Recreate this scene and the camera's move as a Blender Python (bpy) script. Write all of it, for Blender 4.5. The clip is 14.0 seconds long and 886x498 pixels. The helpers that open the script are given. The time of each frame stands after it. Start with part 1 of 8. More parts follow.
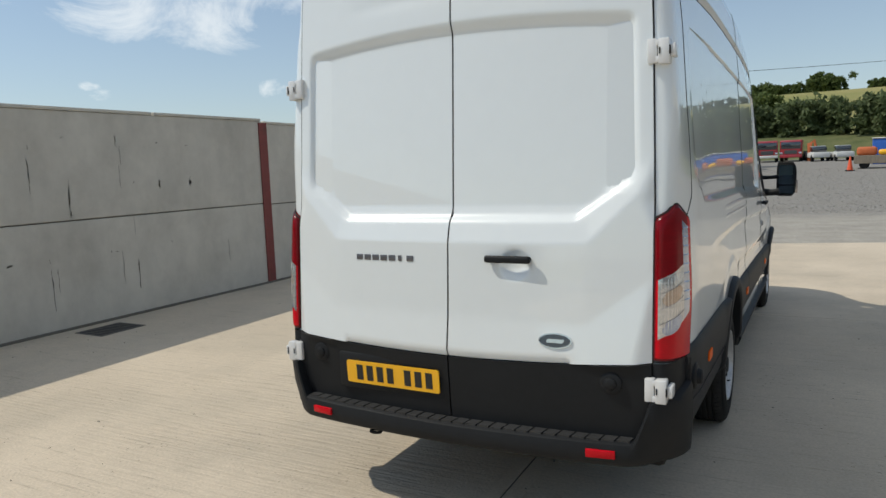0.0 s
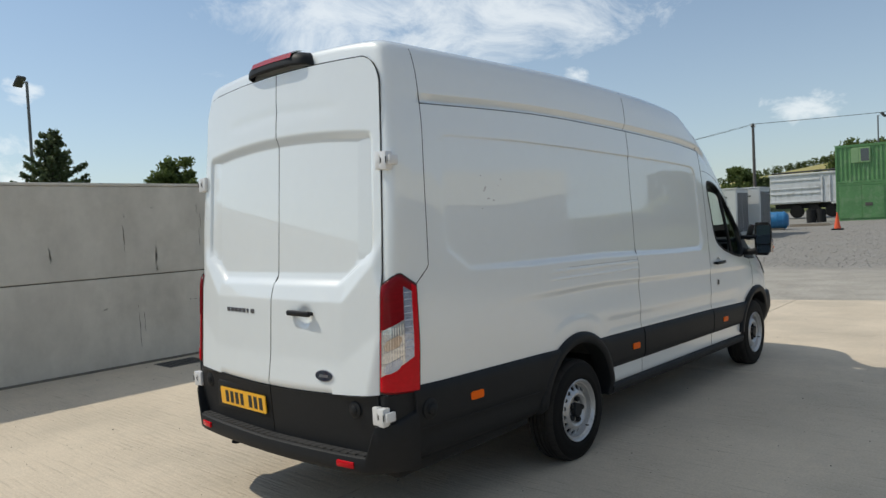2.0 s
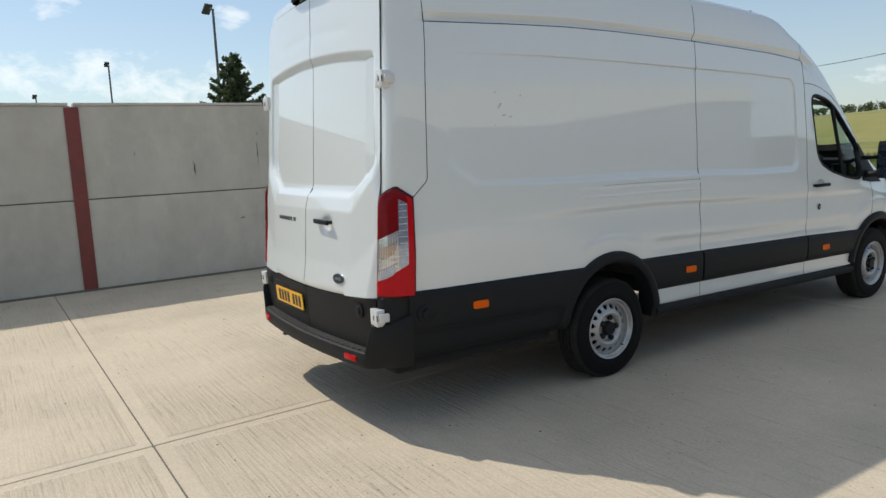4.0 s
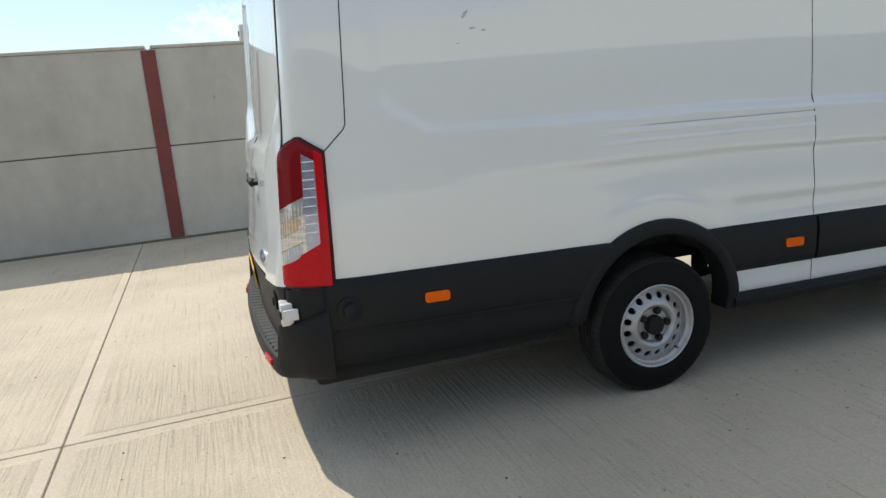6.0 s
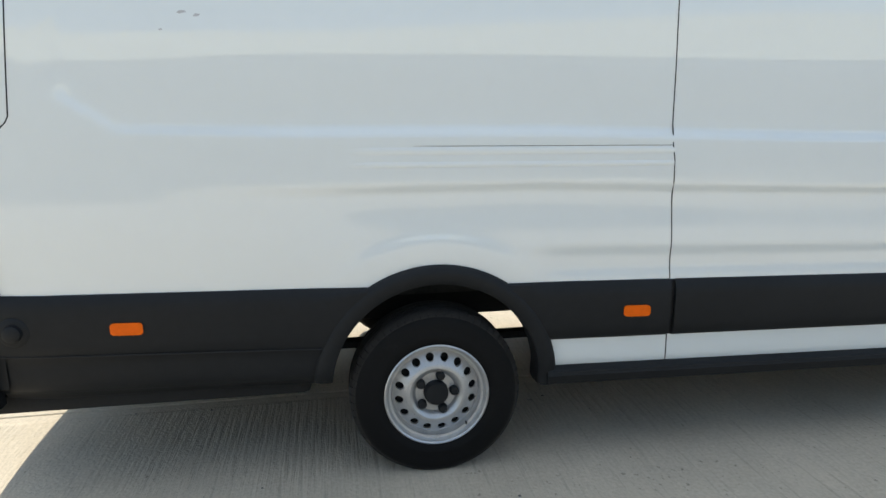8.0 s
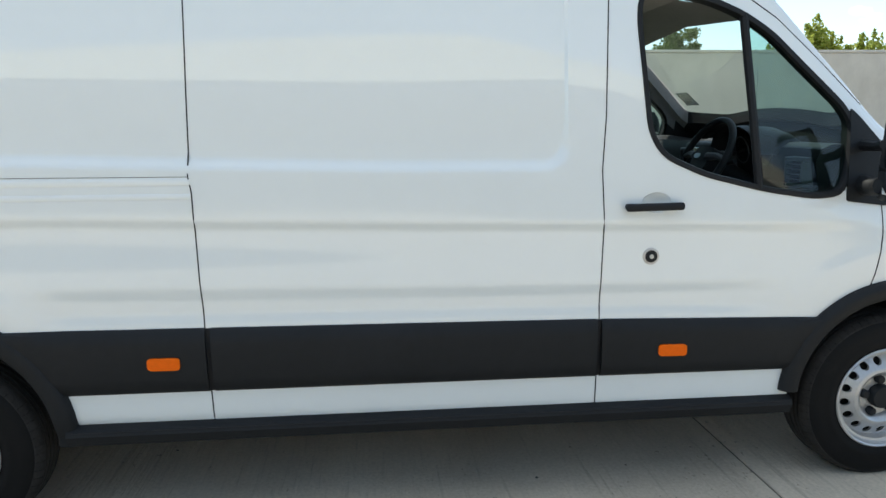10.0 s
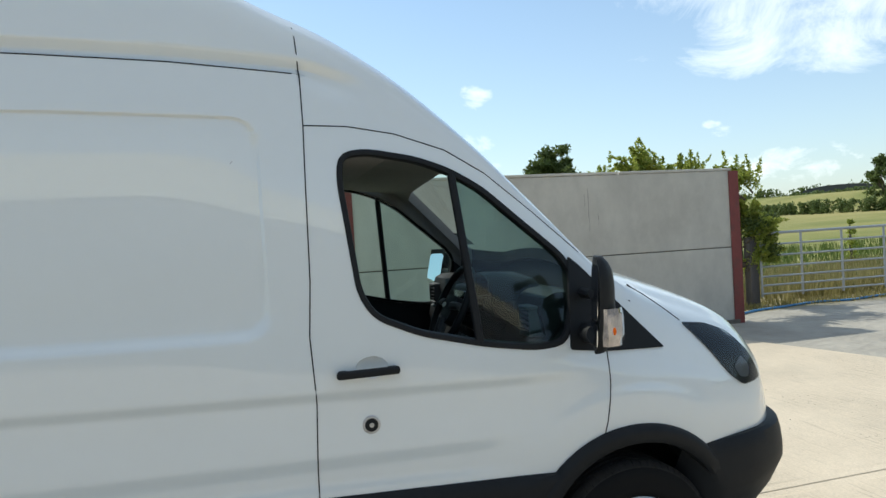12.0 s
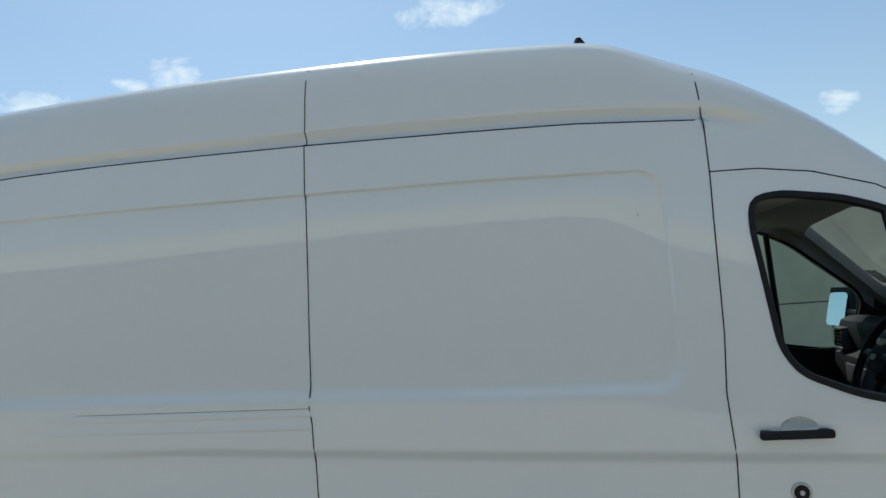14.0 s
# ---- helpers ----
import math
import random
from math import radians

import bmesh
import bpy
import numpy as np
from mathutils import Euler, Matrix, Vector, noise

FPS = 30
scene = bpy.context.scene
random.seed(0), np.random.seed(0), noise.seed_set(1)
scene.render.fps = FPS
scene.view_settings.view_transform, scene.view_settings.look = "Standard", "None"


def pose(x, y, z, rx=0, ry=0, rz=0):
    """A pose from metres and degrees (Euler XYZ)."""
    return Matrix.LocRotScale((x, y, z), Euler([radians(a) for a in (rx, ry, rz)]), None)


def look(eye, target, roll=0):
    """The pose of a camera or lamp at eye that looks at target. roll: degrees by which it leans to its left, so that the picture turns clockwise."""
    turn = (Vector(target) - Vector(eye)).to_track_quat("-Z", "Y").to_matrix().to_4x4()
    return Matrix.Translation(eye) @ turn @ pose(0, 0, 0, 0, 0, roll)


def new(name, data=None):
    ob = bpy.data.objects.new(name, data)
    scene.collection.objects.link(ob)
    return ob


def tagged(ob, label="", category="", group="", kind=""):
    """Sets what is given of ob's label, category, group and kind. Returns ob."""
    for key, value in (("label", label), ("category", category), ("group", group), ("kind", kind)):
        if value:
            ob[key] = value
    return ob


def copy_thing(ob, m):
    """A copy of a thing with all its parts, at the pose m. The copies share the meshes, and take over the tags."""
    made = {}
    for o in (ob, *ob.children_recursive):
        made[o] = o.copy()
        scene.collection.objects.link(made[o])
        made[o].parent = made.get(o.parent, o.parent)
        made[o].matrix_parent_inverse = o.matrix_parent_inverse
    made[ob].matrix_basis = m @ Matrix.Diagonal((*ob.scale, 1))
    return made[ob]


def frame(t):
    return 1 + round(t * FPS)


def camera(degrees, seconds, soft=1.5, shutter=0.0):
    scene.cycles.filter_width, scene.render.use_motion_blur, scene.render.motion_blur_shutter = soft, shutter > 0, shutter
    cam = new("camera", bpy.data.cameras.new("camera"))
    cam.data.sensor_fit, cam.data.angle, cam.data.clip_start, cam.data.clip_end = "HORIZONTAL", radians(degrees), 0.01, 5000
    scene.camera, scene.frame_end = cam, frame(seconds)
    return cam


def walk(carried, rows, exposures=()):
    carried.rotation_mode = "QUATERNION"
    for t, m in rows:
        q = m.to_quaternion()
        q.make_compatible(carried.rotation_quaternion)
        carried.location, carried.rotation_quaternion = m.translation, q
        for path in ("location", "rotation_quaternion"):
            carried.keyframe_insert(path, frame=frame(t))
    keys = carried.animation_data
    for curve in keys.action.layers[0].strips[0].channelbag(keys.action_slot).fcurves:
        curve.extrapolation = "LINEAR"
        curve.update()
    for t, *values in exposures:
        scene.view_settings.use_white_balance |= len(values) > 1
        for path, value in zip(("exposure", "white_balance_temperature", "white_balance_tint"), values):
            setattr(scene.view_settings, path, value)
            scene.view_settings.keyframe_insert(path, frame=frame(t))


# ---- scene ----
cam = camera(64.5, 14.0)


PATH = [
    (0, (1.466, -2.689, 1.651), (0.528, -0.938, 1.419), -2.2),
    (0.5, (2.025, -2.677, 1.656), (0.896, -1.037, 1.464), 1.4),
    (1, (2.578, -2.486, 1.685), (1.368, -0.901, 1.528), 0.1),
    (1.5, (3.151, -2.446, 1.697), (1.875, -0.907, 1.631), -1.2),
    (2, (3.608, -2.363, 1.727), (2.277, -0.872, 1.652), -2.8),
    (2.5, (3.992, -2.247, 1.737), (2.545, -0.872, 1.619), -2.6),
    (3, (4.34, -2.253, 1.728), (2.919, -0.852, 1.593), -1.0),
    (3.5, (4.464, -2.106, 1.733), (3.014, -0.741, 1.553), -3.3),
    (4, (4.416, -1.735, 1.668), (2.764, -0.644, 1.387), -2.5),
    (4.2, (4.373, -1.612, 1.657), (2.687, -0.589, 1.324), -3.4),
    (6.3, (3.88, 0.153, 1.57), (1.996, 0.682, 1.157), -3.5),
    (6.5, (3.91, 0.351, 1.553), (2.004, 0.821, 1.168), -2.4),
    (7, (3.908, 0.839, 1.569), (1.988, 1.177, 1.12), -3.9),
    (7.2, (3.836, 0.989, 1.559), (1.919, 1.341, 1.113), -2.0),
    (9.3, (3.638, 2.891, 1.555), (1.685, 3.105, 1.177), -0.8),
    (9.5, (3.714, 3.173, 1.56), (1.757, 3.319, 1.174), -1.9),
    (10, (3.587, 3.541, 1.545), (1.632, 3.749, 1.18), -1.0),
    (10.5, (3.556, 3.986, 1.58), (1.614, 4.2, 1.153), -2.6),
    (11, (3.553, 4.266, 1.582), (1.646, 4.621, 1.094), -2.5),
    (11.5, (3.525, 4.302, 1.619), (1.629, 4.817, 1.243), -2.3),
    (12, (3.54, 4.277, 1.698), (1.606, 4.782, 1.643), -3.5),
    (12.5, (3.568, 4.229, 1.74), (1.597, 4.565, 1.809), -4.4),
    (13, (3.587, 4.16, 1.756), (1.593, 4.252, 1.873), -4.6),
    (13.5, (3.574, 4.107, 1.753), (1.589, 3.899, 1.88), -4.9),
    (14, (3.555, 4.044, 1.791), (1.603, 3.619, 1.891), -4.9),
]
walk(cam, [(t, look(eye, target, roll)) for t, eye, target, roll in PATH], exposures=((0, 0.0, 6600, 8), (2.5, 0.05, 6600, 8), (4.2, 0.18, 6650, 8), (6.5, 0.56, 6600, 7), (9.3, 1.10, 6500, 5), (10.5, 1.10, 6500, 5), (11.3, 1.02, 6450, 3), (12.1, 0.40, 6400, 4), (13, 0.16, 6350, 4), (14, 0.02, 6250, 3)))

# ---- world, sun, exposure ----
SUN = Vector((-0.715, -0.345, 1.0)).normalized()
world = bpy.data.worlds.new("world")
scene.world = world
world.use_nodes = True
wt = world.node_tree
wt.nodes.clear()


def wnode(kind, **vals):
    n = wt.nodes.new(kind)
    for k, v in vals.items():
        n.inputs[k].default_value = v
    return n


sky = wnode("ShaderNodeTexSky")
sky.sky_type, sky.sun_disc = "NISHITA", False
sky.sun_elevation, sky.sun_rotation = math.asin(SUN.z), math.atan2(SUN.x, SUN.y)
sky.air_density, sky.dust_density, sky.ozone_density = 1.0, 0.6, 1.6
# clouds: the view direction thrown onto a high flat layer, broken up by noise
geo = wnode("ShaderNodeTexCoord")
sep = wnode("ShaderNodeSeparateXYZ")
wt.links.new(geo.outputs["Generated"], sep.inputs[0])
zmax = wt.nodes.new("ShaderNodeMath")
zmax.operation = "MAXIMUM"
zmax.inputs[1].default_value = 0.03
wt.links.new(sep.outputs["Z"], zmax.inputs[0])
zadd = wt.nodes.new("ShaderNodeMath")
zadd.operation = "ADD"
zadd.inputs[1].default_value = 0.12
wt.links.new(zmax.outputs[0], zadd.inputs[0])
px, py = wt.nodes.new("ShaderNodeMath"), wt.nodes.new("ShaderNodeMath")
comb = wt.nodes.new("ShaderNodeCombineXYZ")
for n, ax in ((px, "X"), (py, "Y")):
    n.operation = "DIVIDE"
    wt.links.new(sep.outputs[ax], n.inputs[0])
    wt.links.new(zadd.outputs[0], n.inputs[1])
    wt.links.new(n.outputs[0], comb.inputs[ax])


def cloud_noise(source, offset, scale, stretch, detail, rough, warp):
    m = wt.nodes.new("ShaderNodeMapping")
    m.inputs["Location"].default_value = offset
    m.inputs["Scale"].default_value = stretch
    wt.links.new(source.outputs[0], m.inputs[0])
    n = wnode("ShaderNodeTexNoise", Scale=scale, Detail=detail, Roughness=rough, Distortion=warp)
    wt.links.new(m.outputs[0], n.inputs["Vector"])
    return n.outputs["Fac"]


def wmath(op, a, b):
    n = wt.nodes.new("ShaderNodeMath")
    n.operation = op
    for i, v in enumerate((a, b)):
        if isinstance(v, (int, float)):
            n.inputs[i].default_value = v
        else:
            wt.links.new(v, n.inputs[i])
    return n.outputs[0]


# bearing and height of the view direction, for the clouds that stand at known bearings
polar = wt.nodes.new("ShaderNodeCombineXYZ")
wt.links.new(wmath("ARCTAN2", sep.outputs["X"], sep.outputs["Y"]), polar.inputs["X"])
wt.links.new(wmath("ARCSINE", sep.outputs["Z"], 0), polar.inputs["Y"])


def cloud_at(bearing, height, width, tall):
    """One for the middle of a cloud, falling to nought at its edge."""
    v = wt.nodes.new("ShaderNodeVectorMath")
    v.operation = "SUBTRACT"
    wt.links.new(polar.outputs[0], v.inputs[0])
    v.inputs[1].default_value = (bearing, height, 0)
    w = wt.nodes.new("ShaderNodeVectorMath")
    w.operation = "DIVIDE"
    wt.links.new(v.outputs[0], w.inputs[0])
    w.inputs[1].default_value = (width, tall, 1)
    l = wt.nodes.new("ShaderNodeVectorMath")
    l.operation = "LENGTH"
    wt.links.new(w.outputs[0], l.inputs[0])
    r = wt.nodes.new("ShaderNodeMapRange")
    r.interpolation_type = "SMOOTHSTEP"
    r.inputs["From Min"].default_value, r.inputs["From Max"].default_value = 1.7, 0.2
    wt.links.new(l.outputs["Value"], r.inputs["Value"])
    return r.outputs[0]


def gather(rows):
    total = None
    for row in rows:
        c = cloud_at(*row)
        total = c if total is None else wmath("MAXIMUM", total, c)
    return total


WISPS = [(-0.735, 0.272, 0.34, 0.075), (-0.90, 0.285, 0.12, 0.050), (-0.874, 0.254, 0.12, 0.085), (-0.835, 0.20, 0.14, 0.045), (-2.9, 0.5, 0.5, 0.2)]
PUFFS = [(-0.531, 0.187, 0.026, 0.018), (-0.42, 0.069, 0.055, 0.014), (-0.248, 0.122, 0.06, 0.024), (-1.454, 0.108, 0.19, 0.040), (-1.31, 0.085, 0.09, 0.036), (-1.458, 0.19, 0.037, 0.018),
         (-1.254, 0.182, 0.026, 0.018), (-1.259, 0.118, 0.045, 0.020), (-0.86, 0.058, 0.10, 0.030), (-0.934, 0.107, 0.019, 0.010), (-2.134, 0.303, 0.04, 0.026), (-2.19, 0.291, 0.025, 0.014), (-2.306, 0.262, 0.05, 0.023),
         (-1.753, 0.373, 0.09, 0.021), (-0.715, 0.118, 0.03, 0.016), (-0.941, 0.115, 0.018, 0.010), (2.8, 0.25, 0.3, 0.07)]


def soft(v, lo, hi):
    r = wt.nodes.new("ShaderNodeMapRange")
    r.interpolation_type = "SMOOTHSTEP"
    r.inputs["From Min"].default_value, r.inputs["From Max"].default_value = lo, hi
    wt.links.new(v, r.inputs["Value"])
    return r.outputs[0]


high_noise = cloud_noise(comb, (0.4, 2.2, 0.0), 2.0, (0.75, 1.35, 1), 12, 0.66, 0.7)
wisp_noise = cloud_noise(polar, (0.4, 2.2, 0.0), 7.0, (1.0, 1.7, 1), 12, 0.68, 0.8)
puff_noise = cloud_noise(polar, (3.1, 1.7, 0.0), 20.0, (1, 1.5, 1), 12, 0.64, 0.3)
wisps = wmath("MULTIPLY", 0.80, soft(wmath("ADD", wmath("MULTIPLY", gather(WISPS), 0.42), wisp_noise), 0.60, 1.06))
puffs = wmath("MULTIPLY", 0.80, soft(wmath("ADD", wmath("MULTIPLY", gather(PUFFS), 0.40), puff_noise), 0.62, 1.06))
both = wt.nodes.new("ShaderNodeMath")
both.operation = "MAXIMUM"
wt.links.new(puffs, both.inputs[0])
wt.links.new(wisps, both.inputs[1])
haze = wt.nodes.new("ShaderNodeMapRange")
haze.inputs["From Min"].default_value, haze.inputs["From Max"].default_value = 0.0, 0.34
haze.inputs["To Min"].default_value, haze.inputs["To Max"].default_value = 0.32, 0.10
wt.links.new(sep.outputs["Z"], haze.inputs["Value"])
# an unseen veil of high cloud towards the zenith, added to fill the shade
fill_veil = wmath("MULTIPLY", soft(sep.outputs["Z"], 0.50, 0.92), wmath("MULTIPLY", high_noise, 0.95))
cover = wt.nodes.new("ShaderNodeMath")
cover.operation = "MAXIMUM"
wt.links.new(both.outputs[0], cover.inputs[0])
wt.links.new(wmath("MAXIMUM", haze.outputs[0], fill_veil), cover.inputs[1])
fade = wt.nodes.new("ShaderNodeMath")
fade.operation = "MULTIPLY"
fade.inputs[1].default_value = 0.88
wt.links.new(cover.outputs[0], fade.inputs[0])
mixc = wt.nodes.new("ShaderNodeMix")
mixc.data_type = "RGBA"
wt.links.new(fade.outputs[0], mixc.inputs["Factor"])
tint = wt.nodes.new("ShaderNodeVectorMath")
tint.operation = "MULTIPLY"
tint.inputs[1].default_value = (0.86, 1.0, 1.04)
wt.links.new(sky.outputs[0], tint.inputs[0])
deep = wt.nodes.new("ShaderNodeMapRange")
deep.inputs["From Min"].default_value, deep.inputs["From Max"].default_value = 0.0, 0.35
wt.links.new(sep.outputs["Z"], deep.inputs["Value"])
low_air = wt.nodes.new("ShaderNodeMix")
low_air.data_type = "RGBA"
low_air.inputs["A"].default_value, low_air.inputs["B"].default_value = (0.77, 0.77, 0.83, 1), (1.0, 0.97, 0.96, 1)
wt.links.new(deep.outputs[0], low_air.inputs["Factor"])
dim = wt.nodes.new("ShaderNodeVectorMath")
dim.operation = "MULTIPLY"
wt.links.new(tint.outputs[0], dim.inputs[0])
wt.links.new(low_air.outputs["Result"], dim.inputs[1])
wt.links.new(dim.outputs[0], mixc.inputs["A"])
mixc.inputs["B"].default_value = (8.8, 9.15, 9.4, 1)
bg = wnode("ShaderNodeBackground", Strength=0.108)
out = wt.nodes.new("ShaderNodeOutputWorld")
wt.links.new(mixc.outputs["Result"], bg.inputs["Color"])
wt.links.new(bg.outputs[0], out.inputs["Surface"])

sun = new("sun", bpy.data.lights.new("sun", "SUN"))
sun.data.energy, sun.data.angle, sun.data.color = 2.75, radians(0.55), (1.0, 0.94, 0.84)
sun.matrix_world = look((-30, -13, 42), (0, 0, 0))
sun.rotation_euler = SUN.to_track_quat("Z", "Y").to_euler()

# ---- materials ----
MATS = {}


def material(name, colour, rough=0.5, metal=0.0, coat=0.0, var=0.12, scale=6.0, bump=0.0, bump_scale=80.0,
             random_var=0.0, spec=0.5, dirt=None, dirt_scale=1.5, dirt_at=(0.55, 0.75), stretch=(1, 1, 1)):
    """A procedural surface: base colour with broad and fine variation, optional stains and fine relief."""
    m = bpy.data.materials.new(name)
    m.use_nodes = True
    t = m.node_tree
    p = t.nodes["Principled BSDF"]
    p.inputs["Roughness"].default_value, p.inputs["Metallic"].default_value = rough, metal
    p.inputs["Coat Weight"].default_value, p.inputs["Coat Roughness"].default_value = coat, 0.02
    p.inputs["Specular IOR Level"].default_value = spec
    p.inputs["Coat IOR"].default_value = 1.75
    tc = t.nodes.new("ShaderNodeTexCoord")
    mp = t.nodes.new("ShaderNodeMapping")
    mp.inputs["Scale"].default_value = stretch
    t.links.new(tc.outputs["Object"], mp.inputs[0])
    n1 = t.nodes.new("ShaderNodeTexNoise")
    n1.inputs["Scale"].default_value, n1.inputs["Detail"].default_value = scale, 6
    n2 = t.nodes.new("ShaderNodeTexNoise")
    n2.inputs["Scale"].default_value, n2.inputs["Detail"].default_value = scale * 9, 4
    add = t.nodes.new("ShaderNodeMath")
    add.operation = "ADD"
    for n in (n1, n2):
        t.links.new(mp.outputs[0], n.inputs["Vector"])
    t.links.new(n1.outputs["Fac"], add.inputs[0])
    t.links.new(n2.outputs["Fac"], add.inputs[1])
    rng = t.nodes.new("ShaderNodeMapRange")
    rng.inputs["From Min"].default_value, rng.inputs["From Max"].default_value = 0.6, 1.4
    rng.inputs["To Min"].default_value, rng.inputs["To Max"].default_value = 1 - var, 1 + var
    t.links.new(add.outputs[0], rng.inputs["Value"])
    value = rng.outputs[0]
    if random_var:
        oi = t.nodes.new("ShaderNodeObjectInfo")
        rr = t.nodes.new("ShaderNodeMapRange")
        rr.inputs["To Min"].default_value, rr.inputs["To Max"].default_value = 1 - random_var, 1 + random_var
        t.links.new(oi.outputs["Random"], rr.inputs["Value"])
        mu = t.nodes.new("ShaderNodeMath")
        mu.operation = "MULTIPLY"
        t.links.new(value, mu.inputs[0])
        t.links.new(rr.outputs[0], mu.inputs[1])
        value = mu.outputs[0]
    sc = t.nodes.new("ShaderNodeVectorMath")
    sc.operation = "SCALE"
    sc.inputs[0].default_value = colour
    t.links.new(value, sc.inputs["Scale"])
    col = sc.outputs[0]
    if dirt:
        d = t.nodes.new("ShaderNodeTexNoise")
        d.inputs["Scale"].default_value, d.inputs["Detail"].default_value, d.inputs["Roughness"].default_value = dirt_scale, 8, 0.65
        t.links.new(mp.outputs[0], d.inputs["Vector"])
        dr = t.nodes.new("ShaderNodeMapRange")
        dr.inputs["From Min"].default_value, dr.inputs["From Max"].default_value = dirt_at
        t.links.new(d.outputs["Fac"], dr.inputs["Value"])
        mx = t.nodes.new("ShaderNodeMix")
        mx.data_type = "RGBA"
        t.links.new(dr.outputs[0], mx.inputs["Factor"])
        t.links.new(col, mx.inputs["A"])
        mx.inputs["B"].default_value = (*dirt, 1)
        col = mx.outputs["Result"]
    t.links.new(col, p.inputs["Base Color"])
    if bump:
        b = t.nodes.new("ShaderNodeTexNoise")
        b.inputs["Scale"].default_value, b.inputs["Detail"].default_value = bump_scale, 5
        t.links.new(mp.outputs[0], b.inputs["Vector"])
        bp = t.nodes.new("ShaderNodeBump")
        bp.inputs["Strength"].default_value, bp.inputs["Distance"].default_value = 0.6, bump
        t.links.new(b.outputs["Fac"], bp.inputs["Height"])
        t.links.new(bp.outputs[0], p.inputs["Normal"])
    MATS[name] = m
    return m


def glass(name, tint, rough=0.0, ior=1.45):
    """Thin pane: mostly clear, with a mirror gloss that grows at grazing angles."""
    m = bpy.data.materials.new(name)
    m.use_nodes = True
    t = m.node_tree
    t.nodes.clear()
    tr = t.nodes.new("ShaderNodeBsdfTransparent")
    tr.inputs["Color"].default_value = (*tint, 1)
    gl = t.nodes.new("ShaderNodeBsdfGlossy")
    gl.inputs["Roughness"].default_value = 0.01 + rough
    lw = t.nodes.new("ShaderNodeLayerWeight")
    lw.inputs["Blend"].default_value = 0.5
    pw = t.nodes.new("ShaderNodeMath")
    pw.operation = "POWER"
    pw.inputs[1].default_value = 5.0
    t.links.new(lw.outputs["Facing"], pw.inputs[0])
    f0 = ((ior - 1) / (ior + 1)) ** 2 * 1.6
    fr = t.nodes.new("ShaderNodeMath")
    fr.operation = "MULTIPLY_ADD"
    fr.inputs[1].default_value, fr.inputs[2].default_value = 0.9 - f0, f0
    t.links.new(pw.outputs[0], fr.inputs[0])
    mx = t.nodes.new("ShaderNodeMixShader")
    o = t.nodes.new("ShaderNodeOutputMaterial")
    t.links.new(fr.outputs[0], mx.inputs[0])
    t.links.new(tr.outputs[0], mx.inputs[1])
    t.links.new(gl.outputs[0], mx.inputs[2])
    t.links.new(mx.outputs[0], o.inputs["Surface"])
    MATS[name] = m
    return m


PAINT = material("white_paint", (0.772, 0.806, 0.803), 0.30, coat=1.0, var=0.012, scale=1.5, spec=0.4)
PLASTIC = material("black_plastic", (0.0130, 0.0142, 0.0158), 0.55, var=0.15, scale=3, bump=0.0006, bump_scale=400, spec=0.22)
# the bumper's plastic again, its upward sheen put into a lighter colour
STEPSHEEN = material("step_plastic_sheen", (0.030, 0.030, 0.030), 0.55, var=0.2, scale=5, bump=0.0008, bump_scale=300, spec=0.5)
SHUT = material("shut_line", (0.012, 0.012, 0.013), 0.8)
RUBBER = material("tyre_rubber", (0.0048, 0.0048, 0.005), 0.7, var=0.25, scale=9, bump=0.0008, bump_scale=150, dirt=(0.03, 0.028, 0.025), dirt_scale=5, dirt_at=(0.62, 1.05), spec=0.2)
TREAD = material("tread_rubber", (0.030, 0.028, 0.026), 0.85, var=0.3, scale=14, bump=0.001, bump_scale=120, spec=0.2)
STEEL = material("wheel_silver", (0.52, 0.52, 0.52), 0.38, metal=0.65, var=0.08, scale=12, dirt=(0.20, 0.18, 0.16), dirt_scale=14, dirt_at=(0.56, 0.85))
LINER = material("arch_liner", (0.060, 0.061, 0.060), 0.85, var=0.3, scale=8, dirt=(0.13, 0.12, 0.10), dirt_scale=4, dirt_at=(0.5, 0.8), spec=0.15)
DARK = material("dark_underside", (0.010, 0.010, 0.010), 0.9, var=0.3)
TRIM = material("cab_trim", (0.017, 0.018, 0.0195), 0.62, spec=0.2, var=0.15, scale=10)
TRIMGREY = material("grey_cab_trim", (0.075, 0.078, 0.08), 0.55, spec=0.3, var=0.12, scale=12)
DARKDIAL = material("dial_black", (0.008, 0.009, 0.010), 0.2, coat=0.6)
HEADLINER = material("grey_headliner", (0.22, 0.22, 0.21), 0.9, var=0.08)
SEAT = material("seat_cloth", (0.03, 0.03, 0.034), 0.95, var=0.25, scale=40)
ORANGE = material("amber_lens", (0.88, 0.14, 0.003), 0.4, coat=0.05, spec=0.12, var=0.08, scale=60)
# red lenses: RED carries the sun's brightness in its colour, MIDRED goes without
RED = material("red_lens", (0.54, 0.0032, 0.011), 0.2, coat=0.12, spec=0.12, var=0.14, scale=40)
DEEPRED = material("dark_red_lens", (0.13, 0.0015, 0.004), 0.2, coat=0.15, spec=0.12, var=0.15, scale=40)
BRAKERED = material("brake_lens", (0.34, 0.012, 0.022), 0.25, coat=0.3, spec=0.3, var=0.12, scale=50)
MIDRED = material("unlit_red_lens", (0.20, 0.0018, 0.006), 0.2, coat=0.12, spec=0.12, var=0.2, scale=12, stretch=(1, 1, 8))
AMBERGLOW = material("amber_bulb_lens", (0.52, 0.41, 0.33), 0.25, metal=0.7, coat=0.4, var=0.3, scale=20, stretch=(1, 1, 8))
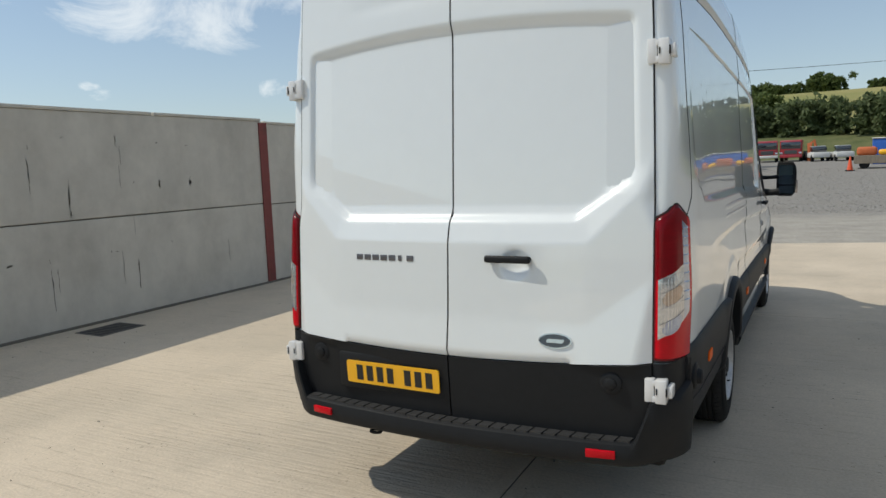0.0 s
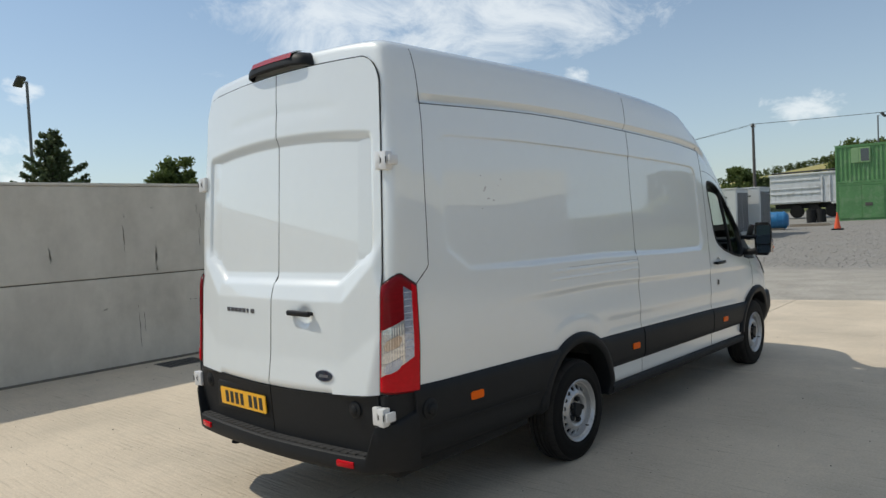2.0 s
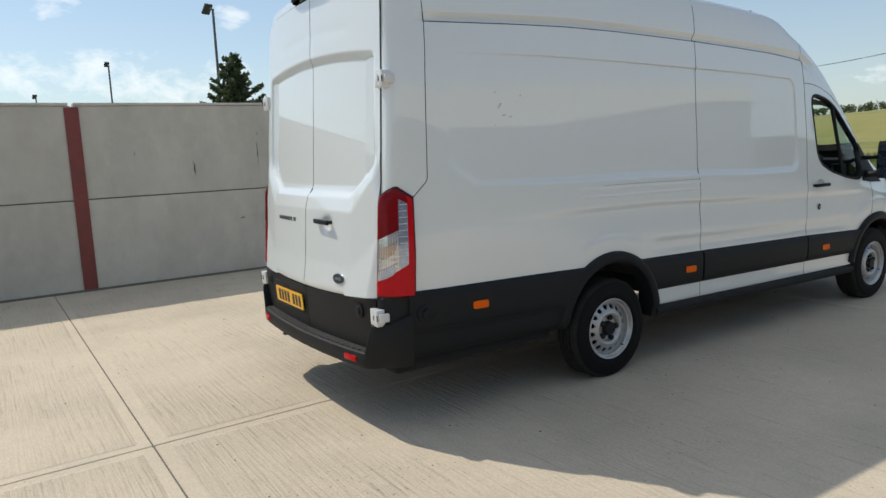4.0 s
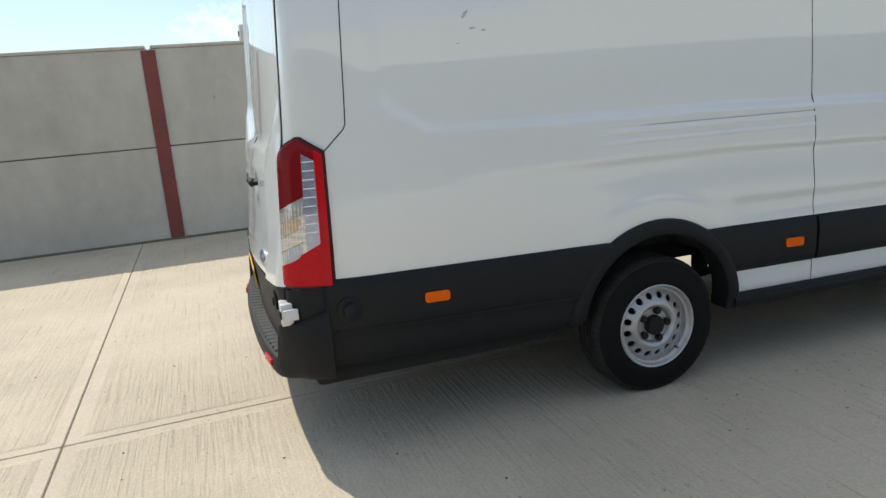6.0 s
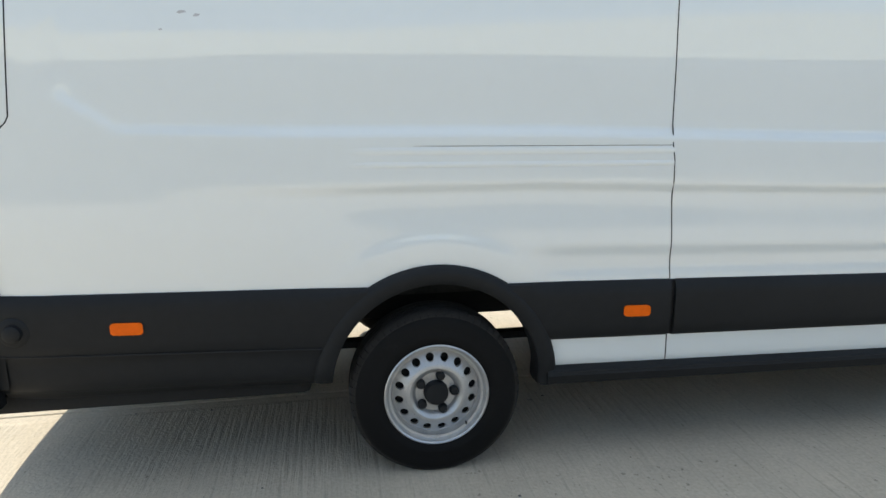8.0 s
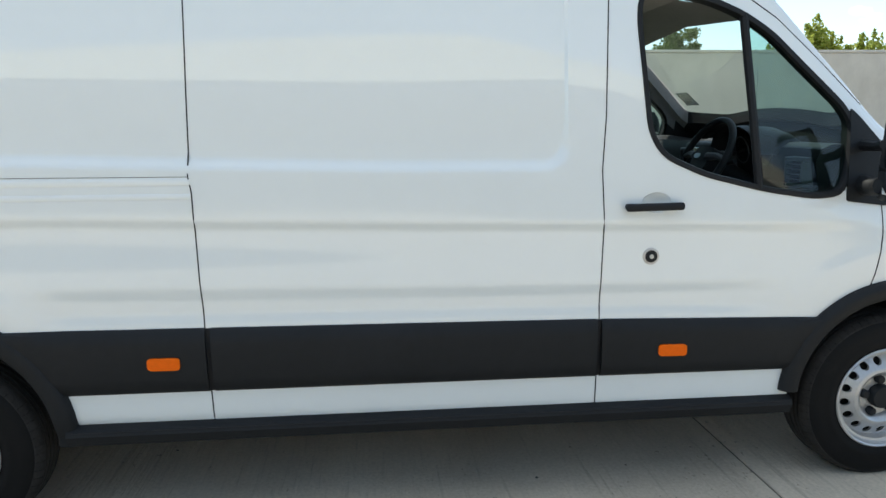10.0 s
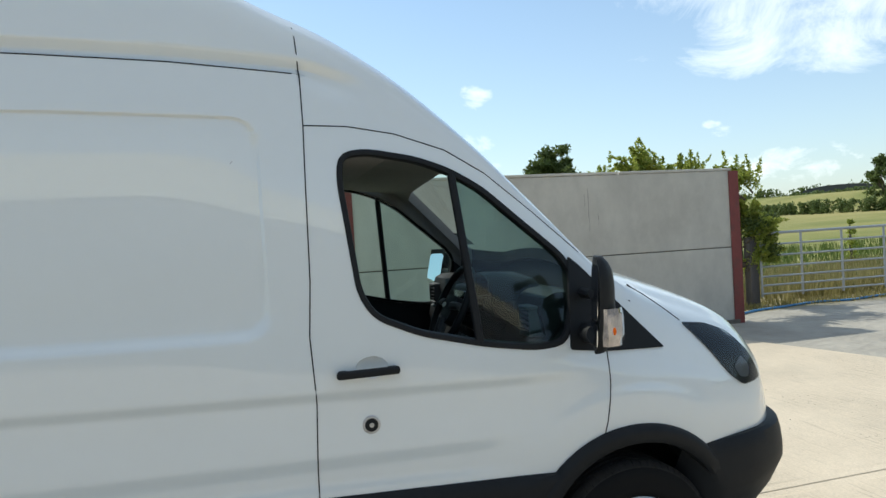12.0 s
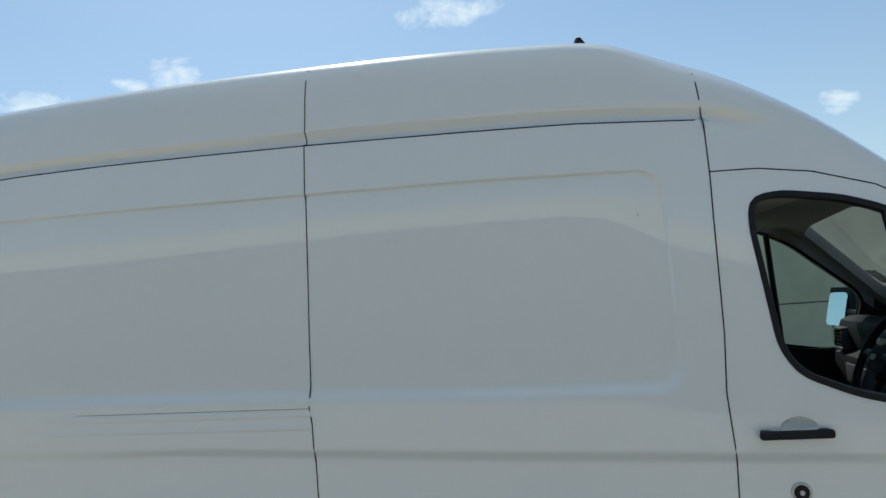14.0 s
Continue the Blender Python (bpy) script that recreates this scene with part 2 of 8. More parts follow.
MIRRORLENS = material("indicator_lens", (0.46, 0.42, 0.41), 0.15, metal=0.7, coat=0.8, var=0.45, scale=40)
CLEARLENS = material("clear_lens", (0.58, 0.59, 0.61), 0.12, metal=0.8, coat=0.6, var=0.55, scale=16, stretch=(0.6, 0.6, 7))
# clear lens whose blue is the reflected sky put into the colour
SKYLENS = material("sky_tinted_reflector", (0.34, 0.40, 0.55), 0.16, metal=0.85, coat=1.0, var=0.4, scale=30)
YELLOW = material("yellow_plate", (0.92, 0.47, 0.010), 0.4, coat=0.15, var=0.04, scale=30)
INK = material("black_ink", (0.015, 0.015, 0.015), 0.5)
CHROME = material("chrome", (0.75, 0.75, 0.76), 0.12, metal=1.0, var=0.05)
GREYMETAL = material("badge_grey", (0.16, 0.16, 0.17), 0.3, metal=0.6)
BADGEBLUE = material("badge_dark_blue", (0.012, 0.018, 0.035), 0.25, coat=1.0)
HINGE = material("hinge_white", (0.70, 0.70, 0.69), 0.35, coat=0.6, var=0.05, scale=40)
MIRROR = material("mirror_glass", (0.90, 0.91, 0.92), 0.01, metal=1.0, var=0.0)
WINDOW = glass("window_glass", (0.64, 0.80, 0.74), 0, 1.32)
QUARTER = glass("quarter_glass", (0.52, 0.70, 0.65), 0, 1.42)
SCREEN = glass("screen_glass", (0.76, 0.86, 0.82), 0, 1.25)
LAMPGLASS = glass("lamp_glass", (0.85, 0.87, 0.88))
SCUFF = material("grey_scuff", (0.46, 0.46, 0.47), 0.6, var=0.25, scale=60)
PAPER = glass("paper_reflection_film", (0.55, 0.56, 0.56), 0.2)

# ---- building helpers ----


def mesh_object(name, bm, mat, parent=None, label="", smooth=True, angle=38):
    me = bpy.data.meshes.new(name)
    bmesh.ops.recalc_face_normals(bm, faces=bm.faces[:])
    for f in bm.faces:
        f.smooth = smooth
    bm.to_mesh(me)
    bm.free()
    if smooth:
        me.set_sharp_from_angle(angle=radians(angle))
    for m in (mat if isinstance(mat, (list, tuple)) else [mat]):
        me.materials.append(m)
    ob = new(name, me)
    if parent:
        ob.parent = parent
    if label:
        ob["label"] = label
    return ob


def part(name, bm, mat, parent, label="", smooth=True, angle=38):
    return mesh_object(name, bm, mat, parent, label, smooth, angle)


def thing(name, label, category, group="", at=(0, 0, 0), rz=0.0):
    e = new(name)
    e.empty_display_size = 0.2
    e.matrix_basis = pose(*at, 0, 0, rz)
    return tagged(e, label, category, group)


def box(bm, lo, hi, bevel=0.0, seg=2, m=None):
    """An axis-aligned block from corner lo to corner hi, with rounded edges."""
    lo, hi = Vector(lo), Vector(hi)
    g = bmesh.ops.create_cube(bm, size=1.0)
    s = hi - lo
    bmesh.ops.scale(bm, vec=s, verts=g["verts"])
    bmesh.ops.translate(bm, vec=(lo + hi) / 2, verts=g["verts"])
    vs = g["verts"]
    if bevel > 0:
        es = list({e for v in vs for e in v.link_edges})
        r = bmesh.ops.bevel(bm, geom=es, offset=min(bevel, min(s) * 0.45), segments=seg, affect="EDGES", profile=0.5)
        vs = list({v for f in r["faces"] for v in f.verts} | {v for v in vs if v.is_valid})
    if m is not None:
        bmesh.ops.transform(bm, matrix=m, verts=vs)
    return vs


def cyl(bm, a, b, r1, r2=None, n=16, cap=True):
    """A round bar from a to b."""
    a, b = Vector(a), Vector(b)
    d = b - a
    m = Matrix.Translation((a + b) / 2) @ d.to_track_quat("Z", "Y").to_matrix().to_4x4()
    return bmesh.ops.create_cone(bm, cap_ends=cap, segments=n, radius1=r1, radius2=r1 if r2 is None else r2, depth=d.length, matrix=m)["verts"]


def tube(bm, pts, r, n=8, closed=False):
    """A round bar bent along points."""
    pts = [Vector(p) for p in pts]
    rings = []
    k = len(pts)
    up0 = None
    for i, p in enumerate(pts):
        a = pts[(i - 1) % k] if closed or i else pts[0]
        b = pts[(i + 1) % k] if closed or i < k - 1 else pts[-1]
        d = (b - a).normalized()
        if up0 is None:
            up0 = Vector((0, 0, 1)) if abs(d.z) < 0.9 else Vector((0, 1, 0))
        s = d.cross(up0).normalized()
        u = s.cross(d).normalized()
        up0 = u
        rr = r[i] if isinstance(r, (list, tuple)) else r
        rings.append([bm.verts.new(p + rr * (math.cos(2 * math.pi * j / n) * s + math.sin(2 * math.pi * j / n) * u)) for j in range(n)])
    for i in range(k if closed else k - 1):
        A, B = rings[i], rings[(i + 1) % k]
        for j in range(n):
            bm.faces.new((A[j], A[(j + 1) % n], B[(j + 1) % n], B[j]))
    if not closed:
        bm.faces.new(rings[0][::-1])
        bm.faces.new(rings[-1])


def lathe(bm, prof, axis_point, n=40, flip=1):
    """Turns a profile of (distance along x, radius) round an x-axis through axis_point."""
    ax = Vector(axis_point)
    rings = []
    for dx, r in prof:
        if r < 1e-5:
            rings.append([bm.verts.new(ax + Vector((dx * flip, 0, 0)))])
        else:
            rings.append([bm.verts.new(ax + Vector((dx * flip, r * math.cos(2 * math.pi * j / n), r * math.sin(2 * math.pi * j / n)))) for j in range(n)])
    for A, B in zip(rings, rings[1:]):
        for j in range(n):
            a, b = A[j % len(A)], A[(j + 1) % len(A)]
            c, d = B[(j + 1) % len(B)], B[j % len(B)]
            vs = []
            for v in (a, b, c, d):
                if v not in vs:
                    vs.append(v)
            if len(vs) > 2:
                bm.faces.new(vs)


def slab(bm, poly, fn, depth):
    """A plate with outline poly of (u, v), placed by fn(u, v, w) at w = 0 and w = depth, with straight edges."""
    top = [bm.verts.new(fn(u, v, 0.0)) for u, v in poly]
    low = [bm.verts.new(fn(u, v, depth)) for u, v in poly]
    f1, f2 = bm.faces.new(top), bm.faces.new(low[::-1])
    k = len(poly)
    for i in range(k):
        bm.faces.new((top[i], low[i], low[(i + 1) % k], top[(i + 1) % k]))
    bmesh.ops.triangulate(bm, faces=[f1, f2])


def round_poly(pts, r, n=5):
    """An outline with its corners rounded."""
    res = []
    k = len(pts)
    for i in range(k):
        p, a, b = Vector(pts[i]), Vector(pts[i - 1]), Vector(pts[(i + 1) % k])
        da, db = (a - p), (b - p)
        ra = min(r, da.length * 0.48, db.length * 0.48)
        s, e = p + da.normalized() * ra, p + db.normalized() * ra
        for j in range(n + 1):
            t = j / n
            res.append(tuple((1 - t) ** 2 * s + 2 * t * (1 - t) * p + t * t * e))
    return res


def sm(x, a, b):
    t = np.clip((x - a) / (b - a), 0, 1)
    return t * t * (3 - 2 * t)


def pchip(xs, ys, x):
    """Monotone smooth curve through the points."""
    xs, ys = np.asarray(xs, float), np.asarray(ys, float)
    h, d = np.diff(xs), np.diff(ys) / np.diff(xs)
    m = np.zeros_like(ys)
    m[0], m[-1] = d[0], d[-1]
    for i in range(1, len(xs) - 1):
        if d[i - 1] * d[i] > 0:
            w1, w2 = 2 * h[i] + h[i - 1], h[i] + 2 * h[i - 1]
            m[i] = (w1 + w2) / (w1 / d[i - 1] + w2 / d[i])
    i = np.clip(np.searchsorted(xs, x) - 1, 0, len(h) - 1)
    t = np.clip((x - xs[i]) / h[i], 0, 1)
    return ((1 + 2 * t) * (1 - t) ** 2 * ys[i] + t * (1 - t) ** 2 * h[i] * m[i] + t * t * (3 - 2 * t) * ys[i + 1] + t * t * (t - 1) * h[i] * m[i + 1])

# ---- the van: x to its right, y ahead from the tail, z up ----
van = thing("van", "white high-roof long panel van with black plastic cladding, parked on concrete", "van")

# half sections from the sill to the roof's middle; sixteen rows each
SECTIONS = []


def section(y, xs, zs):
    SECTIONS.append((y, xs, zs))


def cargo(y, roof):
    k = y - 2.93
    low = [z - 0.0265 * k for z in (0.37, 0.42, 0.55, 0.80, 1.02, 1.20)]
    section(y, (0.90, 0.985, 0.998, 1.006, 1.015, 1.010, 0.999, 0.972, 0.948, 0.926, 0.916, 0.897, 0.855, 0.74, 0.38, 0.0),
            low + [1.455 - 0.03 * k, 1.80 - 0.03 * k, 2.17 - 0.02 * k] + [roof - d for d in (0.41, 0.29, 0.17, 0.080, 0.045, 0.016, 0.004)])


cargo(0.12, 2.80)
cargo(1.0, 2.812)
cargo(2.0, 2.826)
cargo(3.0, 2.803)
section(3.93, (0.90, 0.985, 0.998, 1.006, 1.015, 1.010, 0.997, 0.970, 0.945, 0.920, 0.908, 0.888, 0.845, 0.73, 0.37, 0.0),
        (0.34, 0.395, 0.525, 0.775, 0.99, 1.17, 1.425, 1.77, 2.145, 2.33, 2.438, 2.565, 2.665, 2.704, 2.734, 2.746))
section(4.46, (0.90, 0.985, 0.998, 1.006, 1.015, 1.010, 0.992, 0.965, 0.930, 0.905, 0.895, 0.877, 0.84, 0.72, 0.36, 0.0),
        (0.33, 0.38, 0.51, 0.76, 0.97, 1.15, 1.40, 1.74, 2.09, 2.285, 2.36, 2.43, 2.485, 2.54, 2.57, 2.58))
section(4.76, (0.90, 0.985, 0.998, 1.006, 1.015, 1.010, 0.992, 0.960, 0.918, 0.890, 0.880, 0.864, 0.835, 0.71, 0.36, 0.0),
        (0.325, 0.37, 0.50, 0.75, 0.96, 1.14, 1.37, 1.67, 1.98, 2.133, 2.206, 2.265, 2.322, 2.373, 2.403, 2.413))
section(5.13, (0.90, 0.985, 0.998, 1.006, 1.016, 1.012, 0.992, 0.952, 0.908, 0.888, 0.878, 0.866, 0.838, 0.71, 0.36, 0.0),
        (0.32, 0.36, 0.49, 0.74, 0.95, 1.12, 1.28, 1.515, 1.75, 1.863, 1.921, 1.973, 2.02, 2.07, 2.11, 2.12))
section(5.43, (0.90, 0.985, 0.998, 1.008, 1.018, 1.012, 0.985, 0.950, 0.918, 0.900, 0.890, 0.876, 0.848, 0.72, 0.36, 0.0),
        (0.32, 0.36, 0.49, 0.74, 0.94, 1.09, 1.21, 1.365, 1.51, 1.585, 1.628, 1.67, 1.717, 1.762, 1.812, 1.832))
section(5.70, (0.88, 0.97, 0.995, 1.012, 1.020, 1.008, 0.976, 0.950, 0.926, 0.908, 0.894, 0.876, 0.842, 0.72, 0.36, 0.0),
        (0.32, 0.36, 0.49, 0.74, 0.92, 1.05, 1.15, 1.23, 1.31, 1.365, 1.40, 1.43, 1.46, 1.50, 1.55, 1.57))
section(5.92, (0.86, 0.95, 0.980, 0.998, 1.004, 0.990, 0.962, 0.942, 0.920, 0.900, 0.880, 0.850, 0.80, 0.68, 0.36, 0.0),
        (0.36, 0.40, 0.52, 0.74, 0.90, 1.02, 1.10, 1.16, 1.22, 1.26, 1.29, 1.32, 1.35, 1.41, 1.46, 1.47))
section(6.30, (0.78, 0.86, 0.905, 0.932, 0.930, 0.918, 0.905, 0.893, 0.876, 0.858, 0.838, 0.808, 0.76, 0.64, 0.36, 0.0),
        (0.40, 0.44, 0.54, 0.72, 0.83, 0.93, 0.99, 1.04, 1.08, 1.108, 1.132, 1.158, 1.195, 1.258, 1.300, 1.310))
section(6.50, (0.60, 0.68, 0.74, 0.775, 0.775, 0.765, 0.755, 0.745, 0.73, 0.715, 0.70, 0.675, 0.635, 0.54, 0.30, 0.0),
        (0.44, 0.48, 0.56, 0.70, 0.79, 0.86, 0.905, 0.945, 0.98, 1.003, 1.022, 1.048, 1.082, 1.135, 1.175, 1.185))
section(6.62, (0.36, 0.42, 0.47, 0.50, 0.50, 0.495, 0.49, 0.48, 0.47, 0.46, 0.45, 0.435, 0.41, 0.35, 0.20, 0.0),
        (0.48, 0.52, 0.58, 0.68, 0.75, 0.80, 0.83, 0.86, 0.885, 0.90, 0.912, 0.926, 0.945, 0.985, 1.015, 1.025))
section(6.66, (0.12, 0.15, 0.18, 0.20, 0.20, 0.198, 0.195, 0.19, 0.185, 0.18, 0.175, 0.17, 0.16, 0.14, 0.08, 0.0),
        (0.54, 0.57, 0.61, 0.67, 0.72, 0.75, 0.77, 0.785, 0.80, 0.81, 0.815, 0.82, 0.825, 0.84, 0.845, 0.85))
KEY_Y = [s[0] for s in SECTIONS]
ROWS = 16


TABLE_U = np.arange(0.10, 6.665, 0.005)
TABLE_X = np.array([pchip(KEY_Y, [s[1][i] for s in SECTIONS], TABLE_U) for i in range(ROWS)]).T
TABLE_Z = np.array([pchip(KEY_Y, [s[2][i] for s in SECTIONS], TABLE_U) for i in range(ROWS)]).T
# the roof stays full before it falls to the screen
TABLE_Z[:, 11:] += 0.018 * np.exp(-((TABLE_U - 4.16) / 0.15) ** 2)[:, None]


def profile(u):
    """The sixteen (x, z) of the half section at u."""
    q = min(max((u - 0.10) / 0.005, 0.0), len(TABLE_U) - 1.001)
    i = int(q)
    t = q - i
    return (TABLE_X[i] * (1 - t) + TABLE_X[i + 1] * t).tolist(), (TABLE_Z[i] * (1 - t) + TABLE_Z[i + 1] * t).tolist()


def along(v, r):
    """Catmull-Rom through the rows at row r."""
    i = min(int(r), ROWS - 2)
    t = r - i
    a, b = v[max(i - 1, 0)], v[i]
    c = v[i + 1]
    d = v[i + 2] if i + 2 < ROWS else None
    return a, b, c, d, t


def spline(v, r, mirror):
    a, b, c, d, t = along(v, r)
    if d is None:
        d = -v[ROWS - 2] if mirror else v[ROWS - 2]
    return 0.5 * (2 * b + (c - a) * t + (2 * a - 5 * b + 4 * c - d) * t * t + (3 * b - a - 3 * c + d) * t ** 3)


def corner(u, z):
    """How much the tail narrows in plan: tightly round the upper corner, more broadly below."""
    if u > 0.46:
        return 0.0
    high = float(np.interp(u, (0.12, 0.128, 0.145, 0.175, 0.22, 0.28), (0.060, 0.036, 0.017, 0.006, 0.001, 0.0)))
    low = float(np.interp(u, (0.12, 0.128, 0.145, 0.175, 0.22, 0.28, 0.36, 0.46), (0.085, 0.064, 0.048, 0.036, 0.026, 0.016, 0.007, 0.0)))
    t = ss(z, 1.40, 1.85)
    return low * (1 - t) + high * t


def lean(u, z):
    return 0.072 * (z - 0.5) * min(max((1.0 - u) / 0.88, 0.0), 1.0)


def ss(x, a, b):
    t = min(max((x - a) / (b - a), 0.0), 1.0)
    return t * t * (3 - 2 * t)


def lin(x, *knots):
    """Straight lines through (x, value) knots."""
    for (a, p), (b, q) in zip(knots, knots[1:]):
        if x <= b:
            return p + (q - p) * min(max((x - a) / (b - a), 0.0), 1.0)
    return knots[-1][1]


def clad_top(y):
    return lin(y, (0.2, 0.87), (0.30, 0.862), (2.93, 0.80), (4.42, 0.762), (5.32, 0.727), (6.0, 0.705))


def gutter(u):
    """Height of the roof panel's lower joint."""
    return lin(u, (0.5, 2.396), (1.2, 2.418), (1.6, 2.426), (2.04, 2.422), (2.5, 2.409), (2.94, 2.394), (3.69, 2.360), (4.0, 2.343), (4.46, 2.300), (4.80, 2.208))


def recess(u, r, z):
    """How far the pressings lie inside the plain side: the side panel, the ledge over the gutter, the tucks
    below the waist and above the cladding, and the swell over the wheels."""
    m = 0.0
    if 0.5 < u < 4.4 and 1.3 < z < 2.3 and r < 8.6:
        zb = lin(u, (0.56, 1.462), (0.78, 1.455), (1.43, 1.436), (2.37, 1.424), (3.64, 1.376), (4.3, 1.364))
        zt, rad = lin(u, (0.56, 2.225), (1.4, 2.232), (2.05, 2.219), (2.92, 2.193), (3.6, 2.171), (4.13, 2.144), (4.3, 2.135)), 0.085
        dy, dz = max(0.56 + rad - u, u - (4.29 - rad)), max(zb + rad - z, z - (zt - rad))
        d = math.hypot(max(dy, 0), max(dz, 0)) + min(max(dy, dz), 0.0) - rad
        low_cut = (0.118 * (0.78 - u) + 0.2 * (1.452 - z)) / 0.232
        d = max(d, low_cut)
        w = 0.0045 + 0.019 * ss(z, zb + 0.16, zb + 0.05)
        m = ss(-d, -w, w) * (0.30 + 0.70 * ss(u, 0.7, 1.6)) * (1 - 0.12 * ss(z, 1.9, 2.1) + 0.55 * ss(z, zb + 0.30, zb + 0.05))
    zg = gutter(u)
    g = ss(z, zg + 0.001 - 0.08 * ss(u, 4.44, 4.52), zg + 0.009) * (1 - min(max((z - zg - 0.026) / 0.034, 0.0), 1.0)) * (1 - ss(u, 4.5, 4.8)) * ss(u, 0.42, 0.5) if r < 11 else 0.0
    swell = 0.0
    if z < 1.25:
        for yc, reach in ((1.93, 0.30), (5.687, 0.26)):
            rho = math.hypot(u - yc, z - 0.40)
            swell += 0.0065 * (1 - ss(rho, 0.595, 0.645)) * (1 - ss(abs(u - yc), reach, reach + 0.22))
    zw = lin(u, (1.0, 1.215), (2.36, 1.206), (3.64, 1.153), (5.2, 1.098))
    waist = 0.014 * (1 - ss(z, zw - 0.026, zw + 0.026)) * ss(z, zw - 0.30, zw - 0.06) * ss(u, 0.9, 1.9) * (1 - ss(u, 5.2, 5.6))
    zp, ct = lin(u, (2.38, 0.945), (3.6, 0.905), (4.4, 0.885), (5.2, 0.87)), clad_top(u)
    tuck = 0.009 * (1 - ss(z, zp - 0.032, zp + 0.032)) * ss(z, ct + 0.004, ct + 0.060) * ss(u, 2.28, 2.46) * (1 - ss(u, 5.0, 5.25))
    return 0.0125 * m + 0.026 * g - swell + waist + tuck


PROFILES = {}


def body_point(u, r, side=1, inset=0.0):
    key = round(u, 5)
    if key not in PROFILES:
        PROFILES[key] = profile(u)
    X, Z = PROFILES[key]
    x, z = spline(X, r, True), spline(Z, r, False)
    x -= recess(u, r, z)
    c = corner(u, z)
    x = max(x, 0.0) * (1 - c) - inset * min(1.0, max(x, 0) * 3)
    z -= c * 0.9 * ss(r, 9.5, 13) + inset * ss(r, 9, 12.5)
    return Vector((side * x, u + lean(u, z), z))


def side_x(y, z):
    """The body's half width at a place on its side."""
    u = max(0.12, y - lean(y, z))
    X, Z = profile(u)
    lo, hi = 0.5, 12.0
    for _ in range(16):
        mid = (lo + hi) / 2
        if spline(Z, mid, False) < z:
            lo = mid
        else:
            hi = mid
    return body_point(u, (lo + hi) / 2).x


def loft(us, rs, inset=0.0, y_shift=0.0):
    """A closed solid through the sections."""
    bm = bmesh.new()
    rings = []
    for u in us:
        right = [body_point(u, r, 1, inset) for r in rs]
        left = [body_point(u, r, -1, inset) for r in rs[:-1]][::-1]
        rings.append([bm.verts.new(p) for p in right + left])
    n = len(rings[0])
    for A, B in zip(rings, rings[1:]):
        for j in range(n):
            bm.faces.new((A[j], B[j], B[(j + 1) % n], A[(j + 1) % n]))
    bm.faces.new(rings[0])
    bm.faces.new(rings[-1][::-1])
    bmesh.ops.recalc_face_normals(bm, faces=bm.faces[:])
    return bm


def steps(*spans):
    res = []
    for a, b, n in spans:
        res += list(np.linspace(a, b, n, endpoint=False))
    return res + [spans[-1][1]]


US = steps((0.12, 0.22, 8), (0.22, 0.54, 4), (0.54, 0.90, 16), (0.90, 1.35, 7), (1.35, 2.55, 32), (2.55, 4.15, 20), (4.15, 4.31, 14), (4.31, 6.2, 44), (6.2, 6.6, 16), (6.6, 6.66, 4))
RS = steps((0, 2.9, 12), (2.9, 5.3, 56), (5.3, 6.15, 32), (6.15, 7.85, 12), (7.85, 8.32, 34), (8.32, 8.94, 5), (8.94, 9.70, 26), (9.70, 15, 30))

shell = loft(US, RS)
for f in shell.faces:
    f.smooth = True
body_me = bpy.data.meshes.new("body")
shell.to_mesh(body_me)
shell.free()
for m in (PAINT, HEADLINER, DARK, TRIM, LINER):
    body_me.materials.append(m)
raw = new("body_raw", body_me)
cutters = []


def cutter(bm, mat_index):
    bmesh.ops.recalc_face_normals(bm, faces=bm.faces[:])
    me = bpy.data.meshes.new("cut")
    for f in bm.faces:
        f.material_index = mat_index
    bm.to_mesh(me)
    bm.free()
    for m in (PAINT, HEADLINER, DARK, TRIM, LINER):
        me.materials.append(m)
    ob = new("cut", me)
    mod = raw.modifiers.new("cut", "BOOLEAN")
    mod.operation, mod.solver, mod.object = "DIFFERENCE", "EXACT", ob
    cutters.append(ob)


# the cab's room
cab = loft(steps((4.30, 5.72, 24)), steps((1.4, 15, 40)), 0.045)
bmesh.ops.translate(cab, vec=(0, 0, -0.012), verts=cab.verts[:])
cutter(cab, 3)
WIN = [(4.573, 1.90), (4.583, 1.998), (4.68, 2.013), (4.88, 1.978), (5.01, 1.931), (5.14, 1.855), (5.31, 1.703), (5.46, 1.57), (5.50, 1.50),
       (5.475, 1.34), (5.425, 1.222), (5.30, 1.213), (5.09, 1.248), (4.84, 1.312), (4.672, 1.388), (4.617, 1.48)]
WIN = round_poly(WIN, 0.05, 3)
bm = bmesh.new()
slab(bm, WIN, lambda u, v, w: Vector((w, u, v)) - Vector((1.5, 0, 0)), 3.0)
cutter(bm, 3)
SCREEN_OUT = round_poly([(-0.775, 4.84), (0.775, 4.84), (0.815, 5.60), (0.45, 5.70), (-0.45, 5.70), (-0.815, 5.60)], 0.05, 3)
bm = bmesh.new()
slab(bm, SCREEN_OUT, lambda u, v, w: Vector((u, v, 1.40 + w)), 1.2)
cutter(bm, 3)
AXLES = {"rear": (1.932, 0.349), "front": (5.687, 0.349)}
for yc, zc in AXLES.values():
    for s in (-1, 1):
        bm = bmesh.new()
        cyl(bm, (s * 0.62, yc + 0.0, zc + 0.06), (s * 1.3, yc + 0.0, zc + 0.06), 0.445, n=48)
        cutter(bm, 2)
bm = bmesh.new()
box(bm, (-1.2, 1.51, 0.25), (1.2, 2.39, 0.68))
cutter(bm, 2)
bm = bmesh.new()
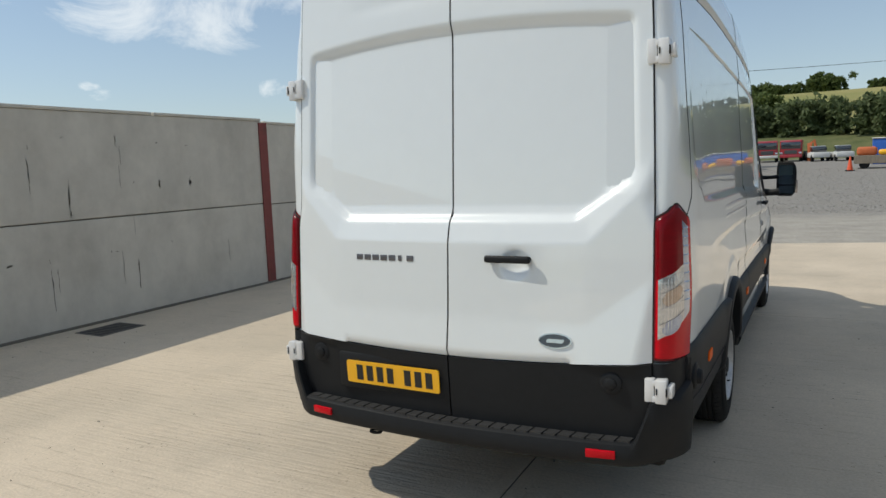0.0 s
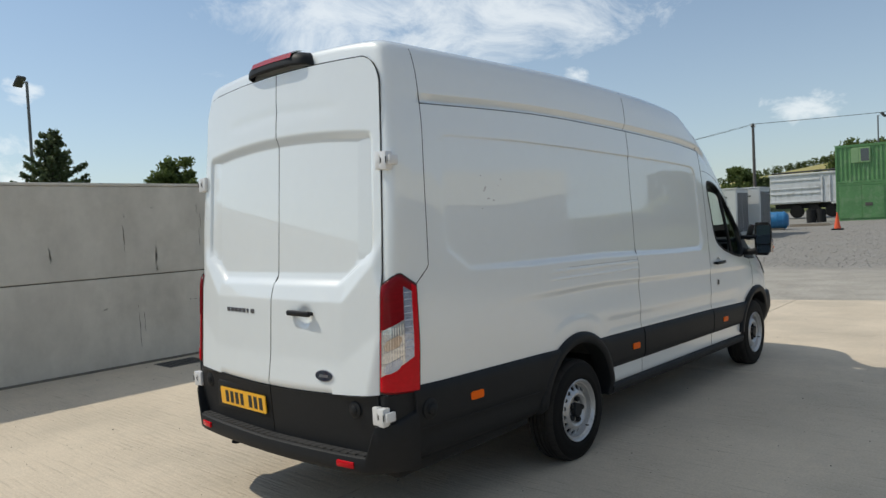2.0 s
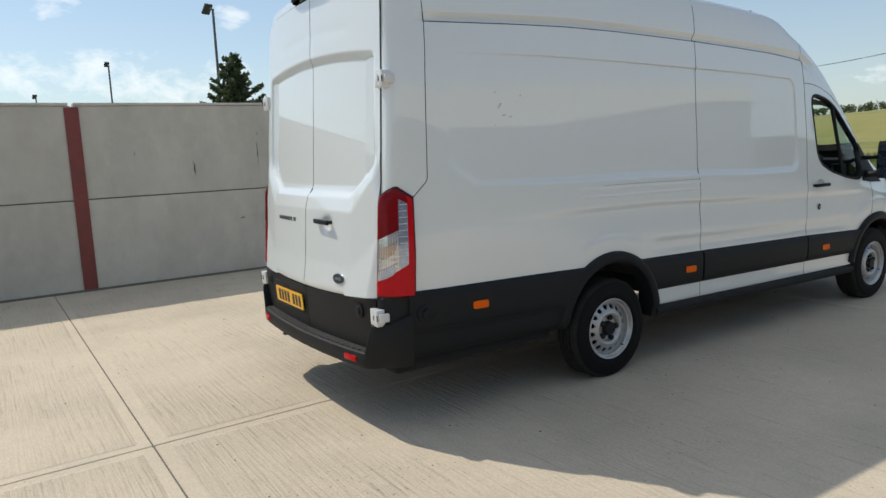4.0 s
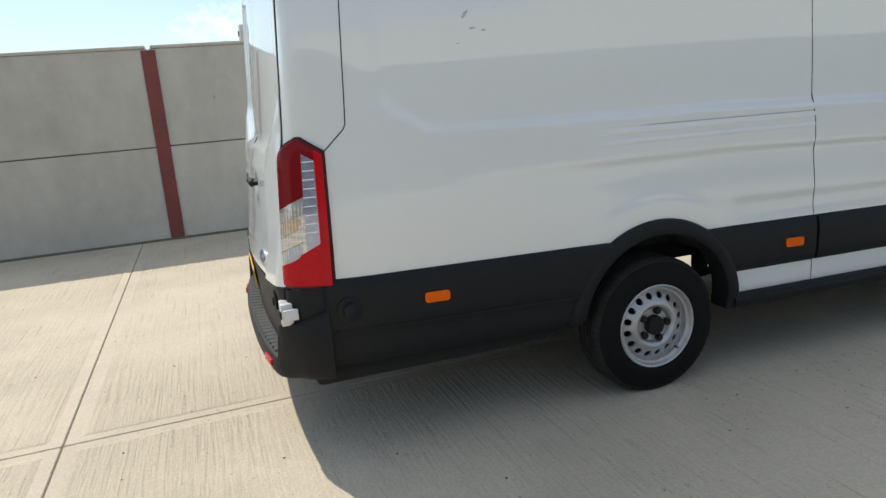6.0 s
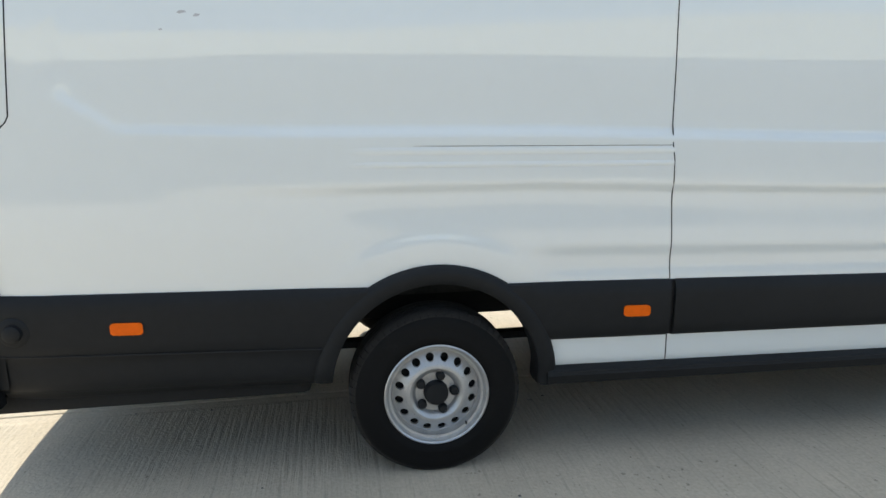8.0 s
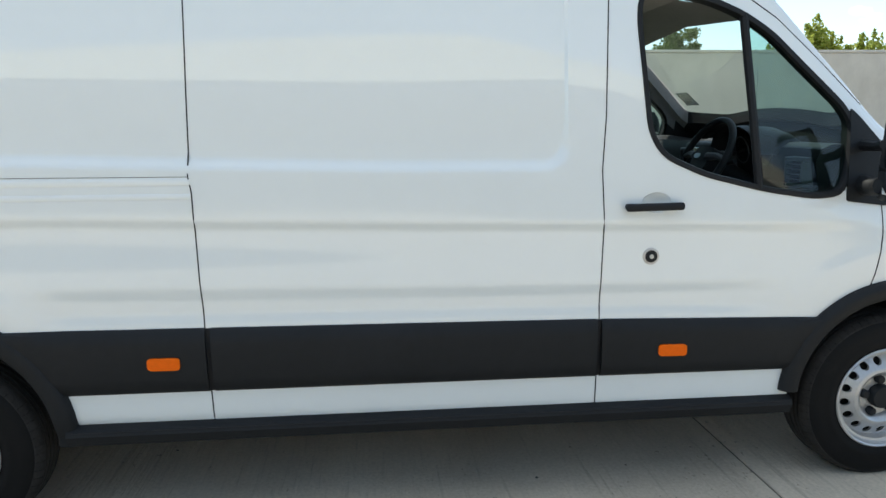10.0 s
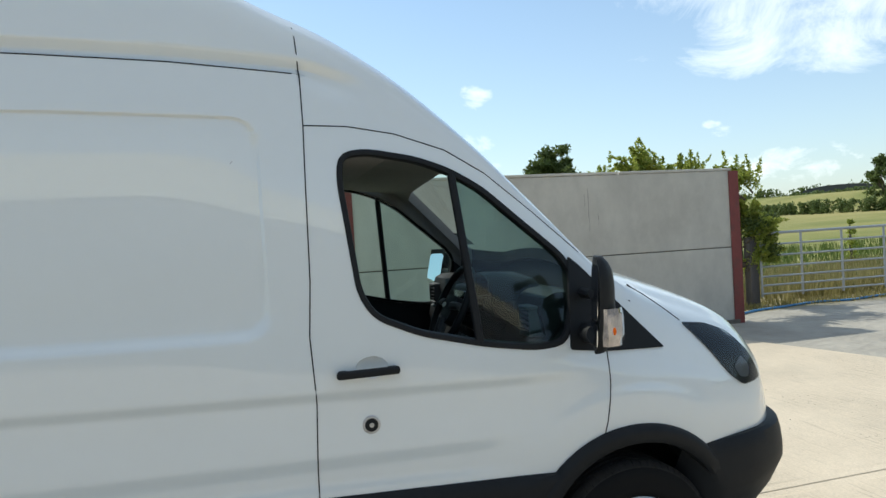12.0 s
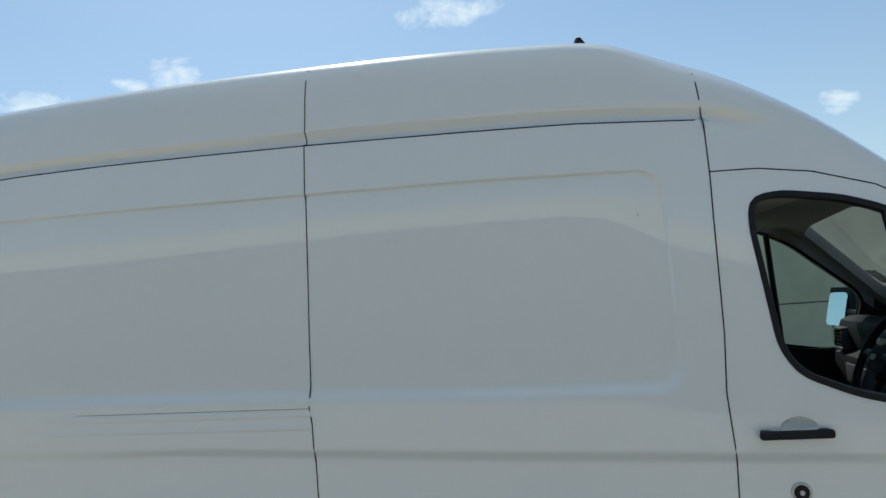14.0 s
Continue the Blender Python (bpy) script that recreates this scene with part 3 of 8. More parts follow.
box(bm, (-0.85, 1.6, 0.2), (0.85, 3.25, 0.62))
cutter(bm, 2)
# hollows behind the cab door handles
for s in (-1, 1):
    bm = bmesh.new()
    bmesh.ops.create_uvsphere(bm, u_segments=28, v_segments=16, radius=1.0, matrix=Matrix.Translation((s * (side_x(4.645, 1.205) + 0.004), 4.645, 1.214)) @ Matrix.Diagonal((0.032, 0.060, 0.040, 1)))
    cutter(bm, 0)
bpy.context.view_layer.update()
done = raw.evaluated_get(bpy.context.evaluated_depsgraph_get())
final = bpy.data.meshes.new_from_object(done)
for c in cutters:
    bpy.data.objects.remove(c)
bpy.data.objects.remove(raw)
for f in final.polygons:
    if f.material_index == 0 and ((f.center.y < 1.55 and f.center.z < 0.60) or (f.normal.z < -0.5 and f.center.z < 0.55)):
        f.material_index = 2
    elif f.material_index == 2 and f.center.z > 0.60 and (f.center.y < 2.6 or f.center.y > 5.1):
        f.material_index = 4
    elif f.material_index == 3 and f.center.z > 1.48 and 4.3 < f.center.y < 5.6 and abs(f.center.x) < 0.93:
        f.material_index = 1
final.set_sharp_from_angle(angle=radians(32))
body = new("body", final)
body.parent = van
body["label"] = "glossy white painted steel body shell"


def on_side(y, z, out=0.0, side=1):
    return Vector((side * (side_x(y, z) + out), y, z))


def seam(name, pts, parent=van, r=0.0027, side=1, closed=False):
    """A dark shut line along (y, z) points of the side."""
    fine = []
    for (a, b), (c, d) in zip(pts, pts[1:]):
        k = max(1, int(math.hypot(c - a, d - b) / 0.03))
        fine += [(a + (c - a) * i / k, b + (d - b) * i / k) for i in range(k)]
    fine.append(pts[-1])
    bm = bmesh.new()
    tube(bm, [on_side(y, z, -0.0006, side) for y, z in fine], r, 6)
    return part(name, bm, SHUT, parent, "dark panel gap")


for s in (1, -1):
    seam("shut_line", [(2.932, 0.43), (2.926, 0.79), (2.918, 1.12), (2.917, 1.30), (2.908, 1.36), (2.912, 1.44), (2.923, 1.86), (2.931, 2.17), (2.936, 2.38), (2.937, 2.395), (2.938, 2.404), (2.939, 2.42), (2.940, 2.44), (2.941, 2.456), (2.944, 2.48), (2.950, 2.66), (2.956, 2.715)], side=s)
    seam("shut_line", [(4.42, 0.40), (4.43, 0.91), (4.44, 1.10), (4.43, 1.34), (4.445, 1.54), (4.455, 1.95), (4.46, 2.10), (4.46, 2.29), (4.452, 2.44), (4.446, 2.485)], side=s)
    seam("shut_line", [(4.46, 2.108), (4.62, 2.103), (4.80, 2.074), (5.00, 2.008), (5.16, 1.912)], side=s)
    seam("shut_line", [(5.16, 1.912), (5.36, 1.742), (5.55, 1.572)], side=s, r=0.0022)
    seam("shut_line", [(5.60, 1.185), (5.592, 1.05), (5.565, 0.90), (5.545, 0.83)], side=s)
    seam("shut_line", [(y, gutter(y)) for y in (0.503, 0.85, 1.2, 1.6, 2.04, 2.5, 2.965, 3.6, 4.0, 4.46)], side=s)
    seam("shut_line", [(0.492, 2.70), (0.498, 2.55), (0.503, 2.39), (0.478, 2.1), (0.456, 1.8), (0.436, 1.505), (0.425, 1.485), (0.337, 1.403)], side=s)

# ---- van: plates that follow its side ----


def conform(poly, out, thick, side=1, step=0.07, crown=0.0):
    """A plate on the van's side with outline poly of (y, z), proud by out, its rim going inwards by thick."""
    bm = bmesh.new()
    f = bm.faces.new([bm.verts.new((0, y, z)) for y, z in poly])
    bmesh.ops.triangulate(bm, faces=[f])
    for _ in range(6):
        long = [e for e in bm.edges if e.calc_length() > step]
        if not long:
            break
        bmesh.ops.subdivide_edges(bm, edges=long, cuts=1)
        bmesh.ops.triangulate(bm, faces=bm.faces[:])
    rim = {v for e in bm.edges if e.is_boundary for v in e.verts}
    for v in bm.verts:
        o = out + (0 if v in rim else crown)
        v.co.x = side * (side_x(v.co.y, v.co.z) + o)
    r = bmesh.ops.extrude_edge_only(bm, edges=[e for e in bm.edges if e.is_boundary])
    for v in r["geom"]:
        if isinstance(v, bmesh.types.BMVert):
            v.co.x -= side * thick
    return bm


def strip(y0, y1, zlo, zhi, out, thick=0.02, side=1, n=14, rows=6, crease=None):
    """A cladding strip between two heights that vary along y, with a softly rolled top and bottom edge."""
    bm = bmesh.new()
    grid = []
    for i in range(n + 1):
        y = y0 + (y1 - y0) * i / n
        a, b = zlo(y), zhi(y)
        col = []
        for j in range(rows + 1):
            t = (1 - math.cos(math.pi * j / rows)) / 2
            z = a + (b - a) * t
            o = out(y) * (1 - (2 * abs(t - 0.5)) ** 3) - 0.001 if callable(out) else out * (1 - (2 * abs(t - 0.5)) ** 8 * 0.8)
            if crease:
                o -= 0.018 * float(sm(z, crease(y), crease(y) - 0.012))
            col.append(bm.verts.new((side * (side_x(y, z) + o), y, z)))
        grid.append(col)
    for A, B in zip(grid, grid[1:]):
        for j in range(rows):
            bm.faces.new((A[j], B[j], B[j + 1], A[j + 1]))
    r = bmesh.ops.extrude_edge_only(bm, edges=[e for e in bm.edges if e.is_boundary])
    for v in r["geom"]:
        if isinstance(v, bmesh.types.BMVert):
            v.co.x -= side * thick
    return bm


def clad_low(y):
    return float(np.interp(y, (2.39, 2.93, 4.42, 5.21), (0.562, 0.552, 0.525, 0.51)))


def arch(side, yc, zc, r_out, a0, a1, r_in=0.405):
    """A wheel-arch flare: a rolled band swept round the wheel from angle a0 to a1."""
    bm = bmesh.new()
    rings = []
    n = 36
    for i in range(n + 1):
        a = radians(a0 + (a1 - a0) * i / n)
        ring = []
        for rr, o in ((r_out + 0.004, -0.010), (r_out, 0.016), (r_out - 0.012, 0.030), (r_in + 0.045, 0.036), (r_in + 0.012, 0.034), (r_in, 0.024), (r_in - 0.004, -0.04), (r_in, -0.10)):
            y, z = yc + rr * math.cos(a), zc + rr * math.sin(a)
            base = side_x(min(y, 6.1), max(z, 0.42))
            if y > 6.1:
                base -= (y - 6.1) * 0.22
            ring.append(bm.verts.new((side * (base + o), y, z)))
        rings.append(ring)
    for A, B in zip(rings, rings[1:]):
        for j in range(len(A) - 1):
            bm.faces.new((A[j], B[j], B[j + 1], A[j + 1]))
    bm.faces.new(rings[0])
    bm.faces.new(rings[-1][::-1])
    return bm


def above_arch(y, low, yc, zc, r=0.452):
    d = r * r - (y - yc) ** 2
    return max(low, zc + math.sqrt(d)) if d > 0 else low


for s in (1, -1):
    part("rear_side_cladding", strip(0.27, 1.66, lambda y: min(above_arch(y, 0.424 - 0.012 * (y - 0.27), 1.935, 0.405), clad_top(y) - 0.01), clad_top, 0.030, 0.05, s, 24, 20, crease=lambda y: 0.635 - 0.035 * (y - 0.27)), PLASTIC, van, "matt black plastic side cladding")
    part("side_cladding", strip(2.22, 2.926, lambda y: min(above_arch(y, clad_low(y), 1.94, 0.405), clad_top(y) - 0.01), clad_top, 0.028, 0.03, s, 16), PLASTIC, van)
    part("side_cladding", strip(2.946, 4.416, clad_low, clad_top, 0.028, 0.03, s), PLASTIC, van)
    part("side_cladding", strip(4.434, 5.40, lambda y: min(above_arch(y, clad_low(y), 5.675, 0.385), clad_top(y) - 0.01), clad_top, 0.028, 0.03, s, 18), PLASTIC, van)
    part("wheel_arch_trim", arch(s, 1.935, 0.405, 0.502, -5, 177, 0.428), PLASTIC, van, "black plastic wheel arch flare")
    part("wheel_arch_trim", arch(s, 5.687, 0.385, 0.487, 2, 176, 0.416), PLASTIC, van, "black plastic wheel arch flare")
    # sill
    bm = bmesh.new()
    rail = []
    for y in np.linspace(2.40, 5.25, 20):
        zt = 0.442 - 0.0165 * (y - 2.4)
        rail.append([bm.verts.new((s * x, y, zt + dz)) for x, dz in ((0.96, 0.0), (1.0, 0.0), (1.022, -0.015), (1.028, -0.035), (1.012, -0.075), (0.96, -0.085))])
    for A, B in zip(rail, rail[1:]):
        for j in range(5):
            bm.faces.new((A[j], B[j], B[j + 1], A[j + 1]))
    bm.faces.new(rail[0])
    bm.faces.new(rail[-1][::-1])
    part("sill", bm, PLASTIC, van, "black plastic sill strip")
    bm = bmesh.new()
    tube(bm, [(s * 1.0245, y, 0.442 - 0.0165 * (y - 2.4) - 0.020) for y in np.linspace(2.42, 5.2, 16)], 0.0025, 5)
    part("sill_groove", bm, SHUT, van, "dark groove along the sill")
    # amber marker lamps
    for y, z in ((0.76, 0.722), (2.775, 0.676), (4.722, 0.627)):
        o = round_poly([(y - 0.058, z - 0.024 + 0.0015), (y + 0.058, z - 0.024 - 0.0015), (y + 0.058, z + 0.022), (y - 0.058, z + 0.025)], 0.016)
        part("marker_lamp", conform(o, 0.036, 0.02, s, 0.06), ORANGE, van, "amber reflector lamp")
    # sliding-door rail behind the middle shut line
    for a, b in ((1.345, 1.378), (1.296, 1.322)):
        bm = strip(1.40, 2.915, lambda y: a - 0.015 * (y - 1.41), lambda y: b - 0.016 * (y - 1.41), lambda y: -0.002 + 0.0055 * float(sm(y, 1.42, 1.75)), 0.012, s, 16, 6)
        part("slide_rail", bm, PAINT, van, "white pressed rail ridge")
    bm = bmesh.new()
    tube(bm, [on_side(y, 1.381 - 0.016 * (y - 1.41), 0.001, s) for y in np.linspace(1.85, 2.91, 14)], [0.0003] + [0.0008] * 13, 5)
    part("rail_gap", bm, SHUT, van)
    # parking sensor on the quarter
    for (yy, zz) in ((0.367, 0.728),):
        bm = bmesh.new()
        xs = side_x(yy, zz) + 0.028
        lathe(bm, [(-0.01, 0.058), (0.006, 0.056), (0.011, 0.048), (0.012, 0.034), (0.028, 0.031), (0.033, 0.025), (0.034, 0)], (s * xs, yy, zz), 24, s)
        part("parking_sensor", bm, PLASTIC, van)

# grooves in the rear cladding
for s in (1, -1):
    for ya, yb in ((2.922, 2.95), (4.412, 4.444)):
        part("cladding_gap", strip(ya, yb, lambda y: clad_low(y) + 0.002, lambda y: clad_top(y) - 0.002, 0.008, 0.02, s, 2), SHUT, van, "dark gap between cladding strips")
    bm = bmesh.new()
    tube(bm, [(s * (side_x(y, 0.635 - 0.035 * (y - 0.27)) + 0.026), y, 0.633 - 0.035 * (y - 0.27)) for y in np.linspace(0.29, 1.50, 20)], 0.0032, 5)
    part("cladding_groove", bm, SHUT, van, "dark moulded groove")
    bm = bmesh.new()
    tube(bm, [(s * (side_x(0.3, z) + 0.029), 0.272, z) for z in np.linspace(0.45, 0.83, 10)], 0.0030, 5)
    part("cladding_groove", bm, SHUT, van, "dark moulded groove")

# dark floor under the body, rails, springs, axles and tank
for lo, hi in (((-0.93, 0.20, 0.362), (0.93, 1.42, 0.45)), ((-0.50, 0.45, 0.24), (0.50, 1.35, 0.36)), ((-0.86, 3.3, 0.315), (0.86, 5.2, 0.40)), ((-0.62, 5.15, 0.315), (0.62, 6.2, 0.44))):
    bm = bmesh.new()
    box(bm, lo, hi, 0.03)
    part("underbody", bm, DARK, van, "dark chassis floor")
for x in (-0.56, 0.56):
    bm = bmesh.new()
    box(bm, (x - 0.035, 1.40, 0.565), (x + 0.035, 3.2, 0.70), 0.01)
    part("chassis_rail", bm, DARK, van)
    bm = bmesh.new()
    box(bm, (x - 0.03, 1.45, 0.425), (x + 0.03, 2.62, 0.465), 0.01)
    part("leaf_spring", bm, DARK, van)
    bm = bmesh.new()
    box(bm, (x - 0.03, 2.50, 0.42), (x + 0.03, 2.58, 0.66), 0.01)
    part("spring_hanger", bm, DARK, van)
bm = bmesh.new()
bmesh.ops.create_uvsphere(bm, u_segments=16, v_segments=10, radius=0.15, matrix=Matrix.Translation((0, 1.94, 0.345)))
part("differential", bm, DARK, van)
for y, r in ((1.94, 0.06), (5.675, 0.04)):
    bm = bmesh.new()
    cyl(bm, (-0.8, y, 0.347), (0.8, y, 0.347), r)
    part("axle", bm, DARK, van)
bm = bmesh.new()
box(bm, (-0.86, 3.3, 0.27), (0.60, 4.2, 0.40), 0.04)
part("fuel_tank", bm, DARK, van)

# ---- wheels ----


def build_wheel():
    w = new("wheel")
    w.parent = van
    w["label"] = "silver steel wheel with a black tyre"
    bm = bmesh.new()
    R, half = 0.358, 0.108
    prof = [(-half + 0.02, 0.215), (-half, 0.24), (-half - 0.004, 0.29), (-half + 0.012, 0.335), (-half + 0.022, R - 0.012)]
    lathe(bm, prof, (0, 0, 0), 72)
    lathe(bm, [(half - 0.020, R - 0.013), (half - 0.008, 0.332), (half - 0.001, 0.315), (half + 0.003, 0.29), (half + 0.002, 0.268), (half + 0.0045, 0.262), (half + 0.004, 0.246), (half - 0.003, 0.228), (half - 0.010, 0.214), (half - 0.03, 0.21)], (0, 0, 0), 72)
    tyre = part("tyre", bm, RUBBER, w, "black tyre with worn tread")
    # tread: ribs between grooves, the outer ones cut into shoulder blocks
    bm = bmesh.new()
    prof = [(-half + 0.022, R - 0.012), (-half + 0.034, R - 0.003)]
    for g in (-0.048, -0.016, 0.016, 0.048):
        prof += [(g - 0.006, R), (g - 0.004, R - 0.009), (g + 0.004, R - 0.009), (g + 0.006, R)]
    prof += [(half - 0.040, R - 0.003), (half - 0.032, R - 0.008), (half - 0.020, R - 0.013)]
    lathe(bm, prof, (0, 0, 0), 72)
    N_BLOCK = 66
    for k in range(N_BLOCK):
        for sx, a_off in ((1, 0.0), (-1, 0.5)):
            m = Matrix.Rotation(2 * math.pi * (k + a_off) / N_BLOCK, 4, "X")
            outer = [(0.056, R + 0.0015), (half - 0.040, R + 0.0005), (half - 0.026, R - 0.006), (half - 0.011, R - 0.020)]
            hw = 0.0148
            tops = [[m @ Vector((sx * x, q * hw, z)) for q in (-1, 1)] for x, z in outer]
            lows = [[m @ Vector((sx * x, q * hw, z - 0.010)) for q in (-1, 1)] for x, z in outer]
            tv = [[bm.verts.new(p) for p in row] for row in tops]
            lv = [[bm.verts.new(p) for p in row] for row in lows]
            for i in range(3):
                bm.faces.new((tv[i][0], tv[i][1], tv[i + 1][1], tv[i + 1][0]))
                for q in (0, 1):
                    bm.faces.new((tv[i][q], lv[i][q], lv[i + 1][q], tv[i + 1][q]))
            bm.faces.new((tv[0][0], tv[0][1], lv[0][1], lv[0][0]))
            bm.faces.new((tv[3][0], tv[3][1], lv[3][1], lv[3][0]))
    part("tread", bm, TREAD, tyre, "dusty grey tread blocks", angle=25)
    # rim barrel and lip
    bm = bmesh.new()
    lathe(bm, [(half - 0.03, 0.208), (half - 0.012, 0.218), (half - 0.002, 0.220), (half + 0.002, 0.215), (half - 0.002, 0.208), (half - 0.016, 0.203), (half - 0.022, 0.199), (half - 0.024, 0.190), (half - 0.050, 0.186), (half - 0.056, 0.182)], (0, 0, 0), 64)
    part("rim", bm, STEEL, w, "silver painted steel rim")
    # disc with a ring of round holes
    bm = bmesh.new()
    N = 16
    r0, r1, rh = 0.128, 0.182, 0.0172

    def disc_x(r):
        return float(np.interp(r, (0.07, 0.085, 0.10, 0.112, 0.125, 0.136, 0.16, 0.182), (0.064, 0.064, 0.084, 0.091, 0.089, 0.082, 0.066, 0.052)))

    for k in range(N):
        ac = 2 * math.pi * k / N
        da = math.pi / N
        rm = (r0 + r1) / 2 + 0.001
        circ, rect = [], []
        for j in range(16):
            th = 2 * math.pi * j / 16
            cx, cy = math.cos(th), math.sin(th)
            r = rm + rh * cx
            a = ac + rh * cy / rm
            circ.append(bm.verts.new((disc_x(r), r * math.cos(a), r * math.sin(a))))
            q = max(abs(cx), abs(cy))
            rr = rm + (r1 - rm) * cx / q if cx > 0 else rm + (rm - r0) * cx / q
            aa = ac + da * cy / q
            rect.append(bm.verts.new((disc_x(rr), rr * math.cos(aa), rr * math.sin(aa))))
        back = [bm.verts.new((v.co.x - 0.012, v.co.y, v.co.z)) for v in circ]
        for j in range(16):
            j2 = (j + 1) % 16
            bm.faces.new((circ[j], circ[j2], rect[j2], rect[j]))
            bm.faces.new((circ[j], back[j], back[j2], circ[j2]))
    lathe(bm, [(disc_x(r), r) for r in (0.128, 0.125, 0.118, 0.112, 0.106, 0.10, 0.092, 0.085, 0.07, 0.03)], (0, 0, 0), 48)
    bmesh.ops.remove_doubles(bm, verts=bm.verts[:], dist=0.0004)
    part("disc", bm, STEEL, w, "pressed steel disc with round vent holes")
    bm = bmesh.new()
    lathe(bm, [(0.064, 0.052), (0.092, 0.050), (0.100, 0.045), (0.102, 0.0)], (0, 0, 0), 28)
    part("hub_cap", bm, PLASTIC, w, "black hub cap")
    for k in range(5):
        a = 2 * math.pi * k / 5 + 0.3
        bm = bmesh.new()
        c = (0.0, 0.076 * math.cos(a), 0.076 * math.sin(a))
        lathe(bm, [(0.060, 0.0195), (0.086, 0.019), (0.092, 0.014), (0.093, 0)], c, 10)
        part("wheel_nut", bm, PLASTIC, w)
    bm = bmesh.new()
    lathe(bm, [(0.036, 0.0), (0.036, 0.1805), (0.0, 0.184), (-0.07, 0.186)], (0, 0, 0), 32)
    part("brake", bm, DARK, w)
    bm = bmesh.new()
    cyl(bm, (0.072, 0.192 * math.cos(-0.6), 0.192 * math.sin(-0.6)), (0.10, 0.186 * math.cos(-0.6), 0.186 * math.sin(-0.6)), 0.005, n=8)
    part("valve", bm, PLASTIC, w)
    return w


wheel = build_wheel()
X_WHEEL = 0.893
wheel.matrix_basis = pose(X_WHEEL, AXLES["front"][0], AXLES["front"][1], 8, 0, 0)
copy_thing(wheel, pose(X_WHEEL, AXLES["rear"][0], AXLES["rear"][1], -14, 0, 0))
copy_thing(wheel, pose(-X_WHEEL, AXLES["front"][0], AXLES["front"][1], 50, 0, 180))
copy_thing(wheel, pose(-X_WHEEL, AXLES["rear"][0], AXLES["rear"][1], 30, 0, 180))

# ---- tail: doors, lamps, hinges, bumper ----


def door_y(x, z):
    """The rear doors' outer face, with the bowl behind the right-hand door's handle."""
    a = abs(x)
    dish = 0.020 * math.exp(-((((x - 0.325) / 0.056) ** 2 + ((z - 1.228) / 0.050) ** 2) ** 2)) if x > 0 else 0.0
    y = 0.128 + 0.072 * (z - 0.5) - 0.045 * (1 - (a / 0.9) ** 2)
    flat = 0.047
    o = min(flat, max(0.014, 0.014 + 0.21 * (1.472 + 0.72 * max(0.0, a - 0.63) - z)), flat - 0.06 * max(0.0, a - 0.63))
    if z < 1.2:
        o = max(o, flat - 0.085 * (max(z, 0.815) - 0.985))
    o = min(o, 0.015 + 0.016 * float(sm(z, 1.50, 1.35)) + 0.45 * max(0.0, 0.893 - a))
    if z < 0.815:
        o = min(o, 0.046 - 0.13 * (0.815 - z))
    low = 1.43 + max(0.0, a - 0.58) * 0.72
    top = 2.235 - 0.05 * (a / 0.8) ** 2
    m = float(sm(z, low - 0.035, low + 0.012)) * (1 - float(sm(z, top - 0.005, top + 0.065))) * (1 - float(sm(a, 0.80 - 0.02 * (z - 1.5), 0.835 - 0.02 * (z - 1.5))))
    o -= 0.024 * m
    ridge = math.exp(-(((z - 2.44 + 0.06 * a) / 0.035) ** 2)) * (1 - float(sm(a, 0.45, 0.62)))
    o -= 0.004 * ridge
    return y - o + dish


def door_edge(z):
    """Half width of the door opening at a height."""
    e = float(np.interp(z, (0.5, 1.4, 2.2, 2.5), (0.893, 0.893, 0.878, 0.868)))
    if z > 2.50:
        t = min(1.0, (z - 2.50) / 0.175)
        e -= 0.125 * (1 - math.sqrt(max(0.0, 1 - t * t)))
    return e


def border(a):
    """Height of the edge between the doors' paint and their black lower panels."""
    return 0.800 + 0.036 * (a / 0.89) ** 2


def door_panel(side, z0, z1, out, nx, zs, depth=0.035, inner=0.004):
    bm = bmesh.new()
    grid = []
    for z in zs:
        e = door_edge(z)
        row = []
        for i in range(nx + 1):
            a = inner + (e - inner) * i / nx
            zz = z - 0.035 * (a / 0.87) ** 2 * float(sm(z, 1.6, 2.6))
            if z1 > 1:
                zz -= (0.86 - border(a)) * max(0.0, 1.1 - zz) / 0.24
            else:
                zz = z0 + (zz - z0) * (border(a) - 0.004 - z0) / (z1 - z0)
            row.append(bm.verts.new((side * a, door_y(side * a, zz) - out, zz)))
        grid.append(row)
    for A, B in zip(grid, grid[1:]):
        for j in range(nx):
            bm.faces.new((A[j], B[j], B[j + 1], A[j + 1]))
    r = bmesh.ops.extrude_edge_only(bm, edges=[e for e in bm.edges if e.is_boundary])
    for v in r["geom"]:
        if isinstance(v, bmesh.types.BMVert):
            v.co.y += depth
    return bm


ZS = steps((0.86, 1.30, 22), (1.30, 1.52, 24), (1.52, 2.12, 18), (2.12, 2.36, 22), (2.36, 2.675, 22))
doors = {}
for s in (1, -1):
    d = part("rear_door", door_panel(s, 0.86, 2.675, 0.0, 56, ZS), PAINT, van, "white rear door with a pressed panel", angle=50)
    doors[s] = d
    part("door_cladding", door_panel(s, 0.505, 0.862, 0.008, 24, steps((0.505, 0.862, 12)), 0.05), PLASTIC, d, "matt black lower door panel")
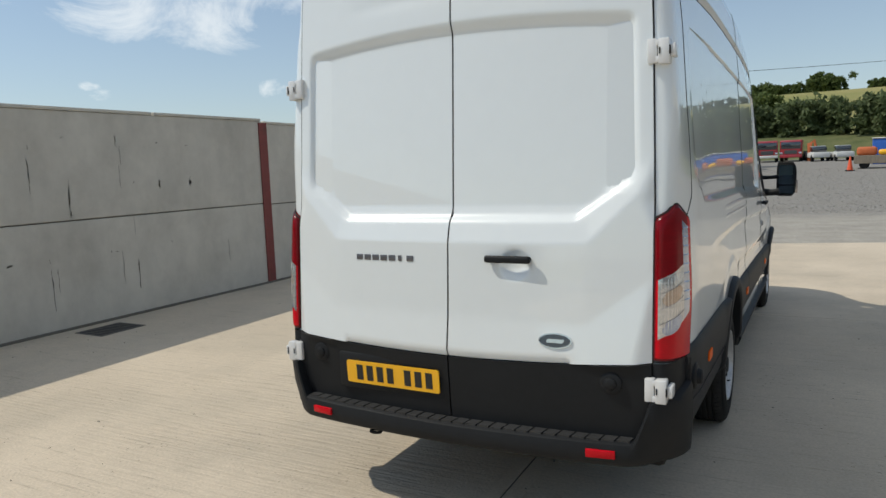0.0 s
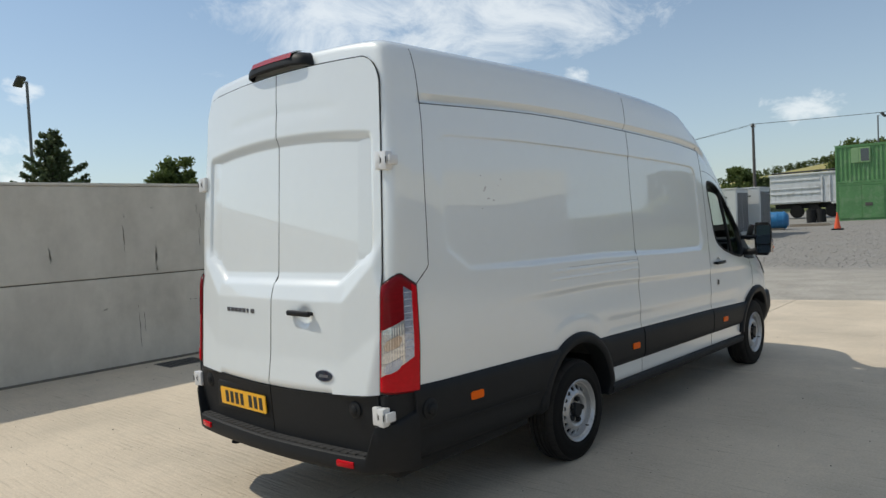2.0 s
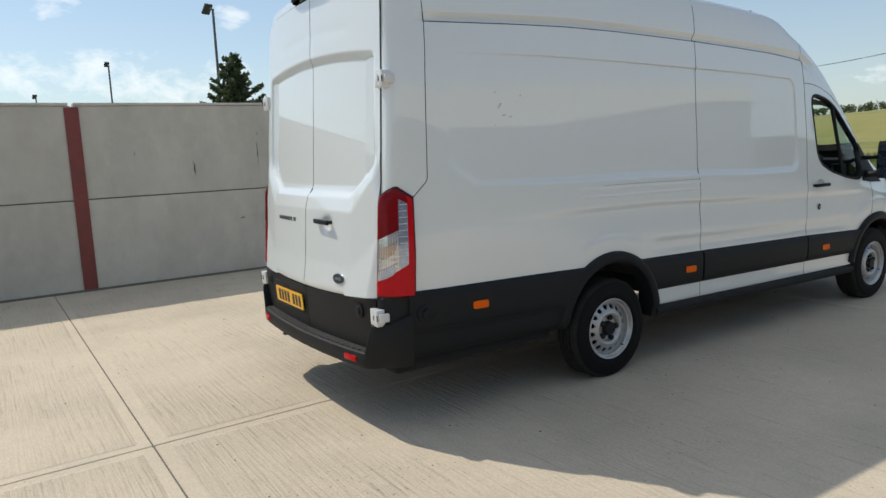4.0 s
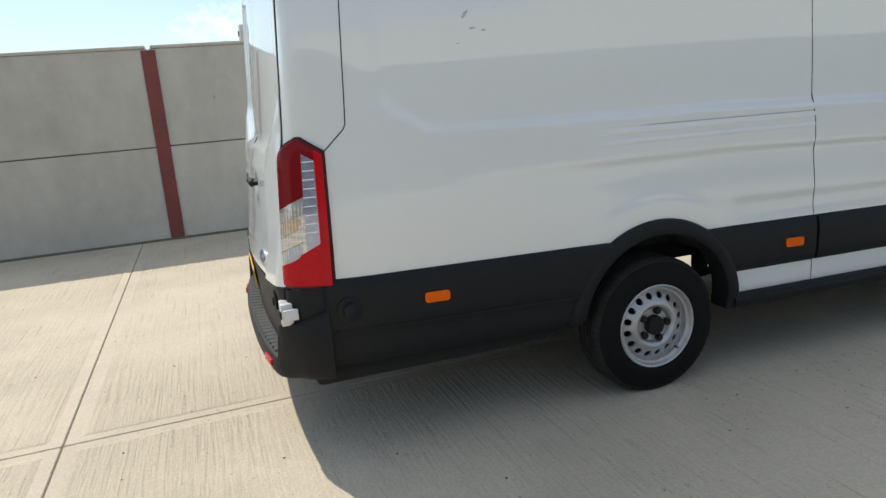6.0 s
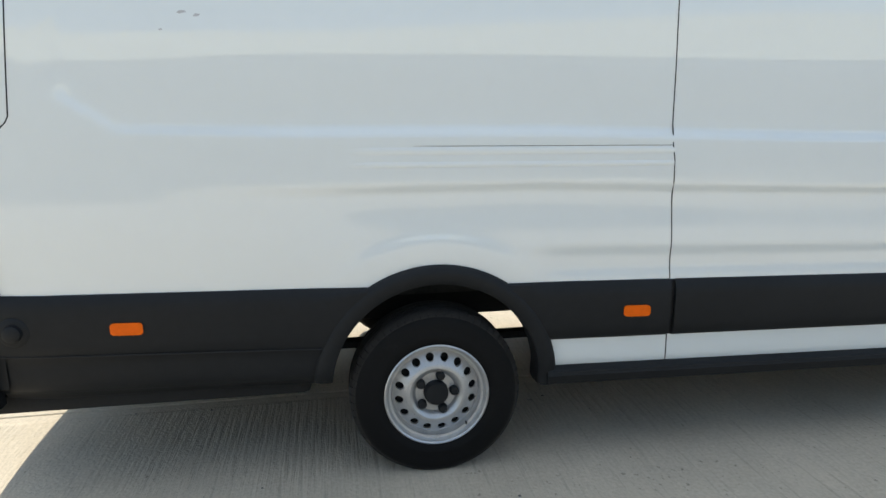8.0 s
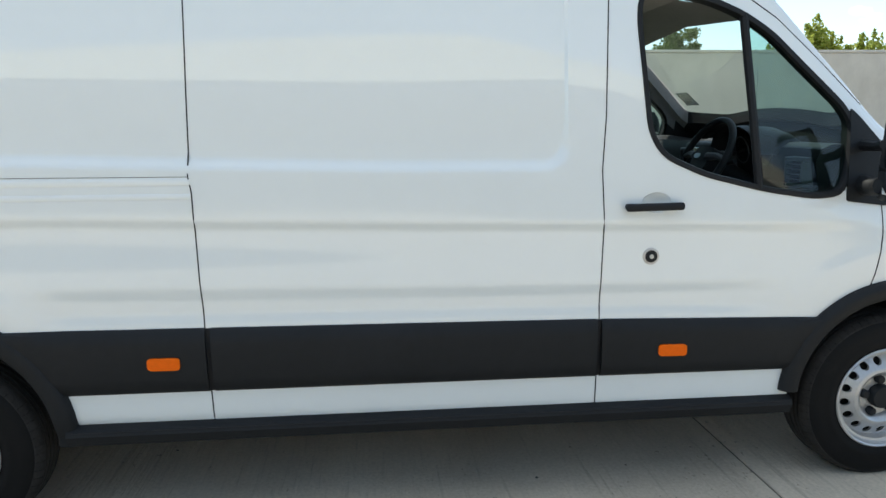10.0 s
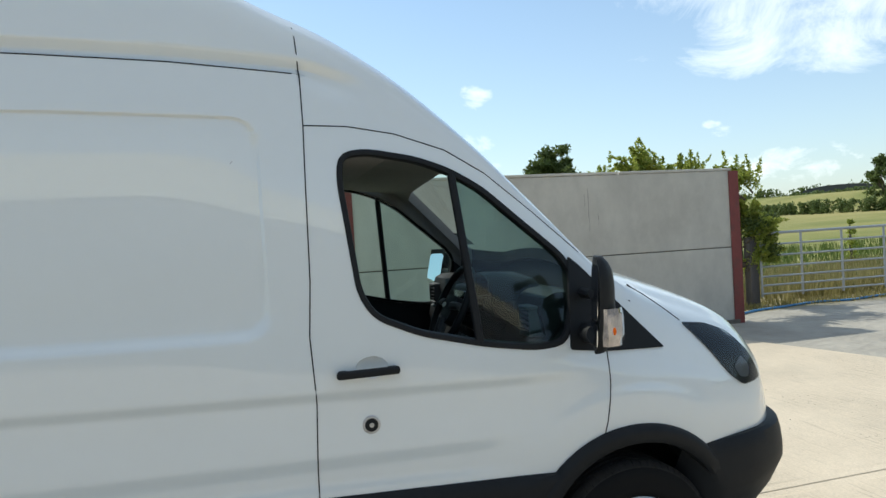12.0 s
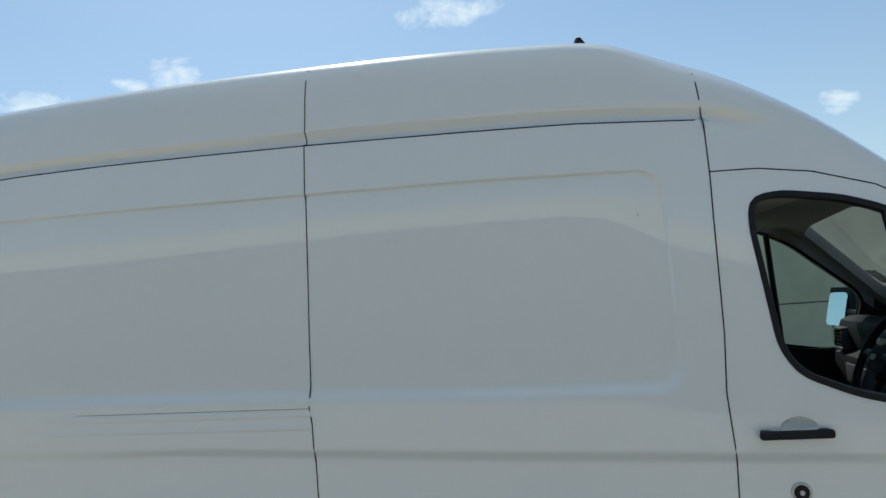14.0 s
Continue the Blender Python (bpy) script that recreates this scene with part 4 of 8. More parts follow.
# gap behind the doors
bm = bmesh.new()
tube(bm, [(0.0, door_y(0, z) + 0.006, z) for z in np.linspace(0.55, 2.68, 60)], 0.006, 6)
part("shut_line", bm, SHUT, van, "dark gap between the rear doors")
for s in (1, -1):
    bm = bmesh.new()
    pts = []
    for z in list(np.linspace(0.55, 2.67, 70)):
        a = door_edge(z) + 0.004
        zz = z - 0.035 * (a / 0.87) ** 2 * float(sm(z, 1.6, 2.6))
        pts.append((s * a, door_y(a, zz) + 0.005, zz))
    for a in np.linspace(0.74, 0.0, 14):
        zz = 2.682 - 0.035 * (a / 0.87) ** 2
        pts.append((s * a, door_y(a, zz) + 0.012, zz))
    tube(bm, pts, 0.0030, 6)
    part("shut_line", bm, SHUT, van, "dark gap round the rear door")


# door handle on the right-hand door
bm = bmesh.new()
yh = door_y(-0.30, 1.25)
box(bm, (0.19, yh - 0.036, 1.230), (0.402, yh - 0.014, 1.262), 0.010, 3)
box(bm, (0.198, yh - 0.022, 1.234), (0.232, yh + 0.02, 1.256), 0.008)
box(bm, (0.362, yh - 0.022, 1.234), (0.395, yh + 0.03, 1.256), 0.008)
part("handle", bm, PLASTIC, doors[1], "black plastic grab handle")
# oval badge
bm = bmesh.new()
for rx, rz, dy in ((0.072, 0.032, 0.006),):
    slab(bm, [(0.505 + rx * math.cos(t), 0.908 + rz * math.sin(t)) for t in np.linspace(0, 2 * math.pi, 36, endpoint=False)], lambda u, v, w: Vector((u, door_y(u, v) - 0.006 + w, v)), 0.012)
part("badge_rim", bm, CHROME, doors[1], "chrome oval badge rim")
bm = bmesh.new()
slab(bm, [(0.505 + 0.066 * math.cos(t), 0.908 + 0.027 * math.sin(t)) for t in np.linspace(0, 2 * math.pi, 36, endpoint=False)], lambda u, v, w: Vector((u, door_y(u, v) - 0.009 + w, v)), 0.012)
part("badge_face", bm, BADGEBLUE, doors[1], "dark oval badge face")
bm = bmesh.new()
slab(bm, round_poly([(0.468, 0.900), (0.542, 0.900), (0.548, 0.916), (0.474, 0.916)], 0.006, 3), lambda u, v, w: Vector((u, door_y(u, v) - 0.0118 + w, v)), 0.006)
part("badge_mark", bm, CHROME, doors[1])
# model lettering drawn as plain bars
for k in range(7):
    bm = bmesh.new()
    x0 = -0.505 + 0.047 * k + (0.006 if k > 4 else 0)
    wd = 0.018 if k == 5 else 0.036
    box(bm, (x0, door_y(x0, 1.235) - 0.005, 1.221), (x0 + wd, door_y(x0, 1.235) + 0.004, 1.248), 0.002)
    part("lettering_bar", bm, GREYMETAL, doors[-1])
# number plate with plain bars, in its recess
bm = bmesh.new()
box(bm, (-0.62, door_y(0.3, 0.67) - 0.012, 0.585), (-0.02, door_y(0.3, 0.67) + 0.02, 0.765), 0.02)
part("plate_surround", bm, PLASTIC, doors[-1], "black plastic plate surround")
tilt = pose(-0.305, door_y(0.3, 0.67) - 0.024, 0.672, 3.3, 0, -1.2)
bm = bmesh.new()
slab(bm, round_poly([(-0.26, -0.0555), (0.26, -0.0555), (0.26, 0.0555), (-0.26, 0.0555)], 0.012, 3), lambda u, v, w: tilt @ Vector((u, w, v)), 0.006)
plate = part("number_plate", bm, YELLOW, doors[-1], "yellow rear number plate")
for k, w in enumerate((0.052, 0.052, 0.052, 0.052, 0.0, 0.052, 0.052, 0.052)):
    if w:
        bm = bmesh.new()
        x0 = -0.205 + 0.0585 * k - (0.020 if k > 4 else 0)
        slab(bm, [(x0 + 0.004, -0.038), (x0 + 0.040, -0.038), (x0 + 0.040, 0.038), (x0 + 0.004, 0.038)], lambda u, v, ww: tilt @ Vector((u, -0.0015 + ww, v)), 0.003)
        part("plate_bar", bm, INK, plate, smooth=False)
# parking sensors on the doors' lower panels
for x in (0.735, -0.74):
    bm = bmesh.new()
    lathe(bm, [(0, 0.046), (0.005, 0.046), (0.009, 0.038), (0.010, 0.026), (0.016, 0.024), (0.019, 0.018), (0.020, 0)], (0, 0, 0), 22)
    bmesh.ops.transform(bm, matrix=Matrix.Translation((x, door_y(abs(x), 0.745) - 0.008, 0.745)) @ Matrix.Rotation(radians(-90), 4, "Z"), verts=bm.verts[:])
    part("parking_sensor", bm, PLASTIC, doors[1 if x > 0 else -1])

# hinges
for s in (1, -1):
    for zc in (2.072, 0.732):
        hg = new("hinge")
        hg.parent = van
        hg["label"] = "white painted door hinge"
        e = 0.905 if zc > 1 else 0.912
        y0 = door_y(0.88, zc) - 0.004
        bm = bmesh.new()
        box(bm, (e - 0.042, y0 - 0.020, zc - 0.048), (e - 0.004, y0 + 0.02, zc + 0.048), 0.005)
        box(bm, (e - 0.001, y0 - 0.022, zc - 0.052), (e + 0.044, y0 + 0.03, zc + 0.046), 0.006)
        box(bm, (e - 0.012, y0 - 0.021, zc - 0.046), (e + 0.01, y0 + 0.01, zc - 0.020), 0.004)
        box(bm, (e - 0.012, y0 - 0.021, zc + 0.018), (e + 0.01, y0 + 0.01, zc + 0.042), 0.004)
        if s < 0:
            bmesh.ops.scale(bm, vec=(-1, 1, 1), verts=bm.verts[:])
        part("leaf", bm, HINGE, hg)
        bm = bmesh.new()
        box(bm, (e + 0.046, y0 - 0.014, zc - 0.026), (e + 0.066, y0 + 0.05, zc + 0.024), 0.005)
        if s < 0:
            bmesh.ops.scale(bm, vec=(-1, 1, 1), verts=bm.verts[:])
        part("catch", bm, HINGE, hg)
        for ax, az, bx, bz in ((0.006, -0.013, 0.006, 0.012), (0.045, -0.018, 0.045, 0.016)):
            bm = bmesh.new()
            cyl(bm, (s * (e + ax), y0 - 0.0225, zc + az), (s * (e + bx), y0 - 0.0225, zc + bz), 0.0032, n=6)
            part("slot", bm, SHUT, hg)


def lamp_point(s, z, out=0.0):
    """A point of the tail lamp: s runs from the door's edge round the corner to the side."""
    W = side_x(0.34, z) + 0.007 + out
    yr = door_y(0.89, z) + 0.006
    yf = 0.316 + 0.028 * (z - 0.83)
    pts = [(0.898, yr - out), (0.920, yr - 0.003 - out), (0.942, yr + 0.006 - out), (W - 0.044, yr + 0.028 - out * 0.7), (W - 0.025, yr + 0.062), (W - 0.012, yr + 0.105), (W, yf)]
    ds = [0.0]
    for a, b in zip(pts, pts[1:]):
        ds.append(ds[-1] + math.hypot(b[0] - a[0], b[1] - a[1]))
    q = s * ds[-1]
    return float(pchip(ds, [p[0] for p in pts], q)), float(pchip(ds, [p[1] for p in pts], q))


COLS = [0.0, 0.035, 0.07, 0.18, 0.29, 0.40, 0.50, 0.60, 0.64, 0.70, 0.76, 0.82, 0.87, 0.92, 0.965, 1.0]


def lamp_rows(s):
    """Heights of the lens borders at s: foot, foot rim, lower slope, upper slope, strip top, head rim, head."""
    top = 1.468 - 0.055 * max(0.0, (0.42 - s) / 0.42) - 0.062 * max(0.0, (s - 0.55) / 0.45)
    low = 0.828 + 0.018 * (1 - s)
    return (low, low + 0.014, 0.925 + 0.125 * s, 1.165 + 0.105 * s, top - 0.058, top - 0.016, top)


def lamp_zone(s, k):
    """Which lens piece covers a cell: column place s, row band k."""
    if s < 0.035 or s > 0.965 or k in (0, 5):
        return "border"
    if 0.60 < s < 0.82 and k in (2, 3):
        return "strip"
    if 0.07 < s < 0.60 and k == 2:
        return "clear"
    return "side" if s > 0.82 and k in (3, 4) else "upper" if k in (3, 4) else "red"


def tail_lamp(side):
    lamp = new("tail_lamp")
    lamp.parent = van
    lamp["label"] = "tall red and clear tail lamp"
    cols = []
    for p, q in zip(COLS, COLS[1:]):
        n = max(1, round((q - p) / 0.03))
        cols += [p + (q - p) * i / n for i in range(n)]
    cols.append(1.0)
    bands = (2, 5, 10, 7, 3, 2)
    pos, band = {}, []
    for k, n in enumerate(bands):
        band += [k] * n
    S, T = len(cols) - 1, len(band)
    for i, s in enumerate(cols):
        key = lamp_rows(s)
        zs = []
        for k, n in enumerate(bands):
            zs += [key[k] + (key[k + 1] - key[k]) * j / n for j in range(n)]
        zs.append(key[-1])
        for j, z in enumerate(zs):
            edge = min(s / 0.05, (1 - s) / 0.05, (z - zs[0]) / 0.02, (zs[-1] - z) / 0.02, 1.0)
            x, y = lamp_point(s, z, 0.012 * math.sqrt(max(edge, 0.0)))
            pos[i, j] = (side * x, y, z)
    for name, mat, lab in (("border", DEEPRED, "dark red lamp rim"), ("red", RED, "red lens"), ("upper", MIDRED, "upper red lens, coloured as unlit"), ("side", RED, "red side lens"), ("clear", CLEARLENS, "clear indicator and reversing lens"), ("strip", SKYLENS, "clear ribbed reflector strip tinted with reflected sky")):
        bm = bmesh.new()
        vs = {}
        for i in range(S):
            for j in range(T):
                if lamp_zone((cols[i] + cols[i + 1]) / 2, band[j]) == name:
                    c = [(i, j), (i + 1, j), (i + 1, j + 1), (i, j + 1)]
                    for k in c:
                        if k not in vs:
                            vs[k] = bm.verts.new(pos[k])
                    bm.faces.new([vs[k] for k in c])
        if name == "border":
            r = bmesh.ops.extrude_edge_only(bm, edges=[e for e in bm.edges if e.is_boundary])
            for v in r["geom"]:
                if isinstance(v, bmesh.types.BMVert):
                    v.co.x -= side * 0.02
                    v.co.y += 0.02
        part(name + "_lens", bm, mat, lamp, lab)
    bm = bmesh.new()
    ring = [pos[i, 0] for i in range(S + 1)] + [pos[S, j] for j in range(1, T + 1)] + [pos[i, T] for i in range(S - 1, -1, -1)] + [pos[0, j] for j in range(T - 1, 0, -1)]
    tube(bm, ring, 0.0045, 6, True)
    part("lamp_gap", bm, SHUT, lamp, "dark gap round the lamp")
    # bulb windows behind the clear lens: amber above, pale below
    for zc, mat, nm in ((1.105, AMBERGLOW, "amber_bulb"), (0.985, SKYLENS, "reversing_bulb")):
        bm = bmesh.new()
        rows = []
        for i in range(7):
            s = 0.14 + 0.40 * i / 6
            k = 0.030 * math.sqrt(max(0.05, 1 - (2 * i / 6 - 1) ** 4))
            rows.append([bm.verts.new((side * lamp_point(s, zc + 0.10 * (s - 0.3) + d, 0.0135)[0], lamp_point(s, zc + d, 0.0135)[1], zc + 0.10 * (s - 0.3) + d)) for d in (-k, 0, k)])
        for A, B in zip(rows, rows[1:]):
            for j in range(2):
                bm.faces.new((A[j], B[j], B[j + 1], A[j + 1]))
        part(nm, bm, mat, lamp)
    for q in range(3):
        bm = bmesh.new()
        z0 = 0.985 + 0.060 * q
        tube(bm, [(side * lamp_point(s, z0 + 0.10 * s, 0.0135)[0], lamp_point(s, z0 + 0.10 * s, 0.0135)[1], z0 + 0.10 * s) for s in np.linspace(0.09, 0.58, 8)], 0.0010, 5)
        part("lens_bar", bm, MATS["badge_grey"], lamp)
    # fine bars in the clear parts
    for z in np.linspace(1.08, 1.37, 9):
        bm = bmesh.new()
        tube(bm, [(side * lamp_point(s, z, 0.014)[0], lamp_point(s, z, 0.014)[1], z) for s in np.linspace(0.61, 0.81, 6)], 0.0022, 5)
        part("lens_bar", bm, CHROME, lamp)
    for s in np.linspace(0.12, 0.56, 9):
        bm = bmesh.new()
        tube(bm, [(side * lamp_point(s, z, 0.0125)[0], lamp_point(s, z, 0.0125)[1], z) for z in np.linspace(0.94 + 0.125 * s, 1.15 + 0.105 * s, 8)], 0.0016, 5)
        part("lens_rib", bm, CHROME, lamp)
    return lamp


tail_lamp(1)
tail_lamp(-1)

for side in (1, -1):
    bm = bmesh.new()
    grid = []
    for i in range(15):
        q = i / 14
        grid.append([bm.verts.new((side * lamp_point(q, max(z, 0.80), 0.004)[0], lamp_point(q, max(z, 0.80), 0.004)[1], z)) for z in np.linspace(0.50, 0.835, 6)])
    for A, B in zip(grid, grid[1:]):
        for j in range(5):
            bm.faces.new((A[j], B[j], B[j + 1], A[j + 1]))
    part("corner_panel", bm, PLASTIC, van, "black plastic corner panel")

# rear bumper: a band swept round the tail, low in the middle and high at the corners
BUMP = [(1.030, 0.275), (1.020, 0.215), (1.000, 0.160), (0.965, 0.115), (0.92, 0.078), (0.86, 0.050), (0.70, 0.022), (0.45, 0.002), (0.2, -0.008), (0.0, -0.010)]


def bumper_line(n):
    ds = [0.0]
    for a, b in zip(BUMP, BUMP[1:]):
        ds.append(ds[-1] + math.hypot(b[0] - a[0], b[1] - a[1]))
    half = [(float(pchip(ds, [p[0] for p in BUMP], q)), float(pchip(ds, [p[1] for p in BUMP], q))) for q in np.linspace(0, ds[-1], n)]
    return half + [(-x, y) for x, y in half[:-1][::-1]]


bm = bmesh.new()
rings = []
line = bumper_line(64)
for x, y in line:
    a = abs(x)
    top = float(np.interp(a, (0.0, 0.83, 0.862, 0.895, 1.02, 1.035), (0.500, 0.512, 0.59, 0.685, 0.70, 0.72))) if y < 0.16 else float(np.interp(y, (0.16, 0.275), (0.70, 0.74)))
    low = float(np.interp(a, (0.0, 0.8, 1.03), (0.405, 0.412, 0.425)))
    nx, ny = (1.0, 0.0) if y > 0.16 else (0.0, -1.0)
    if 0.05 < y <= 0.16:
        t = (y - 0.05) / 0.11
        nx, ny = math.sin(t * 1.5), -math.cos(t * 1.5)
    sg = 1 if x > 0 else -1
    deep = 0.10 if a < 0.86 else 0.05
    ring = []
    for o, z in ((-0.07, low), (-0.014, low), (-0.003, low + 0.014), (0.0, low + 0.04), (0.0, (low + top) / 2), (-0.002, top - 0.028), (-0.008, top - 0.008), (-0.022, top), (-deep, top + 0.003)):
        o -= 0.036 * ss(z, 0.64, 0.41) * ss(a, 0.80, 0.95) * (1 - 0.75 * ss(y, 0.14, 0.27))
        ring.append(bm.verts.new((x + sg * nx * o, y + ny * o, z)))
    rings.append(ring)
for A, B in zip(rings, rings[1:]):
    for j in range(8):
        bm.faces.new((A[j], B[j], B[j + 1], A[j + 1]))
bm.faces.new(rings[0])
bm.faces.new(rings[-1][::-1])
bumper = part("rear_bumper", bm, PLASTIC, van, "black plastic rear step bumper")
# ribs of the step, in plastic lightened to carry its sheen
k = 0
for x in np.linspace(-0.79, 0.79, 27):
    yb = float(np.interp(abs(x), [p[0] for p in BUMP[::-1]], [p[1] for p in BUMP[::-1]]))
    zb = 0.503 + 0.012 * abs(x)
    bm = bmesh.new()
    slab(bm, [(x - 0.027, yb + 0.022), (x + 0.025, yb + 0.022), (x + 0.037, yb + 0.10), (x - 0.015, yb + 0.10)], lambda u, v, w: Vector((u, v, zb + 0.006 - w)), 0.01)
    part("tread_pad", bm, STEPSHEEN, bumper, smooth=False)
for s in (1, -1):
    bm = bmesh.new()
    box(bm, (0.645, -0.006, 0.446), (0.765, 0.02, 0.480), 0.004, 2, Matrix.Translation((0, 0.020, 0)) @ Matrix.Translation((0.705, 0, 0)) @ Matrix.Rotation(0.15, 4, "Z") @ Matrix.Translation((-0.705, 0, 0)))
    bmesh.ops.scale(bm, vec=(s, 1, 1), verts=bm.verts[:])
    part("reflector", bm, RED, bumper, "red reflector")
bm = bmesh.new()
tube(bm, [(-0.41 + 0.028 * math.cos(t), 0.05 + 0.02 * math.sin(t), 0.385) for t in np.linspace(0, 2 * math.pi, 16, endpoint=False)], 0.007, 6, True)
cyl(bm, (-0.41, 0.07, 0.385), (-0.41, 0.10, 0.45), 0.008, n=8)
part("tow_eye", bm, DARK, van)
# high brake lamp
bm = bmesh.new()
rings = []
for i in range(33):
    t = -1 + 2 * i / 32
    x = 0.305 * t
    k = math.sqrt(max(0.0, 1 - abs(t) ** 5))
    z0 = 2.700 - 0.012 * t * t
    ring = []
    for y, z in ((0.198, 0.0), (0.184, 0.012), (0.186, 0.046), (0.202, 0.072), (0.24, 0.090), (0.32, 0.098), (0.44, 0.085), (0.46, 0.02)):
        ring.append(bm.verts.new((x, 0.30 + (y - 0.30) * (0.35 + 0.65 * k), z0 + z * (0.25 + 0.75 * k))))
    rings.append(ring)
for A, B in zip(rings, rings[1:]):
    for j in range(7):
        bm.faces.new((A[j], B[j], B[j + 1], A[j + 1]))
bm.faces.new(rings[0])
bm.faces.new(rings[-1][::-1])
brake = part("brake_lamp", bm, PLASTIC, van, "black roof housing with a red brake lamp")
bm = bmesh.new()
rings = []
for i in range(21):
    t = -1 + 2 * i / 20
    x = 0.200 * t
    z0 = 2.700 - 0.012 * (x / 0.345) ** 2
    rings.append([bm.verts.new((x, y, z0 + z)) for y, z in ((0.1835, 0.044), (0.198, 0.075), (0.236, 0.0935), (0.285, 0.0995))])
for A, B in zip(rings, rings[1:]):
    for j in range(3):
        bm.faces.new((A[j], B[j], B[j + 1], A[j + 1]))
part("brake_lens", bm, BRAKERED, brake, "red lens")

# ---- cab: windows, mirrors, driver's door ----


def side_frame(side):
    """Black rubber round the cab window."""
    c = Vector((5.0, 1.6))
    bm = bmesh.new()
    P = [Vector(p) for p in WIN]
    k = len(P)
    rings = []
    for i, p in enumerate(P):
        d = (P[(i + 1) % k] - P[i - 1]).normalized()
        n = Vector((d.y, -d.x))
        if (p + n * 0.02 - c).length < (p - c).length:
            n = -n
        ring = []
        for off, o in ((0.008, -0.004), (0.007, 0.004), (0.002, 0.006), (-0.013, 0.003), (-0.016, -0.006), (-0.016, -0.05)):
            q = p + n * off
            ring.append(bm.verts.new((side * (side_x(q.x, q.y) + o), q.x, q.y)))
        rings.append(ring)
    for i in range(k):
        A, B = rings[i], rings[(i + 1) % k]
        for j in range(5):
            bm.faces.new((A[j], B[j], B[j + 1], A[j + 1]))
    return bm


def pane(side, poly, inset):
    bm = conform(poly, -inset, 0.004, side, 0.12)
    return bm


def clip_window(keep):
    """The part of the window outline for which keep(y, z) > 0."""
    res = []
    k = len(WIN)
    for i in range(k):
        a, b = Vector(WIN[i]), Vector(WIN[(i + 1) % k])
        fa, fb = keep(a), keep(b)
        if fa >= 0:
            res.append(tuple(a))
        if fa * fb < 0:
            res.append(tuple(a + (b - a) * fa / (fa - fb)))
    return res


def divide(p):
    return p.x - (5.020 + (1.92 - p.y) * 0.072)


for s in (1, -1):
    part("window_rubber", side_frame(s), PLASTIC, van, "black rubber window surround")
    front_pane = part("quarter_glass", pane(s, clip_window(divide), 0.018), QUARTER, van, "fixed tinted quarter glass")
    front_pane.visible_shadow = False
    if s < 0:
        door_pane = part("door_glass", pane(s, clip_window(lambda p: -divide(p)), 0.020), WINDOW, van, "tinted door glass")
        door_pane.visible_shadow = False
    bm = bmesh.new()
    tube(bm, [on_side(5.020 + (1.92 - z) * 0.072, z, -0.010, s) for z in np.linspace(1.925, 1.25, 8)], 0.017, 8)
    part("window_divider", bm, PLASTIC, van, "black window divider bar")
    # black corner panel ahead of the window
    tri = round_poly([(5.438, 1.194), (5.60, 1.172), (5.875, 1.157), (5.67, 1.380), (5.60, 1.45), (5.535, 1.520), (5.487, 1.56)], 0.012, 3)
    part("mirror_panel", conform(tri, 0.008, 0.016, s, 0.05), PLASTIC, van, "black corner panel")
    # mirror
    mir = new("mirror")
    mir.parent = van
    mir["label"] = "black door mirror with a clear indicator"
    bm = bmesh.new()
    rings = []
    for i in range(15):
        t = i / 14
        z = 1.215 + 0.35 * t
        k = (1 - abs(2 * t - 1) ** 4.0) ** 0.5 if 0 < t < 1 else 0.0
        k = max(k, 0.35)
        x0, x1 = 1.085 + 0.02 * (1 - k), 1.275 - 0.055 * (1 - k) - 0.01 * (1 - t)
        y0, y1 = 5.432, 5.432 + 0.05 + 0.070 * k
        ring = []
        for a, b in ((0, 0), (0.5, -0.02), (1, 0), (1.02, 0.22), (0.9, 0.5), (0.5, 0.9), (0.14, 1.0), (0, 0.5)):
            ring.append(bm.verts.new((s * (x0 + (x1 - x0) * a), y0 + (y1 - y0) * b + 0.062 * max(0.0, 1 - a) * (1 - b) + 0.05 * (z - 1.39) * (1 - b), z)))
        rings.append(ring)
    for A, B in zip(rings, rings[1:]):
        for j in range(8):
            bm.faces.new((A[j], B[j], B[(j + 1) % 8], A[(j + 1) % 8]))
    bm.faces.new(rings[0])
    bm.faces.new(rings[-1][::-1])
    bmesh.ops.subdivide_edges(bm, edges=bm.edges[:], cuts=1, use_grid_fill=True, smooth=0.0)
    part("housing", bm, PLASTIC, mir, "black ribbed mirror housing", angle=60)
    bm = bmesh.new()
    o = round_poly([(1.105, 1.335), (1.262, 1.335), (1.262, 1.535), (1.105, 1.535)], 0.03)
    slab(bm, o, lambda u, v, w: Vector((s * u, 5.430 - w + (1.262 - u) * 0.335 + (0.08 * (v - 1.39) if s > 0 else 0.012 + 0.225 * (v - 1.535)), v)), 0.003)
    part("mirror_glass", bm, MIRROR, mir, "main mirror glass", smooth=False)
    bm = bmesh.new()
    o = round_poly([(1.110, 1.240), (1.258, 1.240), (1.258, 1.322), (1.110, 1.322)], 0.02)
    slab(bm, o, lambda u, v, w: Vector((s * u, 5.430 - w + (1.262 - u) * 0.335 + 0.07 * (v - 1.39), v)), 0.003)
    part("wide_mirror_glass", bm, MIRROR, mir, "lower wide-angle mirror glass", smooth=False)
    bm = bmesh.new()
    tube(bm, [(s * side_x(5.5, 1.26), 5.52, 1.255), (s * 1.05, 5.51, 1.25), (s * 1.12, 5.49, 1.265)], [0.04, 0.034, 0.04], 10)
